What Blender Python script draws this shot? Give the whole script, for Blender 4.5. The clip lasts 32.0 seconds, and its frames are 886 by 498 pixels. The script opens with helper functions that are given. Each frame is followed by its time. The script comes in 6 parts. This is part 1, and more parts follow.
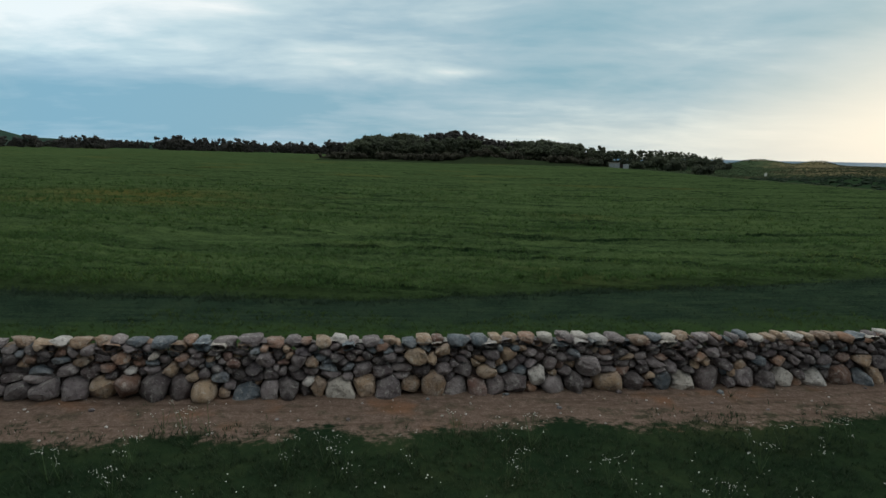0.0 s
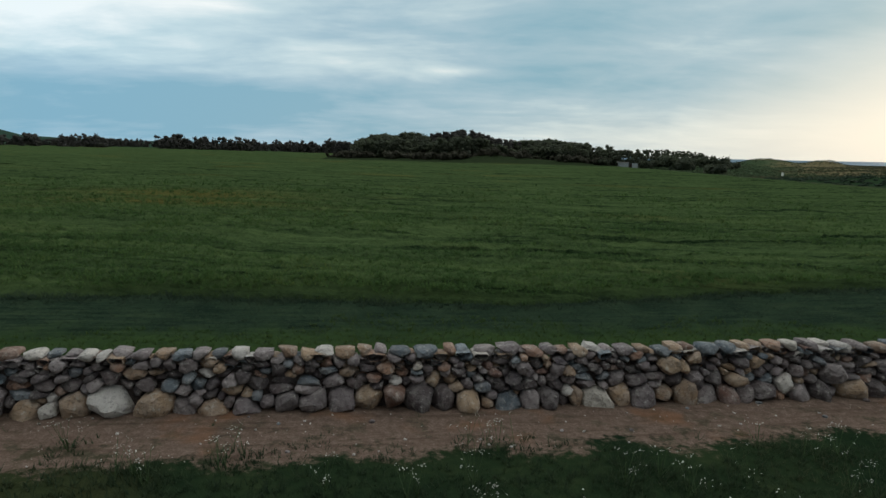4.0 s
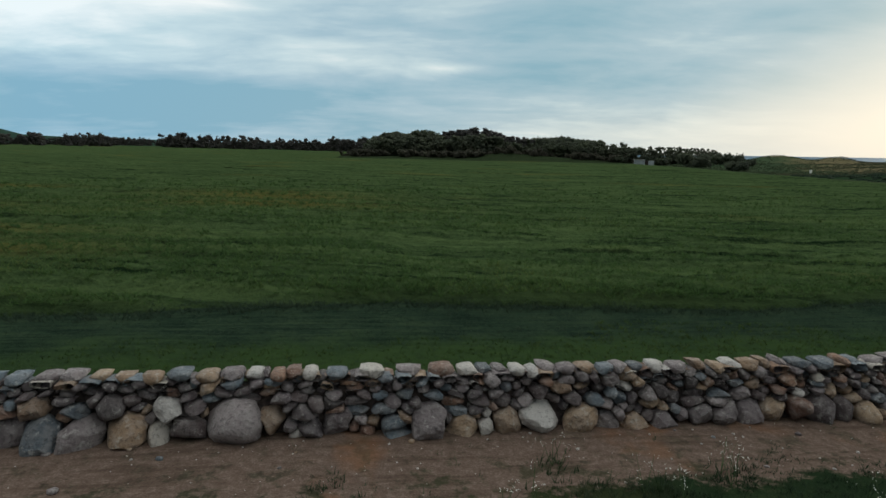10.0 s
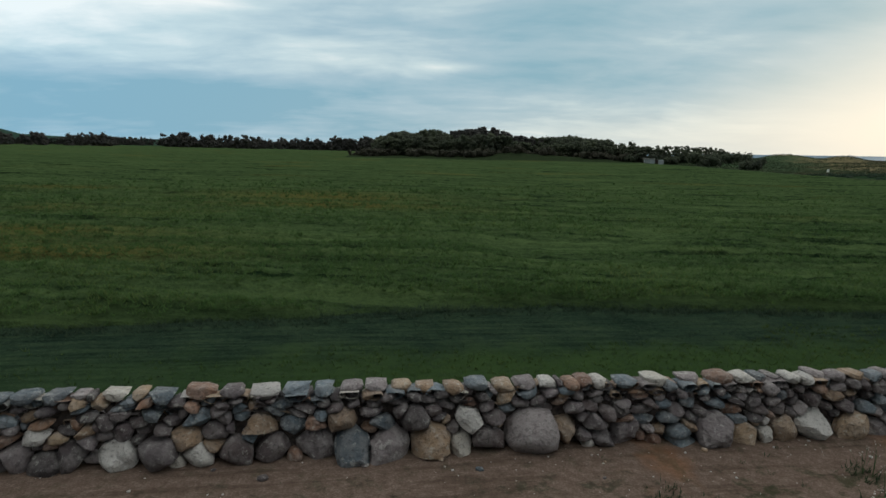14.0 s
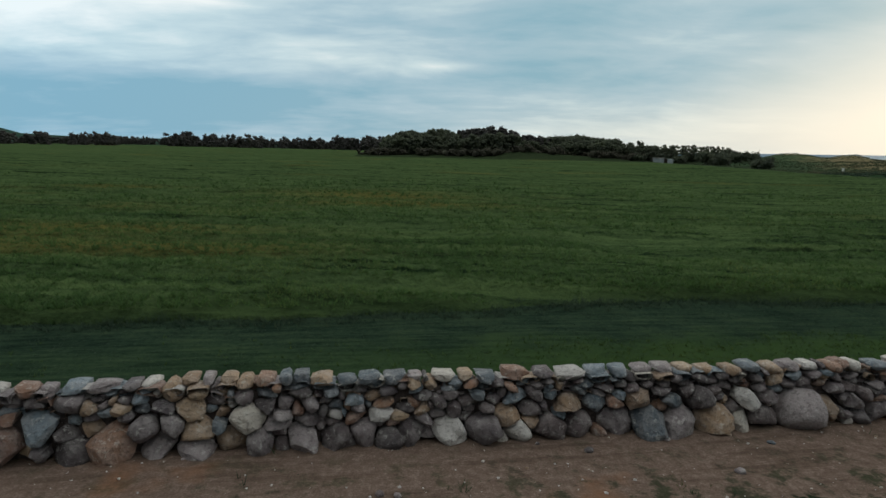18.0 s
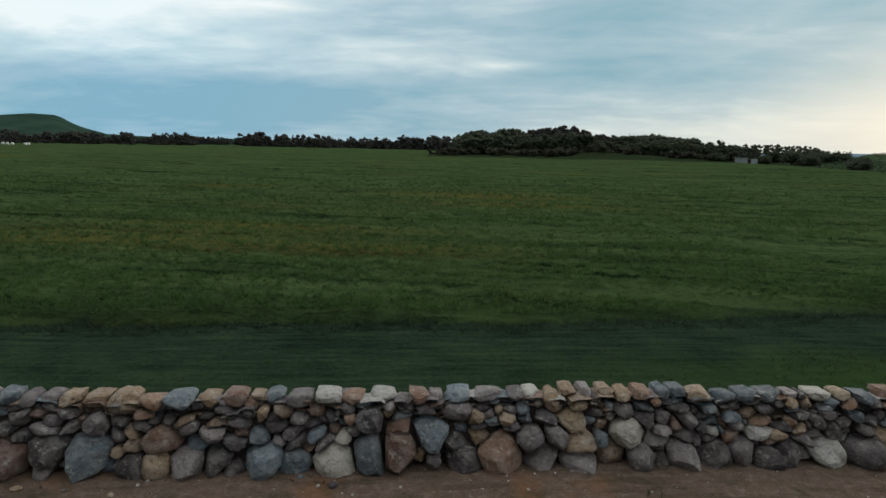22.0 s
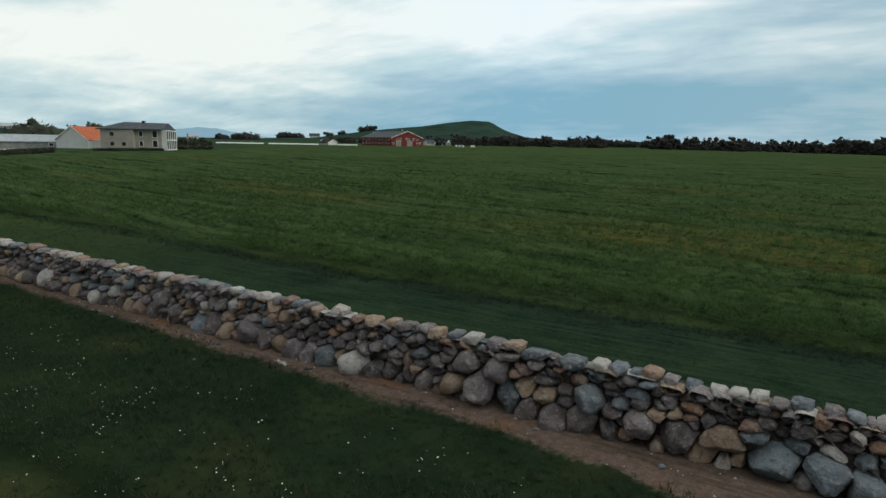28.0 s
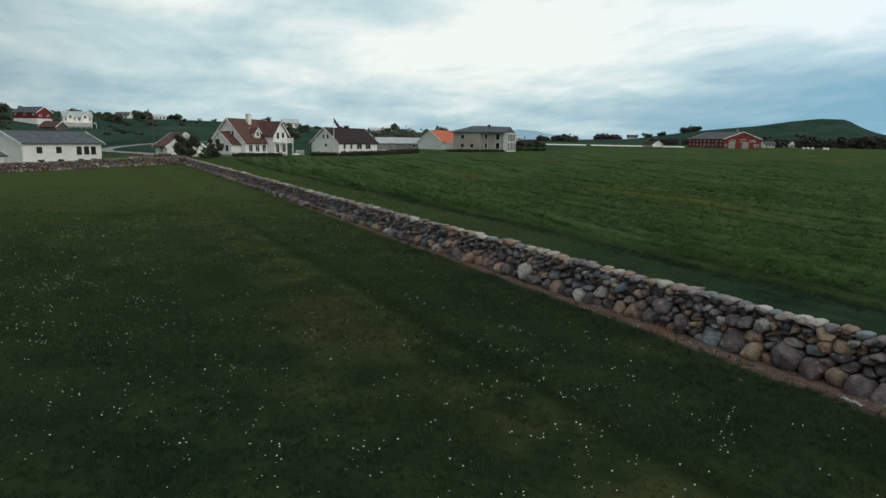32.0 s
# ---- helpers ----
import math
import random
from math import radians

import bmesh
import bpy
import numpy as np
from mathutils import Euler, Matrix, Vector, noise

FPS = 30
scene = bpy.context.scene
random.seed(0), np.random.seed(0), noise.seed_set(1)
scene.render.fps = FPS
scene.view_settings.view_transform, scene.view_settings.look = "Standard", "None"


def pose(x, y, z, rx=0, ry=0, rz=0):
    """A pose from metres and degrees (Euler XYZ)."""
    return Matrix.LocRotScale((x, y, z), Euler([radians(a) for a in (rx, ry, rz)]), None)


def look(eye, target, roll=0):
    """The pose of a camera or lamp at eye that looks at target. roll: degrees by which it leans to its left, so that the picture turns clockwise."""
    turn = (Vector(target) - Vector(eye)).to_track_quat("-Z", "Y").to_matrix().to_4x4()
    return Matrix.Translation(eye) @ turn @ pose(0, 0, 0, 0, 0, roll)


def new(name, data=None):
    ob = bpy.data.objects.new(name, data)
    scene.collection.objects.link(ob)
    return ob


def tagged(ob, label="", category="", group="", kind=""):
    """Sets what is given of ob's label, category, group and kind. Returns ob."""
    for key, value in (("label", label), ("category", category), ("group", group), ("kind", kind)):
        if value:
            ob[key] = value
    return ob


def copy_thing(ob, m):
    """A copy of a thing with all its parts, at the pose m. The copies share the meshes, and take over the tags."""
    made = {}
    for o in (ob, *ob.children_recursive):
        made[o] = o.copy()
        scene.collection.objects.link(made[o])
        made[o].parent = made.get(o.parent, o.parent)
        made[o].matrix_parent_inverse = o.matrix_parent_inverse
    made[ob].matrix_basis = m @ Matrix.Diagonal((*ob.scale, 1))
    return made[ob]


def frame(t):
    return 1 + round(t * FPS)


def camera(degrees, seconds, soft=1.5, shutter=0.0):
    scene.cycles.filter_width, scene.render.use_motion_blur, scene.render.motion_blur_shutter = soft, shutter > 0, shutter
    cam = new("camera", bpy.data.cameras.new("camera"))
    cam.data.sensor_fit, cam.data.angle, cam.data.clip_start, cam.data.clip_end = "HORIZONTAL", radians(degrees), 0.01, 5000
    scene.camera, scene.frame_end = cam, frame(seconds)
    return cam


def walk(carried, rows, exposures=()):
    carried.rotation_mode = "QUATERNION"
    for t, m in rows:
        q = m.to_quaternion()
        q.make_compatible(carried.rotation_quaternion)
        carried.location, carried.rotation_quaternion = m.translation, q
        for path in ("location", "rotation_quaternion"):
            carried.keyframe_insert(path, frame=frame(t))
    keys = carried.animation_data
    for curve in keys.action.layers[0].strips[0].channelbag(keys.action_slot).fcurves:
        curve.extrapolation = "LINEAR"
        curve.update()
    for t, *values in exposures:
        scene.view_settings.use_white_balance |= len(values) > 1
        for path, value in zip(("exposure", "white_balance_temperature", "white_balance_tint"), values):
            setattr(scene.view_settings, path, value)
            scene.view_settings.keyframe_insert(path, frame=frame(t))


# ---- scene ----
cam = camera(71.4, 32.0)
METRES, EYE, TILT, LEAN, TURN = 40.0, 4.7, -8.8, -1.0, 0.0
ROWS = [
    (0.0, 0.0, 0.0, 0.0, 0.0, 0.0, -0.0),
    (0.5, -0.0133, 0.0009, 0.0005, -0.08, -0.01, 0.0),
    (1.0, -0.0288, 0.0016, 0.0011, -0.17, -0.02, 0.02),
    (1.5, -0.0453, 0.0023, 0.0017, -0.23, -0.04, -0.0),
    (2.0, -0.0622, 0.0029, 0.0023, -0.29, -0.05, -0.0),
    (2.5, -0.0789, 0.0035, 0.003, -0.35, -0.06, -0.0),
    (3.0, -0.096, 0.004, 0.0035, -0.38, -0.07, 0.01),
    (3.5, -0.1131, 0.0046, 0.0037, -0.42, -0.09, 0.02),
    (5.5, -0.179, 0.0056, 0.006, -0.59, -0.15, 0.09),
    (6.0, -0.1952, 0.0055, 0.0066, -0.63, -0.15, 0.13),
    (6.5, -0.2108, 0.0054, 0.0075, -0.6, -0.19, 0.15),
    (7.0, -0.2266, 0.0053, 0.0081, -0.62, -0.2, 0.18),
    (7.5, -0.2423, 0.005, 0.0088, -0.62, -0.22, 0.19),
    (8.0, -0.2582, 0.005, 0.0095, -0.67, -0.25, 0.23),
    (8.5, -0.274, 0.0055, 0.01, -0.71, -0.25, 0.22),
    (9.0, -0.2896, 0.0062, 0.0105, -0.74, -0.28, 0.24),
    (9.5, -0.3053, 0.007, 0.0111, -0.8, -0.3, 0.27),
    (10.0, -0.3209, 0.0079, 0.0117, -0.82, -0.35, 0.29),
    (10.5, -0.3365, 0.0087, 0.0121, -0.85, -0.37, 0.3),
    (11.0, -0.352, 0.0093, 0.0126, -0.87, -0.36, 0.34),
    (11.5, -0.3677, 0.0098, 0.013, -0.93, -0.39, 0.34),
    (12.0, -0.3831, 0.0103, 0.0137, -0.96, -0.42, 0.35),
    (12.5, -0.3981, 0.0108, 0.0143, -0.99, -0.42, 0.38),
    (13.0, -0.413, 0.0114, 0.0151, -1.0, -0.43, 0.38),
    (13.5, -0.4278, 0.0118, 0.016, -1.05, -0.43, 0.38),
    (14.0, -0.4427, 0.0105, 0.0164, -1.09, -0.44, 0.41),
    (14.5, -0.4578, 0.0073, 0.0163, -1.14, -0.45, 0.43),
    (16.5, -0.5204, -0.0085, 0.0143, -1.27, -0.46, 0.46),
    (17.0, -0.5354, -0.0093, 0.0144, -1.29, -0.48, 0.46),
    (17.5, -0.5506, -0.0094, 0.0147, -1.34, -0.51, 0.47),
    (18.0, -0.5661, -0.0091, 0.0151, -1.35, -0.52, 0.47),
    (18.5, -0.5818, -0.0086, 0.0156, -1.39, -0.53, 0.48),
    (19.0, -0.5975, -0.0082, 0.016, -1.4, -0.52, 0.49),
    (19.5, -0.6124, -0.0079, 0.0166, -1.43, -0.54, 0.49),
    (20.0, -0.6276, -0.0077, 0.0171, -1.46, -0.55, 0.5),
    (20.5, -0.6429, -0.0073, 0.0176, -1.3, -0.56, 0.49),
    (21.0, -0.6582, -0.0069, 0.0181, -0.1, -0.54, 0.32),
    (21.5, -0.6736, -0.0065, 0.0186, 1.84, -0.54, 0.01),
    (22.0, -0.6888, -0.0064, 0.019, 4.03, -0.55, -0.32),
    (22.5, -0.704, -0.0068, 0.0196, 6.55, -0.57, -0.74),
    (23.0, -0.7189, -0.0075, 0.02, 9.43, -0.61, -1.21),
    (23.5, -0.7338, -0.0086, 0.0203, 12.03, -0.64, -1.62),
    (24.0, -0.7485, -0.0103, 0.0206, 15.0, -0.71, -2.08),
    (24.5, -0.7633, -0.0126, 0.0208, 18.06, -0.81, -2.56),
    (25.0, -0.7778, -0.0157, 0.0207, 21.04, -0.95, -3.03),
    (25.5, -0.7921, -0.0195, 0.0201, 24.0, -1.09, -3.5),
    (26.0, -0.8063, -0.0241, 0.0192, 26.97, -1.27, -3.95),
    (26.5, -0.8208, -0.0298, 0.0183, 30.12, -1.47, -4.43),
    (28.5, -0.8726, -0.0628, 0.0138, 41.97, -2.47, -6.08),
    (29.0, -0.8847, -0.0726, 0.0125, 44.95, -2.78, -6.46),
    (29.5, -0.8962, -0.0828, 0.0111, 48.17, -3.14, -6.85),
    (30.0, -0.9075, -0.0941, 0.0096, 51.58, -3.52, -7.23),
    (30.5, -0.9179, -0.1059, 0.0081, 55.42, -4.0, -7.64),
    (31.0, -0.9277, -0.1185, 0.0066, 59.35, -4.53, -8.01),
    (31.5, -0.937, -0.1318, 0.0051, 63.3, -5.06, -8.35),
    (32.0, -0.9453, -0.1456, 0.0036, 67.22, -5.64, -8.64),
]
walk(cam,[(t, pose(0, 0, EYE, TILT, LEAN, TURN) @ pose(METRES * x, METRES * y, METRES * z, 90 + pitch, roll, yaw)) for t, x, y, z, yaw, pitch, roll in ROWS])

# ---------------------------------------------------------------- node helpers
class Nodes:
    """Small helper to wire node trees."""

    def __init__(self, tree):
        self.tree = tree
        tree.nodes.clear()

    def add(self, kind, operation="", **inputs):
        node = self.tree.nodes.new(kind)
        if operation:
            node.operation = operation
        for key, value in inputs.items():
            socket = node.inputs[int(key[1:])] if key[0] == "i" and key[1:].isdigit() else node.inputs[key.replace("_", " ")]
            self.plug(socket, value)
        return node

    def plug(self, socket, value):
        if isinstance(value, bpy.types.NodeSocket):
            self.tree.links.new(value, socket)
        else:
            socket.default_value = value

    def math(self, op, a, b=0.0, c=0.0, clamp=False):
        node = self.add("ShaderNodeMath", op, i0=a, i1=b, i2=c)
        node.use_clamp = clamp
        return node.outputs[0]

    def mix(self, fac, a, b, blend="MIX"):
        n = self.tree.nodes.new("ShaderNodeMix")
        n.data_type, n.blend_type = "RGBA", blend
        self.plug(n.inputs[0], fac)
        self.plug(n.inputs[6], a)
        self.plug(n.inputs[7], b)
        return n.outputs[2]

    def noise(self, vec, scale, detail=3.0, rough=0.55):
        return self.add("ShaderNodeTexNoise", Vector=vec, Scale=scale, Detail=detail, Roughness=rough).outputs[0]

    def step(self, v, lo, hi, a=0.0, b=1.0):
        n = self.tree.nodes.new("ShaderNodeMapRange")
        n.interpolation_type = "SMOOTHSTEP"
        for socket, value in zip(n.inputs[:5], (v, lo, hi, a, b)):
            self.plug(socket, value)
        return n.outputs[0]

    def xyz(self, vec):
        return self.add("ShaderNodeSeparateXYZ", i0=vec).outputs

    def join(self, x, y, z=0.0):
        return self.add("ShaderNodeCombineXYZ", i0=x, i1=y, i2=z).outputs[0]

    def curve(self, v, lo, hi, points):
        """Grey value by a ramp over v from lo to hi; points: (place, value)."""
        f = self.add("ShaderNodeMapRange", i0=v, i1=lo, i2=hi).outputs[0]
        n = self.tree.nodes.new("ShaderNodeValToRGB")
        el = n.color_ramp.elements
        while len(el) < len(points):
            el.new(0.5)
        for e, (p, val) in zip(el, points):
            e.position, e.color = (p - lo) / (hi - lo), (val, val, val, 1)
        self.plug(n.inputs[0], f)
        return n.outputs[0]

    def ramp(self, v, colours):
        n = self.tree.nodes.new("ShaderNodeValToRGB")
        el = n.color_ramp.elements
        while len(el) < len(colours):
            el.new(0.5)
        for e, (p, col) in zip(el, colours):
            e.position, e.color = p, (*col, 1)
        self.plug(n.inputs[0], v)
        return n.outputs[0]


def rgb(r, g, b):
    return (r, g, b, 1.0)


# ---------------------------------------------------------------- sky and sun
SUN_AZ, SUN_EL = 48.0, 9.0
world = bpy.data.worlds.new("sky")
scene.world = world
world.use_nodes = True
w = Nodes(world.node_tree)
way = w.add("ShaderNodeTexCoord").outputs["Generated"]
wx, wy, wz = w.xyz(way)
az = w.math("MULTIPLY", w.math("ARCTAN2", wx, wy), 57.2958)
el = w.math("MULTIPLY", w.math("ARCSINE", wz), 57.2958)
# drifting sheets of cloud: long streaks low down, broader ones higher up
flat = w.math("ADD", w.math("ABSOLUTE", wz), 0.16)
plane = w.join(w.math("DIVIDE", wx, flat), w.math("DIVIDE", wy, flat), 0.0)
warp = w.add("ShaderNodeTexNoise", Vector=plane, Scale=0.9, Detail=2.0).outputs[1]
bent = w.add("ShaderNodeVectorMath", "MULTIPLY_ADD", i0=warp, i1=(0.5, 0.5, 0.0), i2=plane).outputs[0]
sheets = w.noise(bent, 1.0, 5.0, 0.5)
streak = w.noise(w.join(w.math("MULTIPLY", az, 0.05), w.math("MULTIPLY", el, 0.36), 3.0), 1.0, 4.0, 0.5)
cover = w.math("ADD", w.math("MULTIPLY", sheets, 1.1), w.math("MULTIPLY", streak, 0.45))
wisps = w.noise(w.add("ShaderNodeVectorMath", "MULTIPLY", i0=bent, i1=(3.0, 5.5, 1.0)).outputs[0], 1.0, 7.0, 0.62)
cover = w.math("ADD", cover, w.math("MULTIPLY", w.math("SUBTRACT", wisps, 0.5), 0.42))
cover = w.math("SUBTRACT", cover, 0.26)
# the large banks and openings: (azimuth, elevation, width, height, amount)
BANKS = [(-30, 4.6, 15, 2.6, -0.48), (-13, 3.2, 14, 1.9, -0.30), (35, 10.3, 5, 1.2, -0.3), (-36, 11.5, 18, 3.0, 0.42),
         (-22, 7.0, 9, 1.0, 0.22), (1.5, 7.2, 2.2, 0.35, 0.45), (-4, 12.0, 12, 2.0, -0.16), (-55, 6.8, 14, 2.6, 0.30),
         (-72, 4.5, 12, 2.0, 0.10), (-98, 9.5, 8, 2.0, -0.1), (-90, 12, 24, 4, 0.2), (-68, 1.0, 26, 1.8, -0.14), (18, 11.5, 18, 3.0, -0.26), (8, 4.2, 12, 1.2, 0.10), (14, 3.0, 14, 1.8, -0.06), (19, 6.2, 9, 1.5, -0.34), (2, 5.6, 10, 0.9, -0.06),
         (-97, 4.2, 12, 2.4, -0.07)]
for a, e, sa, se, amount in BANKS:
    u = w.math("DIVIDE", w.math("SUBTRACT", az, a), sa)
    v = w.math("DIVIDE", w.math("SUBTRACT", el, e), se)
    q = w.math("ADD", w.math("MULTIPLY", u, u), w.math("MULTIPLY", v, v))
    g = w.math("EXPONENT", w.math("MULTIPLY", q, -0.5))
    cover = w.math("MULTIPLY_ADD", g, amount, cover)
cloud = w.ramp(cover, [(0.05, (0.25, 0.455, 0.565)), (0.35, (0.39, 0.56, 0.65)), (0.60, (0.585, 0.735, 0.775)), (0.88, (0.93, 0.97, 0.95))])
tint = w.ramp(w.add("ShaderNodeMapRange", i0=az, i1=-110.0, i2=40.0).outputs[0], [(0.0, (1.01, 1.0, 0.965)), (0.38, (0.975, 1.0, 0.99)), (0.52, (0.93, 1.0, 1.06)), (0.67, (1.02, 1.0, 1.0)), (0.82, (1.05, 1.0, 0.96))])
cloud = w.mix(1.0, cloud, tint, "MULTIPLY")
# overhead the sheet is thick, grey and even
high = w.ramp(cover, [(0.1, (0.66, 0.72, 0.71)), (0.9, (1.16, 1.20, 1.14))])
cloud = w.mix(w.step(el, 15.0, 32.0), cloud, high)
# the warm clearing over the sea where the sun has gone behind the cloud
u = w.math("DIVIDE", w.math("SUBTRACT", az, 50.0), 26.0)
v = w.math("DIVIDE", w.math("SUBTRACT", el, 0.8), w.math("MULTIPLY_ADD", w.math("MAXIMUM", w.math("SUBTRACT", az, 20.0), 0.0), 0.3, 2.2))
q = w.math("ADD", w.math("MULTIPLY", u, u), w.math("MULTIPLY", v, v))
warm = w.math("MULTIPLY", w.math("EXPONENT", w.math("MULTIPLY", q, -0.7)), 1.25, clamp=True)
cloud = w.mix(warm, cloud, rgb(0.91, 0.875, 0.755))
# the side away from the sunset is heavier and darker
side = w.math("ADD", w.math("MULTIPLY", wx, math.sin(radians(10))), w.math("MULTIPLY", wy, math.cos(radians(10))))
dim = w.step(side, -0.95, -0.15, 0.15, 1.0)
cloud = w.mix(1.0, cloud, w.add("ShaderNodeCombineColor", i0=dim, i1=dim, i2=dim).outputs[0], "MULTIPLY")
sky = w.add("ShaderNodeTexSky")
sky.sky_type, sky.sun_disc, sky.sun_elevation, sky.sun_rotation, sky.dust_density = "NISHITA", False, radians(SUN_EL), radians(SUN_AZ), 2.0
clear = w.add("ShaderNodeBackground", Color=sky.outputs[0], Strength=0.05)
over = w.add("ShaderNodeBackground", Color=cloud, Strength=1.03)
both = w.add("ShaderNodeMixShader", i0=0.93, i1=clear.outputs[0], i2=over.outputs[0])
w.add("ShaderNodeOutputWorld", Surface=both.outputs[0])

sun_lamp = bpy.data.lights.new("sun", "SUN")
sun_lamp.energy, sun_lamp.angle, sun_lamp.color = 0.5, radians(25), (1.0, 0.9, 0.76)
sun = new("sun", sun_lamp)
sun.matrix_world = look((0, 0, 60), (-math.sin(radians(SUN_AZ)) * 50, -math.cos(radians(SUN_AZ)) * 50, 60 - 50 * math.tan(radians(SUN_EL))))
scene.view_settings.exposure = 0.0

# ---------------------------------------------------------------- materials
def start(name):
    m = bpy.data.materials.new(name)
    m.use_nodes = True
    return m, Nodes(m.node_tree)


def finish(n, colour, rough=0.85, bump=None, strength=0.3, distance=0.02, spec=0.3, metal=0.0):
    s = n.add("ShaderNodeBsdfPrincipled", Base_Color=colour, Roughness=rough, Metallic=metal)
    s.inputs["Specular IOR Level"].default_value = spec
    if bump is not None:
        b = n.add("ShaderNodeBump", Strength=strength, Distance=distance, Height=bump)
        n.tree.links.new(b.outputs[0], s.inputs["Normal"])
    n.add("ShaderNodeOutputMaterial", Surface=s.outputs[0])


def surface(name, dark, light, scale=2.0, rough=0.8, fine=30.0, bump=0.25, spread=0.25, spec=0.3, metal=0.0, spot=None):
    """A weathered surface: two scales of mottling between two colours, and a shift from object to object."""
    m, n = start(name)
    pos = n.add("ShaderNodeTexCoord").outputs["Object"]
    rnd = n.add("ShaderNodeObjectInfo").outputs["Random"]
    pos = n.add("ShaderNodeVectorMath", "ADD", i0=pos, i1=n.join(n.math("MULTIPLY", rnd, 37.0), rnd, rnd)).outputs[0]
    big, small = n.noise(pos, scale, 4.0), n.noise(pos, fine, 3.0)
    f = n.step(n.math("ADD", n.math("MULTIPLY", big, 0.7), n.math("MULTIPLY", small, 0.3)), 0.36, 0.64)
    c = n.mix(f, rgb(*dark), rgb(*light))
    if spot:
        c = n.mix(n.math("MULTIPLY", n.step(n.noise(pos, scale * 2.3, 5.0, 0.7), 0.56, 0.66), 0.8), c, rgb(*spot))
    v = n.math("MULTIPLY_ADD", rnd, spread, 1.0 - spread / 2)
    c = n.mix(1.0, c, n.add("ShaderNodeCombineColor", i0=v, i1=v, i2=v).outputs[0], "MULTIPLY")
    finish(n, c, rough, n.math("ADD", n.math("MULTIPLY", big, 0.6), n.math("MULTIPLY", small, 0.4)), bump, 0.02, spec, metal)
    return m


def stone_mat(name, palette, islands=False):
    """Field stone: one tone of the palette for each stone, mottled, with pale lichen and dark pits."""
    m, n = start(name)
    pos = n.add("ShaderNodeNewGeometry").outputs["Position"]
    rnd = n.add("ShaderNodeNewGeometry").outputs["Random Per Island"] if islands else n.add("ShaderNodeObjectInfo").outputs["Random"]
    tone = n.ramp(rnd, palette)
    shifted = n.add("ShaderNodeVectorMath", "ADD", i0=pos, i1=n.join(n.math("MULTIPLY", rnd, 61.0), 0.0, n.math("MULTIPLY", rnd, 23.0))).outputs[0]
    big, mid, small = n.noise(shifted, 5.0, 4.0), n.noise(shifted, 16.0, 4.0, 0.65), n.noise(shifted, 75.0, 2.0)
    c = n.mix(n.step(big, 0.35, 0.7), tone, n.mix(0.3, tone, rgb(0.46, 0.43, 0.42)))
    c = n.mix(n.math("MULTIPLY", n.step(mid, 0.52, 0.66), 0.75), c, n.mix(0.65, tone, rgb(0.05, 0.045, 0.045)))
    c = n.mix(n.math("MULTIPLY", n.step(n.noise(shifted, 9.0, 5.0, 0.7), 0.57, 0.63), 0.6), c, n.mix(0.6, tone, rgb(0.62, 0.61, 0.57)))
    scar = n.noise(n.add("ShaderNodeVectorMath", "MULTIPLY", i0=shifted, i1=(1.0, 1.0, 1.9)).outputs[0], 11.0, 6.0, 0.75)
    c = n.mix(n.math("MULTIPLY", n.step(scar, 0.60, 0.64), 0.45), c, n.mix(0.5, tone, rgb(0.55, 0.55, 0.55)))
    c = n.mix(n.math("MULTIPLY", n.step(scar, 0.41, 0.36), 0.5), c, n.mix(0.5, tone, rgb(0.03, 0.027, 0.028)))
    c = n.mix(n.math("MULTIPLY", n.step(small, 0.5, 0.75), 0.12), c, rgb(0.06, 0.055, 0.05))
    h = n.math("ADD", n.math("MULTIPLY", mid, 0.6), n.math("MULTIPLY", small, 0.25))
    finish(n, c, 0.75, n.math("ADD", h, big), 1.0, 0.07, 0.4)
    return m


GREY = [(0.0, (0.122, 0.101, 0.108)), (0.3, (0.183, 0.151, 0.159)), (0.5, (0.262, 0.223, 0.228)), (0.72, (0.149, 0.121, 0.131)), (1.0, (0.333, 0.285, 0.289))]
SLATE = [(0.0, (0.075, 0.094, 0.115)), (0.4, (0.120, 0.151, 0.181)), (0.7, (0.186, 0.229, 0.271)), (1.0, (0.098, 0.111, 0.130))]
TAN = [(0.0, (0.241, 0.159, 0.103)), (0.4, (0.333, 0.224, 0.146)), (0.75, (0.409, 0.293, 0.197)), (1.0, (0.224, 0.148, 0.103))]
RUST = [(0.0, (0.157, 0.083, 0.060)), (0.4, (0.242, 0.134, 0.092)), (0.7, (0.319, 0.185, 0.118)), (1.0, (0.140, 0.074, 0.063))]
DARK = [(0.0, (0.049, 0.039, 0.042)), (0.4, (0.083, 0.065, 0.070)), (0.7, (0.121, 0.091, 0.093)), (1.0, (0.070, 0.057, 0.068))]
PALE = [(0.0, (0.425, 0.398, 0.387)), (0.5, (0.550, 0.519, 0.501)), (1.0, (0.474, 0.424, 0.369))]
STONES = {k: stone_mat("stone_" + k, p) for k, p in (("grey", GREY), ("slate", SLATE), ("tan", TAN), ("rust", RUST), ("dark", DARK), ("pale", PALE))}
FARSTONES = {k: stone_mat("far_stone_" + k, p, True) for k, p in (("grey", GREY), ("slate", SLATE), ("tan", TAN), ("rust", RUST), ("dark", DARK), ("pale", PALE))}


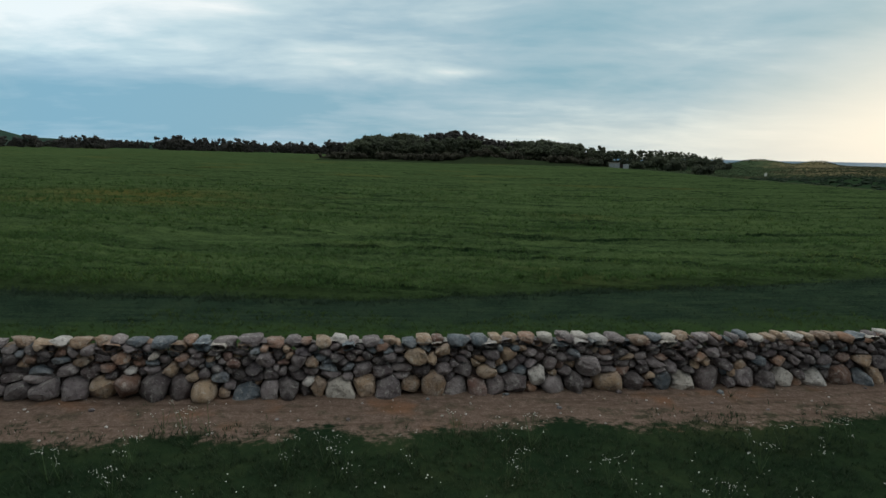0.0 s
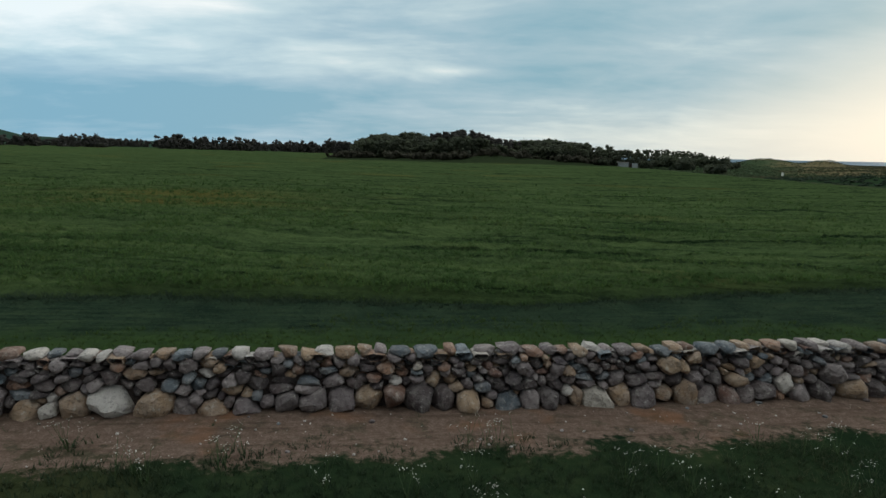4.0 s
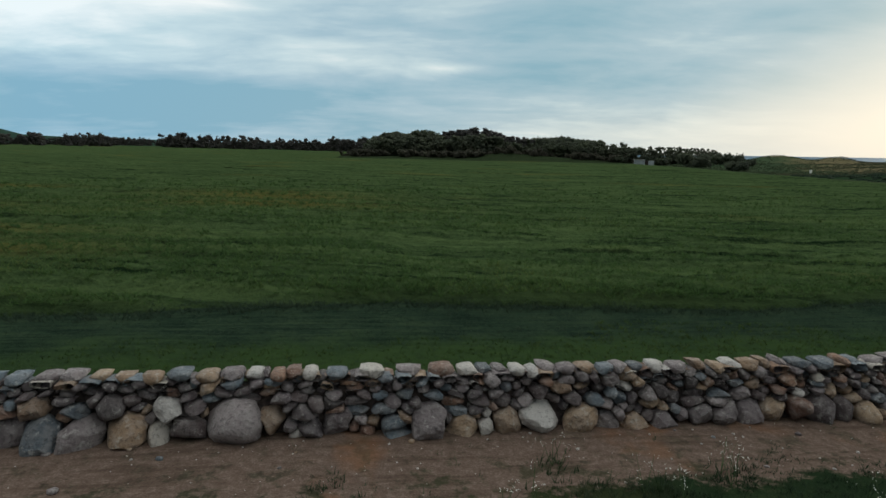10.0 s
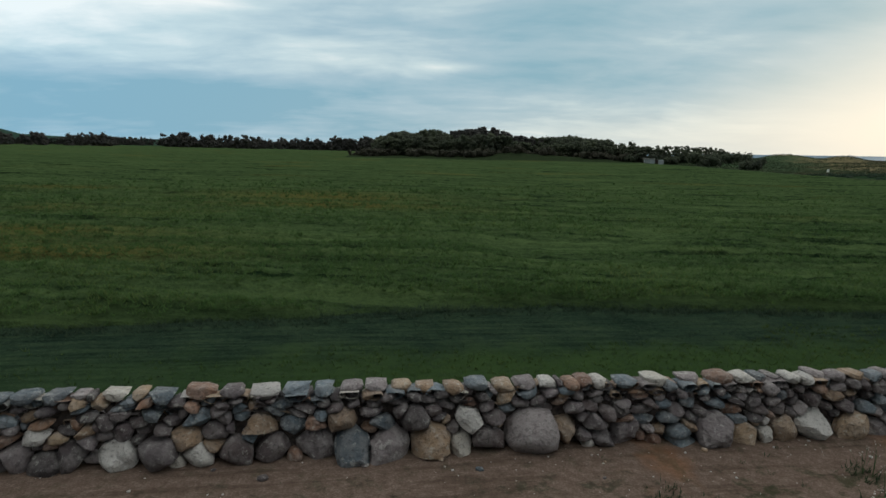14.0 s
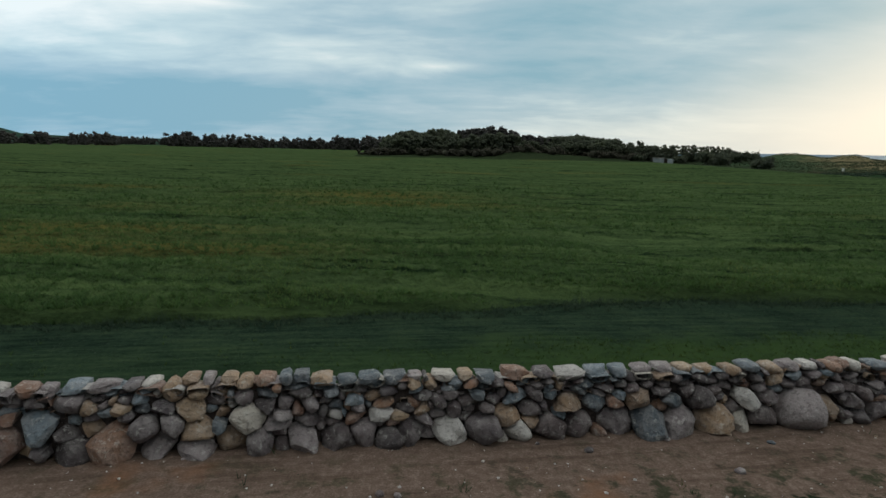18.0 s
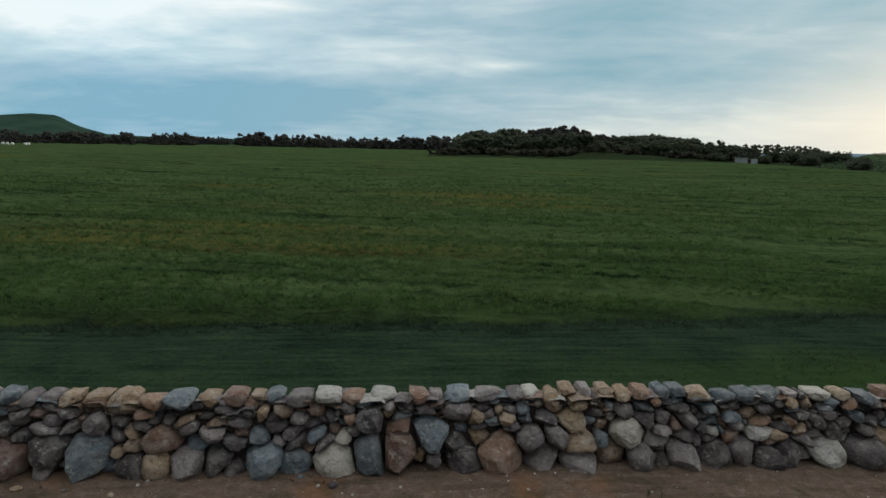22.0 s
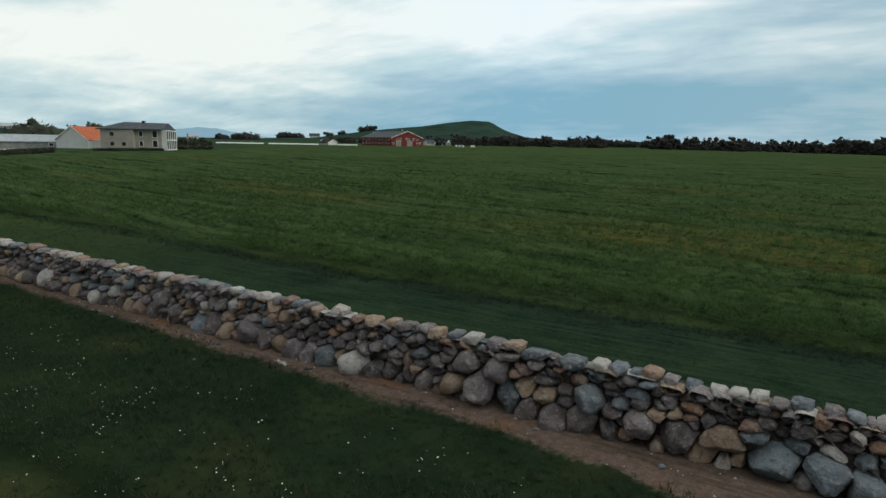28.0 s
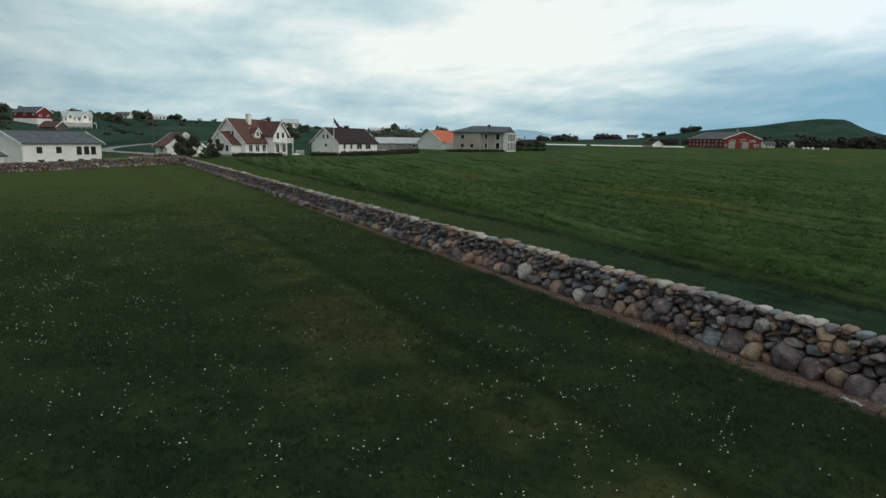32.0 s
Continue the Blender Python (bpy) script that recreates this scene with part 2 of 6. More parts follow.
def leaf_mat(name, tones, rough=0.75, trans=0.25):
    """Blades and leaves, each with its own tone."""
    m, n = start(name)
    geo = n.add("ShaderNodeNewGeometry")
    pos = geo.outputs["Position"]
    big = n.noise(pos, 0.16, 3.0)
    f = n.math("ADD", n.math("MULTIPLY", geo.outputs["Random Per Island"], 0.6), n.math("MULTIPLY", n.step(big, 0.3, 0.7), 0.4))
    c = n.ramp(f, tones)
    s = n.add("ShaderNodeBsdfPrincipled", Base_Color=c, Roughness=rough)
    s.inputs["Specular IOR Level"].default_value = 0.06
    t = n.add("ShaderNodeBsdfTranslucent", Color=c)
    mix = n.add("ShaderNodeMixShader", i0=trans, i1=s.outputs[0], i2=t.outputs[0])
    n.add("ShaderNodeOutputMaterial", Surface=mix.outputs[0])
    return m


M = {
    "grass": leaf_mat("meadow_grass", [(0.0, (0.020, 0.036, 0.022)), (0.4, (0.032, 0.054, 0.030)), (0.75, (0.050, 0.071, 0.038)), (1.0, (0.096, 0.096, 0.055))], trans=0.4),
    "crop": leaf_mat("crop_leaves", [(0.0, (0.034, 0.072, 0.026)), (0.4, (0.054, 0.106, 0.034)), (0.75, (0.08, 0.135, 0.042)), (1.0, (0.135, 0.155, 0.055))], trans=0.45),
    "mown": leaf_mat("mown_grass", [(0.0, (0.029, 0.050, 0.035)), (0.5, (0.041, 0.067, 0.045)), (1.0, (0.060, 0.086, 0.050))], trans=0.5),
    "drygrass": leaf_mat("olive_grass", [(0.0, (0.032, 0.045, 0.022)), (0.5, (0.056, 0.066, 0.029)), (1.0, (0.115, 0.105, 0.050))], trans=0.4),
    "verge": leaf_mat("verge_grass", [(0.0, (0.034, 0.066, 0.020)), (0.5, (0.050, 0.088, 0.026)), (1.0, (0.085, 0.115, 0.036))], trans=0.45),
    "broad": leaf_mat("broadleaf", [(0.0, (0.077, 0.088, 0.069)), (0.5, (0.107, 0.124, 0.089)), (1.0, (0.144, 0.165, 0.105))], trans=0.5),
    "conifer": leaf_mat("conifer_needles", [(0.0, (0.071, 0.069, 0.069)), (0.5, (0.095, 0.092, 0.089)), (1.0, (0.121, 0.121, 0.105))], trans=0.45),
    "hedge": leaf_mat("hedge_leaves", [(0.0, (0.054, 0.065, 0.052)), (0.5, (0.077, 0.091, 0.065)), (1.0, (0.108, 0.126, 0.081))], trans=0.45),
    "marram": leaf_mat("marram_blades", [(0.0, (0.036, 0.056, 0.030)), (0.45, (0.061, 0.078, 0.043)), (0.75, (0.115, 0.107, 0.068)), (1.0, (0.166, 0.141, 0.093))], trans=0.3),
    "dune": leaf_mat("green_dune_grass", [(0.0, (0.04, 0.065, 0.038)), (0.5, (0.06, 0.09, 0.05)), (1.0, (0.11, 0.13, 0.07))], trans=0.3),
    "scrub": leaf_mat("grey_scrub", [(0.0, (0.060, 0.059, 0.048)), (0.5, (0.077, 0.075, 0.058)), (1.0, (0.096, 0.098, 0.070))], trans=0.45),
    "bark": surface("bark", (0.07, 0.058, 0.05), (0.14, 0.12, 0.10), 6.0, 0.9, 40.0, 0.5),
    "petal": surface("white_petals", (0.62, 0.63, 0.58), (0.8, 0.8, 0.76), 20.0, 0.7, 90.0, 0.1, 0.2),
    "stem": surface("green_stem", (0.03, 0.06, 0.02), (0.05, 0.09, 0.03), 8.0, 0.7, 60.0, 0.1),
    "white": surface("white_boards", (0.80, 0.81, 0.80), (0.90, 0.90, 0.88), 0.7, 0.6, 12.0, 0.12, 0.06),
    "cream": surface("beige_render", (0.40, 0.37, 0.32), (0.50, 0.465, 0.41), 0.8, 0.8, 14.0, 0.12, 0.05),
    "redwall": surface("red_boards", (0.155, 0.021, 0.022), (0.225, 0.032, 0.030), 0.6, 0.7, 10.0, 0.15, 0.08),
    "redroof": surface("brown_red_tiles", (0.07, 0.033, 0.029), (0.115, 0.05, 0.042), 1.4, 0.75, 14.0, 0.25, 0.2),
    "orange": surface("orange_tiles", (0.40, 0.095, 0.04), (0.50, 0.135, 0.058), 1.2, 0.7, 14.0, 0.25, 0.2),
    "darkroof": surface("dark_roof_tiles", (0.024, 0.017, 0.019), (0.045, 0.031, 0.033), 1.4, 0.85, 14.0, 0.25, 0.2, 0.15),
    "slateroof": surface("slate_grey_roof", (0.050, 0.060, 0.072), (0.088, 0.102, 0.120), 1.2, 0.75, 14.0, 0.2, 0.2, 0.2),
    "palerof": surface("pale_sheet_roof", (0.34, 0.39, 0.43), (0.46, 0.51, 0.54), 0.8, 0.5, 14.0, 0.12, 0.1),
    "concrete": surface("grey_concrete", (0.26, 0.26, 0.25), (0.40, 0.39, 0.37), 0.9, 0.85, 16.0, 0.25, 0.1),
    "asphalt": surface("grey_gravel_road", (0.18, 0.18, 0.175), (0.28, 0.275, 0.265), 0.5, 0.9, 9.0, 0.3, 0.0),
    "metal": surface("galvanised_metal", (0.30, 0.31, 0.32), (0.42, 0.43, 0.44), 3.0, 0.45, 30.0, 0.05, 0.1, 0.5, 0.7),
    "timber": surface("grey_timber", (0.08, 0.07, 0.06), (0.16, 0.14, 0.12), 3.0, 0.85, 30.0, 0.3, 0.2),
    "brick": surface("chimney_brick", (0.18, 0.07, 0.05), (0.26, 0.11, 0.08), 5.0, 0.85, 25.0, 0.3, 0.1),
    "soil": surface("dry_soil_clods", (0.12, 0.085, 0.06), (0.24, 0.18, 0.135), 8.0, 0.95, 50.0, 0.5, 0.4),
    # rubble kept dark to stand for the shade in gaps and openings
    "rubble": surface("gap_shade_rubble", (0.026, 0.020, 0.020), (0.085, 0.066, 0.060), 9.0, 0.95, 30.0, 1.0, 0.1),
    "flagcloth": surface("faded_flag_cloth", (0.20, 0.05, 0.06), (0.07, 0.09, 0.18), 1.5, 0.8, 9.0, 0.1, 0.1),
    "paper": surface("crumpled_pale_scrap", (0.6, 0.6, 0.58), (0.8, 0.8, 0.78), 6.0, 0.6, 30.0, 0.3, 0.1),
    "plastic": surface("white_wrap_film", (0.68, 0.69, 0.69), (0.82, 0.83, 0.83), 1.5, 0.35, 8.0, 0.3, 0.05, 0.5),
}


def glass_mat():
    m, n = start("window_glass")
    pos = n.add("ShaderNodeTexCoord").outputs["Object"]
    c = n.mix(n.noise(pos, 2.0), rgb(0.012, 0.014, 0.016), rgb(0.035, 0.038, 0.042))
    finish(n, c, 0.08, spec=0.6)
    return m


M["glass"] = glass_mat()


def water_mat():
    m, n = start("sea_water")
    pos = n.add("ShaderNodeNewGeometry").outputs["Position"]
    x, y, z = n.xyz(pos)
    waves = n.noise(n.join(n.math("MULTIPLY", x, 0.06), n.math("MULTIPLY", y, 0.02)), 1.0, 5.0)
    c = n.mix(waves, rgb(0.02, 0.09, 0.16), rgb(0.035, 0.12, 0.20))
    finish(n, c, 0.5, waves, 0.5, 0.6, 0.12)
    return m


M["water"] = water_mat()

# ---------------------------------------------------------------- mesh helpers
def mesh_np(name, verts, faces, mats, index=None, smooth=False):
    """A mesh from arrays of vertices and of triangles or quads."""
    verts, faces = np.asarray(verts, np.float32), np.asarray(faces, np.int32)
    me = bpy.data.meshes.new(name)
    k = faces.shape[1]
    me.vertices.add(len(verts))
    me.vertices.foreach_set("co", verts.ravel())
    me.loops.add(faces.size)
    me.loops.foreach_set("vertex_index", faces.ravel())
    me.polygons.add(len(faces))
    me.polygons.foreach_set("loop_start", np.arange(0, faces.size, k, dtype=np.int32))
    me.polygons.foreach_set("loop_total", np.full(len(faces), k, np.int32))
    for m in mats:
        me.materials.append(m)
    if index is not None:
        me.polygons.foreach_set("material_index", np.asarray(index, np.int32))
    me.polygons.foreach_set("use_smooth", np.full(len(faces), smooth))
    me.update(calc_edges=True)
    return me


def part(name, bm, material, parent=None, label="", smooth=False):
    """Links a bmesh as one mesh object, under a thing or a part."""
    me = bpy.data.meshes.new(name)
    bmesh.ops.recalc_face_normals(bm, faces=bm.faces)
    bm.to_mesh(me)
    bm.free()
    me.materials.append(material)
    if smooth:
        me.polygons.foreach_set("use_smooth", np.full(len(me.polygons), True))
    ob = new(name, me)
    if parent is not None:
        ob.parent = parent
    return tagged(ob, label)


def ramp01(v, a, b):
    t = np.clip((np.asarray(v, float) - a) / (b - a), 0, 1)
    return t * t * (3 - 2 * t)


def wavy(x, y, s=0.0):
    """Soft rolling noise between about -1 and 1."""
    return (np.sin(x * 0.91 + 1.3 * np.sin(y * 0.53 + s) + s) + np.sin(y * 1.07 + 1.7 * np.sin(x * 0.41 - s) + 2 * s)
            + 0.6 * np.sin(x * 1.93 - y * 1.31 + 3 * s)) / 2.6


def vnoise(x, y, seed=0):
    """Smooth value noise between -1 and 1."""
    x, y = np.broadcast_arrays(np.asarray(x, float), np.asarray(y, float))
    i, j = np.floor(x).astype(np.int64), np.floor(y).astype(np.int64)
    u, v = x - i, y - j
    u, v = u * u * (3 - 2 * u), v * v * (3 - 2 * v)

    def at(a, b):
        k = (a * 374761393 + b * 668265263 + seed * 1274126177) & 0x7FFFFFFF
        k = ((k ^ (k >> 13)) * 1103515245) & 0x7FFFFFFF
        return ((k ^ (k >> 16)) & 0xFFFF) / 32767.5 - 1.0
    return (at(i, j) * (1 - u) + at(i + 1, j) * u) * (1 - v) + (at(i, j + 1) * (1 - u) + at(i + 1, j + 1) * u) * v


# ---------------------------------------------------------------- the lie of the land
TRACK = 5.3                           # the old wheel track, metres before the wall
WALL_Y, WALL_S = 12.0, 0.135          # front foot of the long wall: y = WALL_Y + WALL_S * x
CORNER_X = -133.0                     # where it meets the cross wall
RISE_X = [-900, -500, -300, -190, -127, -100, -65, -45, -31, -22, -16, -8, 0, 10, 60, 200]
RISE_Z = [6.0, 4.6, 3.6, 2.4, 1.18, 0.96, 0.61, 0.45, 0.39, 0.33, 0.2, 0.0, -0.14, -0.28, -0.2, 0.0]
SKY_AZ = [-180, -125, -104, -95, -91, -85, -79, -73, -61, -56, -51, -46, -41, -38.5, -36.6, -34.8, -34.1, -33.2, -31.5, -28, -20, -8, 0, 180]
SKY_EL = [1.5, 1.8, 1.95, 1.55, 1.4, 1.25, 1.0, 0.7, 0.2, 0.2, 0.4, 1.0, 1.55, 1.95, 2.15, 2.05, 1.6, 1.15, 0.65, 0.5, 0.4, 0.3, 0.0, 0.0]


FIELD_X = [-300, -76, -60, -53, -30, -6, 17, 39, 55, 64, 70]       # the far edge of the crop
FIELD_Y = [480, 440, 420, 252, 244, 240, 235, 232, 225, 216, 204]
EDGE_X = [-150, -100, -63, -50, -43, -35, -28, -22, -18, -14, -10, -2, 2, 6, 16, 70]    # its near edge
EDGE_Y = [1.0, 6.4, 11.2, 12.2, 13.3, 14.6, 15.5, 17.0, 18.0, 18.8, 19.2, 19.8, 20.8, 22.2, 25.0, 40.0]


def crop_edge(x):
    x = np.asarray(x, float)
    return np.interp(x, EDGE_X, EDGE_Y) + 0.12 * np.sin(x * 0.35) + 0.10 * np.sin(x * 1.3 + 1) + 0.05 * np.sin(x * 3.1)


def in_crop(x, y):
    """1 where the standing crop covers the ground."""
    c = ramp01(y - crop_edge(x), 0.0, 0.2) * (1 - ramp01(x, 67, 71)) * ramp01(x, -150, -144)
    return c * (1 - ramp01(y - np.interp(x, FIELD_X, FIELD_Y), -2, 4))


def height(x, y):
    x, y = np.asarray(x, float), np.asarray(y, float)
    z = (np.interp(x - 4, RISE_X, RISE_Z) + np.interp(x, RISE_X, RISE_Z) + np.interp(x + 4, RISE_X, RISE_Z)) / 3
    z = z - 1.5 * (1 - ramp01(y, 25, 75)) * ramp01(-x - 28 * ramp01(y, -20, -8), 118, 162) - 0.025 * np.clip(-y - 6, 0, 25) * ramp01(-x, 80, 120)
    z = z + 0.004 * np.maximum(y - 300, 0) * ramp01(-x, 30, 120)
    # hills inland
    dx, dy = x + 38, y + 6
    r, a = np.hypot(dx, dy), np.degrees(np.arctan2(dx, dy))
    ridge = np.interp(a, [-180, -75, -62, -50, 180], [430, 430, 900, 1000, 1000])
    foot = np.interp(a, [-180, -75, -62, -50, 180], [240, 245, 420, 560, 560])
    top = 5.0 + ridge * np.tan(np.radians(np.interp(a, SKY_AZ, SKY_EL)))
    top = top + wavy(x * 0.03, y * 0.03, 2.0) * 1.2
    up = ramp01(r, foot, ridge)
    inland = 1 - ramp01(a, -12, -2) + ramp01(a, 150, 178)
    z = z + inland * up * np.maximum(top - z, 0) * (1 - 0.25 * ramp01(r, ridge, ridge * 1.5))
    # dunes and shore
    out = 0.906 * x + 0.42 * y
    dune = ramp01(x, 70, 100) * ramp01(y, 20, 80)
    hump = 0.35 * wavy(x * 0.09, y * 0.07, 1.0) + 0.3 * wavy(x * 0.19, y * 0.15, 4.0) + 0.25 * np.abs(wavy(x * 0.45, y * 0.4, 2.0))
    z = z + dune * (1.75 * ramp01(out, 150, 250) + hump * ramp01(out, 105, 150))
    z = z + ramp01(x, 70, 76) * ramp01(y, 30, 70) * (1 - ramp01(y, 118, 150)) * (1.5 + 0.35 * wavy(x * 0.2, y * 0.16, 3.0)) * np.exp(-((x - 82) / 8) ** 2)
    z = z + 2.8 * np.exp(-(((x - 136) / 11) ** 2 + ((y - 267) / 12) ** 2)) + 2.5 * np.exp(-(((x - 154) / 6.5) ** 2 + ((y - 255) / 9) ** 2))
    # the rise under the wood and the grassy mound before it
    z = z + np.interp(x, [-120, -60, -30, 17, 60, 80], [0, 0.5, 0.6, 0.95, 0.9, 0]) * ramp01(y, 110, 245)
    z = z + 2.5 * np.exp(-(((x - 10) / 45) ** 2 + ((y - 310) / 35) ** 2))
    crest = np.interp(x, FIELD_X, FIELD_Y) + 12
    z = z + np.interp(x, [-58, -52, -20, 4, 14, 26, 40, 60, 66], [0, 0.9, 1.2, 1.7, 3.6, 2.5, 1.9, 0.5, 0]) * np.exp(-((y - crest) / 7) ** 2)
    shore = ramp01(out, 318, 350)
    z = z * (1 - shore) - 9.0 * shore
    # wheel tracks and small unevenness
    near = 1 - ramp01(np.hypot(x + 30, y), 120, 260)
    z = z + 0.025 * near * wavy(x * 0.7, y * 0.9, 0.5)
    south = WALL_Y + WALL_S * x - y
    z = z - 0.05 * near * np.exp(-((south - 5.4) / 0.35) ** 2) - 0.04 * near * np.exp(-((south - 3.4) / 0.3) ** 2)
    return z


def ground_mat(name="open_ground", only_crop=False):
    m, n = start(name)
    pos = n.add("ShaderNodeNewGeometry").outputs["Position"]
    x, y, z = n.xyz(pos)
    flat = n.join(x, y, 0.0)
    d = n.math("SUBTRACT", n.math("MULTIPLY_ADD", x, WALL_S, WALL_Y), y)
    broad, mid, fine = n.noise(flat, 0.09, 4.0), n.noise(flat, 0.7, 4.0), n.noise(flat, 7.0, 4.0, 0.65)
    grain = n.noise(flat, 30.0, 3.0, 0.7)
    # meadow before the wall
    meadow = n.ramp(n.math("ADD", n.math("MULTIPLY", mid, 0.6), n.math("MULTIPLY", fine, 0.4)),
                    [(0.3, (0.009, 0.019, 0.011)), (0.5, (0.017, 0.031, 0.015)), (0.7, (0.032, 0.047, 0.021))])
    worn = n.math("MULTIPLY", n.step(n.noise(flat, 0.22, 4.0), 0.52, 0.68), 0.3)
    meadow = n.mix(n.step(n.math("MULTIPLY_ADD", broad, 30.0, x), -38.0, -85.0, 0.0, 0.8), meadow, n.mix(mid, rgb(0.038, 0.062, 0.024), rgb(0.08, 0.112, 0.04)))
    meadow = n.mix(worn, meadow, rgb(0.075, 0.07, 0.03))
    # an old wheel track along the wall, and drier grass beside it
    track = n.math("EXPONENT", n.math("MULTIPLY", n.math("POWER", n.math("DIVIDE", n.math("SUBTRACT", n.math("MULTIPLY_ADD", mid, 0.5, d), TRACK + 0.25), 0.32), 2.0), -1.0))
    meadow = n.mix(n.math("MULTIPLY", track, n.step(x, -80.0, -50.0, 0.1, 0.7)), meadow, rgb(0.013, 0.02, 0.009))
    beside = n.math("MULTIPLY", n.step(d, TRACK, TRACK + 0.7), n.step(d, TRACK + 3.2, TRACK + 0.8))
    meadow = n.mix(n.math("MULTIPLY", beside, n.step(mid, 0.4, 0.65, 0.1, 0.75)), meadow, rgb(0.052, 0.057, 0.023))
    # mown strip behind it, with faint rows along the wall
    across = n.math("MULTIPLY", d, 6.0)
    rows = n.noise(n.join(n.math("MULTIPLY", x, 0.5), across), 0.8, 4.0, 0.65)
    rows = n.math("ADD", n.math("MULTIPLY", rows, 0.45), n.math("ADD", n.math("MULTIPLY", fine, 0.3), n.math("MULTIPLY", mid, 0.25)))
    mown = n.ramp(rows, [(0.40, (0.009, 0.018, 0.013)), (0.5, (0.021, 0.038, 0.024)), (0.60, (0.036, 0.057, 0.032))])
    mown = n.mix(n.math("MULTIPLY", n.step(n.math("MULTIPLY_ADD", mid, 3.0, d), -4.6, -2.4), n.step(x, -30.0, -16.0, 0.12, 0.75)), mown, rgb(0.034, 0.062, 0.019))
    mown = n.mix(n.step(n.math("MULTIPLY_ADD", broad, 20.0, x), -38.0, -66.0, 0.0, 0.8), mown, n.mix(mid, rgb(0.035, 0.06, 0.02), rgb(0.065, 0.095, 0.03)))
    # the crop, in streaks along the drill rows, with dry patches
    lane = n.math("MULTIPLY_ADD", x, 0.045, y)
    drill = n.noise(n.join(n.math("MULTIPLY", x, 0.07), n.math("MULTIPLY", lane, 1.45)), 1.0, 5.0, 0.62)
    broad_rows = n.noise(n.join(n.math("MULTIPLY", x, 0.03), n.math("MULTIPLY", lane, 0.42), 5.0), 1.0, 5.0, 0.65)
    tuft = n.noise(flat, 2.2, 4.0, 0.7)
    crop = n.ramp(n.math("ADD", n.math("MULTIPLY", drill, 0.42), n.math("ADD", n.math("MULTIPLY_ADD", fine, 0.20, n.math("MULTIPLY", tuft, 0.16)), n.math("MULTIPLY", broad_rows, 0.22))),
                  [(0.42, (0.010, 0.022, 0.010)), (0.485, (0.046, 0.076, 0.031)), (0.56, (0.075, 0.115, 0.044))])
    dry = n.step(n.noise(n.join(n.math("MULTIPLY", x, 0.03), n.math("MULTIPLY", y, 0.06)), 1.0, 3.0), 0.56, 0.74)
    for px, py, sx, sy in ((-27.5, 56.0, 8.0, 4.5), (-25.0, 47.0, 8.0, 2.0), (-46.0, 26.0, 7.0, 2.5), (-40.0, 31.0, 8.0, 2.0), (-33.0, 25.5, 6.0, 1.6)):
        u = n.math("DIVIDE", n.math("SUBTRACT", x, px), sx)
        v = n.math("DIVIDE", n.math("SUBTRACT", y, py), sy)
        g = n.math("EXPONENT", n.math("MULTIPLY", n.math("ADD", n.math("MULTIPLY", u, u), n.math("MULTIPLY", v, v)), -0.8))
        dry = n.math("MULTIPLY_ADD", g, 1.1, dry)
    dry = n.math("MULTIPLY", dry, n.step(tuft, 0.25, 0.6), clamp=True)
    crop = n.mix(n.math("MULTIPLY", dry, 0.6), crop, rgb(0.13, 0.10, 0.026))
    edge = n.math("MULTIPLY", n.curve(x, -150.0, 70.0, [(p, q / 40) for p, q in zip(EDGE_X, EDGE_Y)]), 40.0)
    head = n.math("MULTIPLY_ADD", n.noise(n.join(n.math("MULTIPLY", x, 0.12), n.math("MULTIPLY", lane, 0.6)), 1.0, 4.0), 5.0, n.math("SUBTRACT", y, edge))
    crop = n.mix(n.step(head, 6.2, 2.2, 0.0, 0.55), crop, n.mix(fine, rgb(0.016, 0.030, 0.013), rgb(0.034, 0.056, 0.021)))
    if only_crop:
        finish(n, crop, 1.0, n.math("ADD", n.math("MULTIPLY", tuft, 2.0), fine), 0.9, 0.12, 0.0)
        return m
    # rough grazing on the hills, distance haze in its blue-green; dune grass by the sea
    hazy_heath = n.ramp(n.noise(flat, 0.025, 6.0, 0.65), [(0.35, (0.022, 0.044, 0.035)), (0.5, (0.033, 0.062, 0.048)), (0.68, (0.048, 0.080, 0.060))])
    patchy = n.noise(flat, 0.05, 6.0, 0.65)
    dunes = n.ramp(n.math("ADD", n.math("MULTIPLY", patchy, 0.7), n.math("MULTIPLY", mid, 0.3)),
                   [(0.36, (0.028, 0.055, 0.032)), (0.50, (0.052, 0.085, 0.046)), (0.66, (0.09, 0.11, 0.058))])
    out = n.math("ADD", n.math("MULTIPLY", x, 0.906), n.math("MULTIPLY", y, 0.42))
    dry_side = n.math("MULTIPLY_ADD", patchy, 34.0, n.math("MULTIPLY_ADD", y, -0.55, x))
    tan = n.math("MULTIPLY", n.step(dry_side, 6.0, 24.0), n.step(n.math("MULTIPLY_ADD", mid, 20.0, out), 150.0, 180.0))
    tan = n.math("MAXIMUM", tan, n.step(n.math("MULTIPLY_ADD", n.noise(flat, 0.2, 5.0, 0.65), 1.6, z), 4.4, 5.3))
    dunes = n.mix(n.math("MULTIPLY", tan, 0.85), dunes, n.mix(mid, rgb(0.13, 0.115, 0.06), rgb(0.23, 0.18, 0.11)))
    bank = n.step(n.math("MULTIPLY_ADD", patchy, 16.0, x), 106.0, 96.0)
    dunes = n.mix(n.math("MULTIPLY", bank, n.step(y, 155.0, 135.0)), dunes, n.mix(mid, rgb(0.016, 0.034, 0.018), rgb(0.035, 0.06, 0.03)))
    sand = n.step(n.math("MULTIPLY_ADD", n.noise(flat, 0.25, 4.0), 1.2, z), 5.35, 5.6)
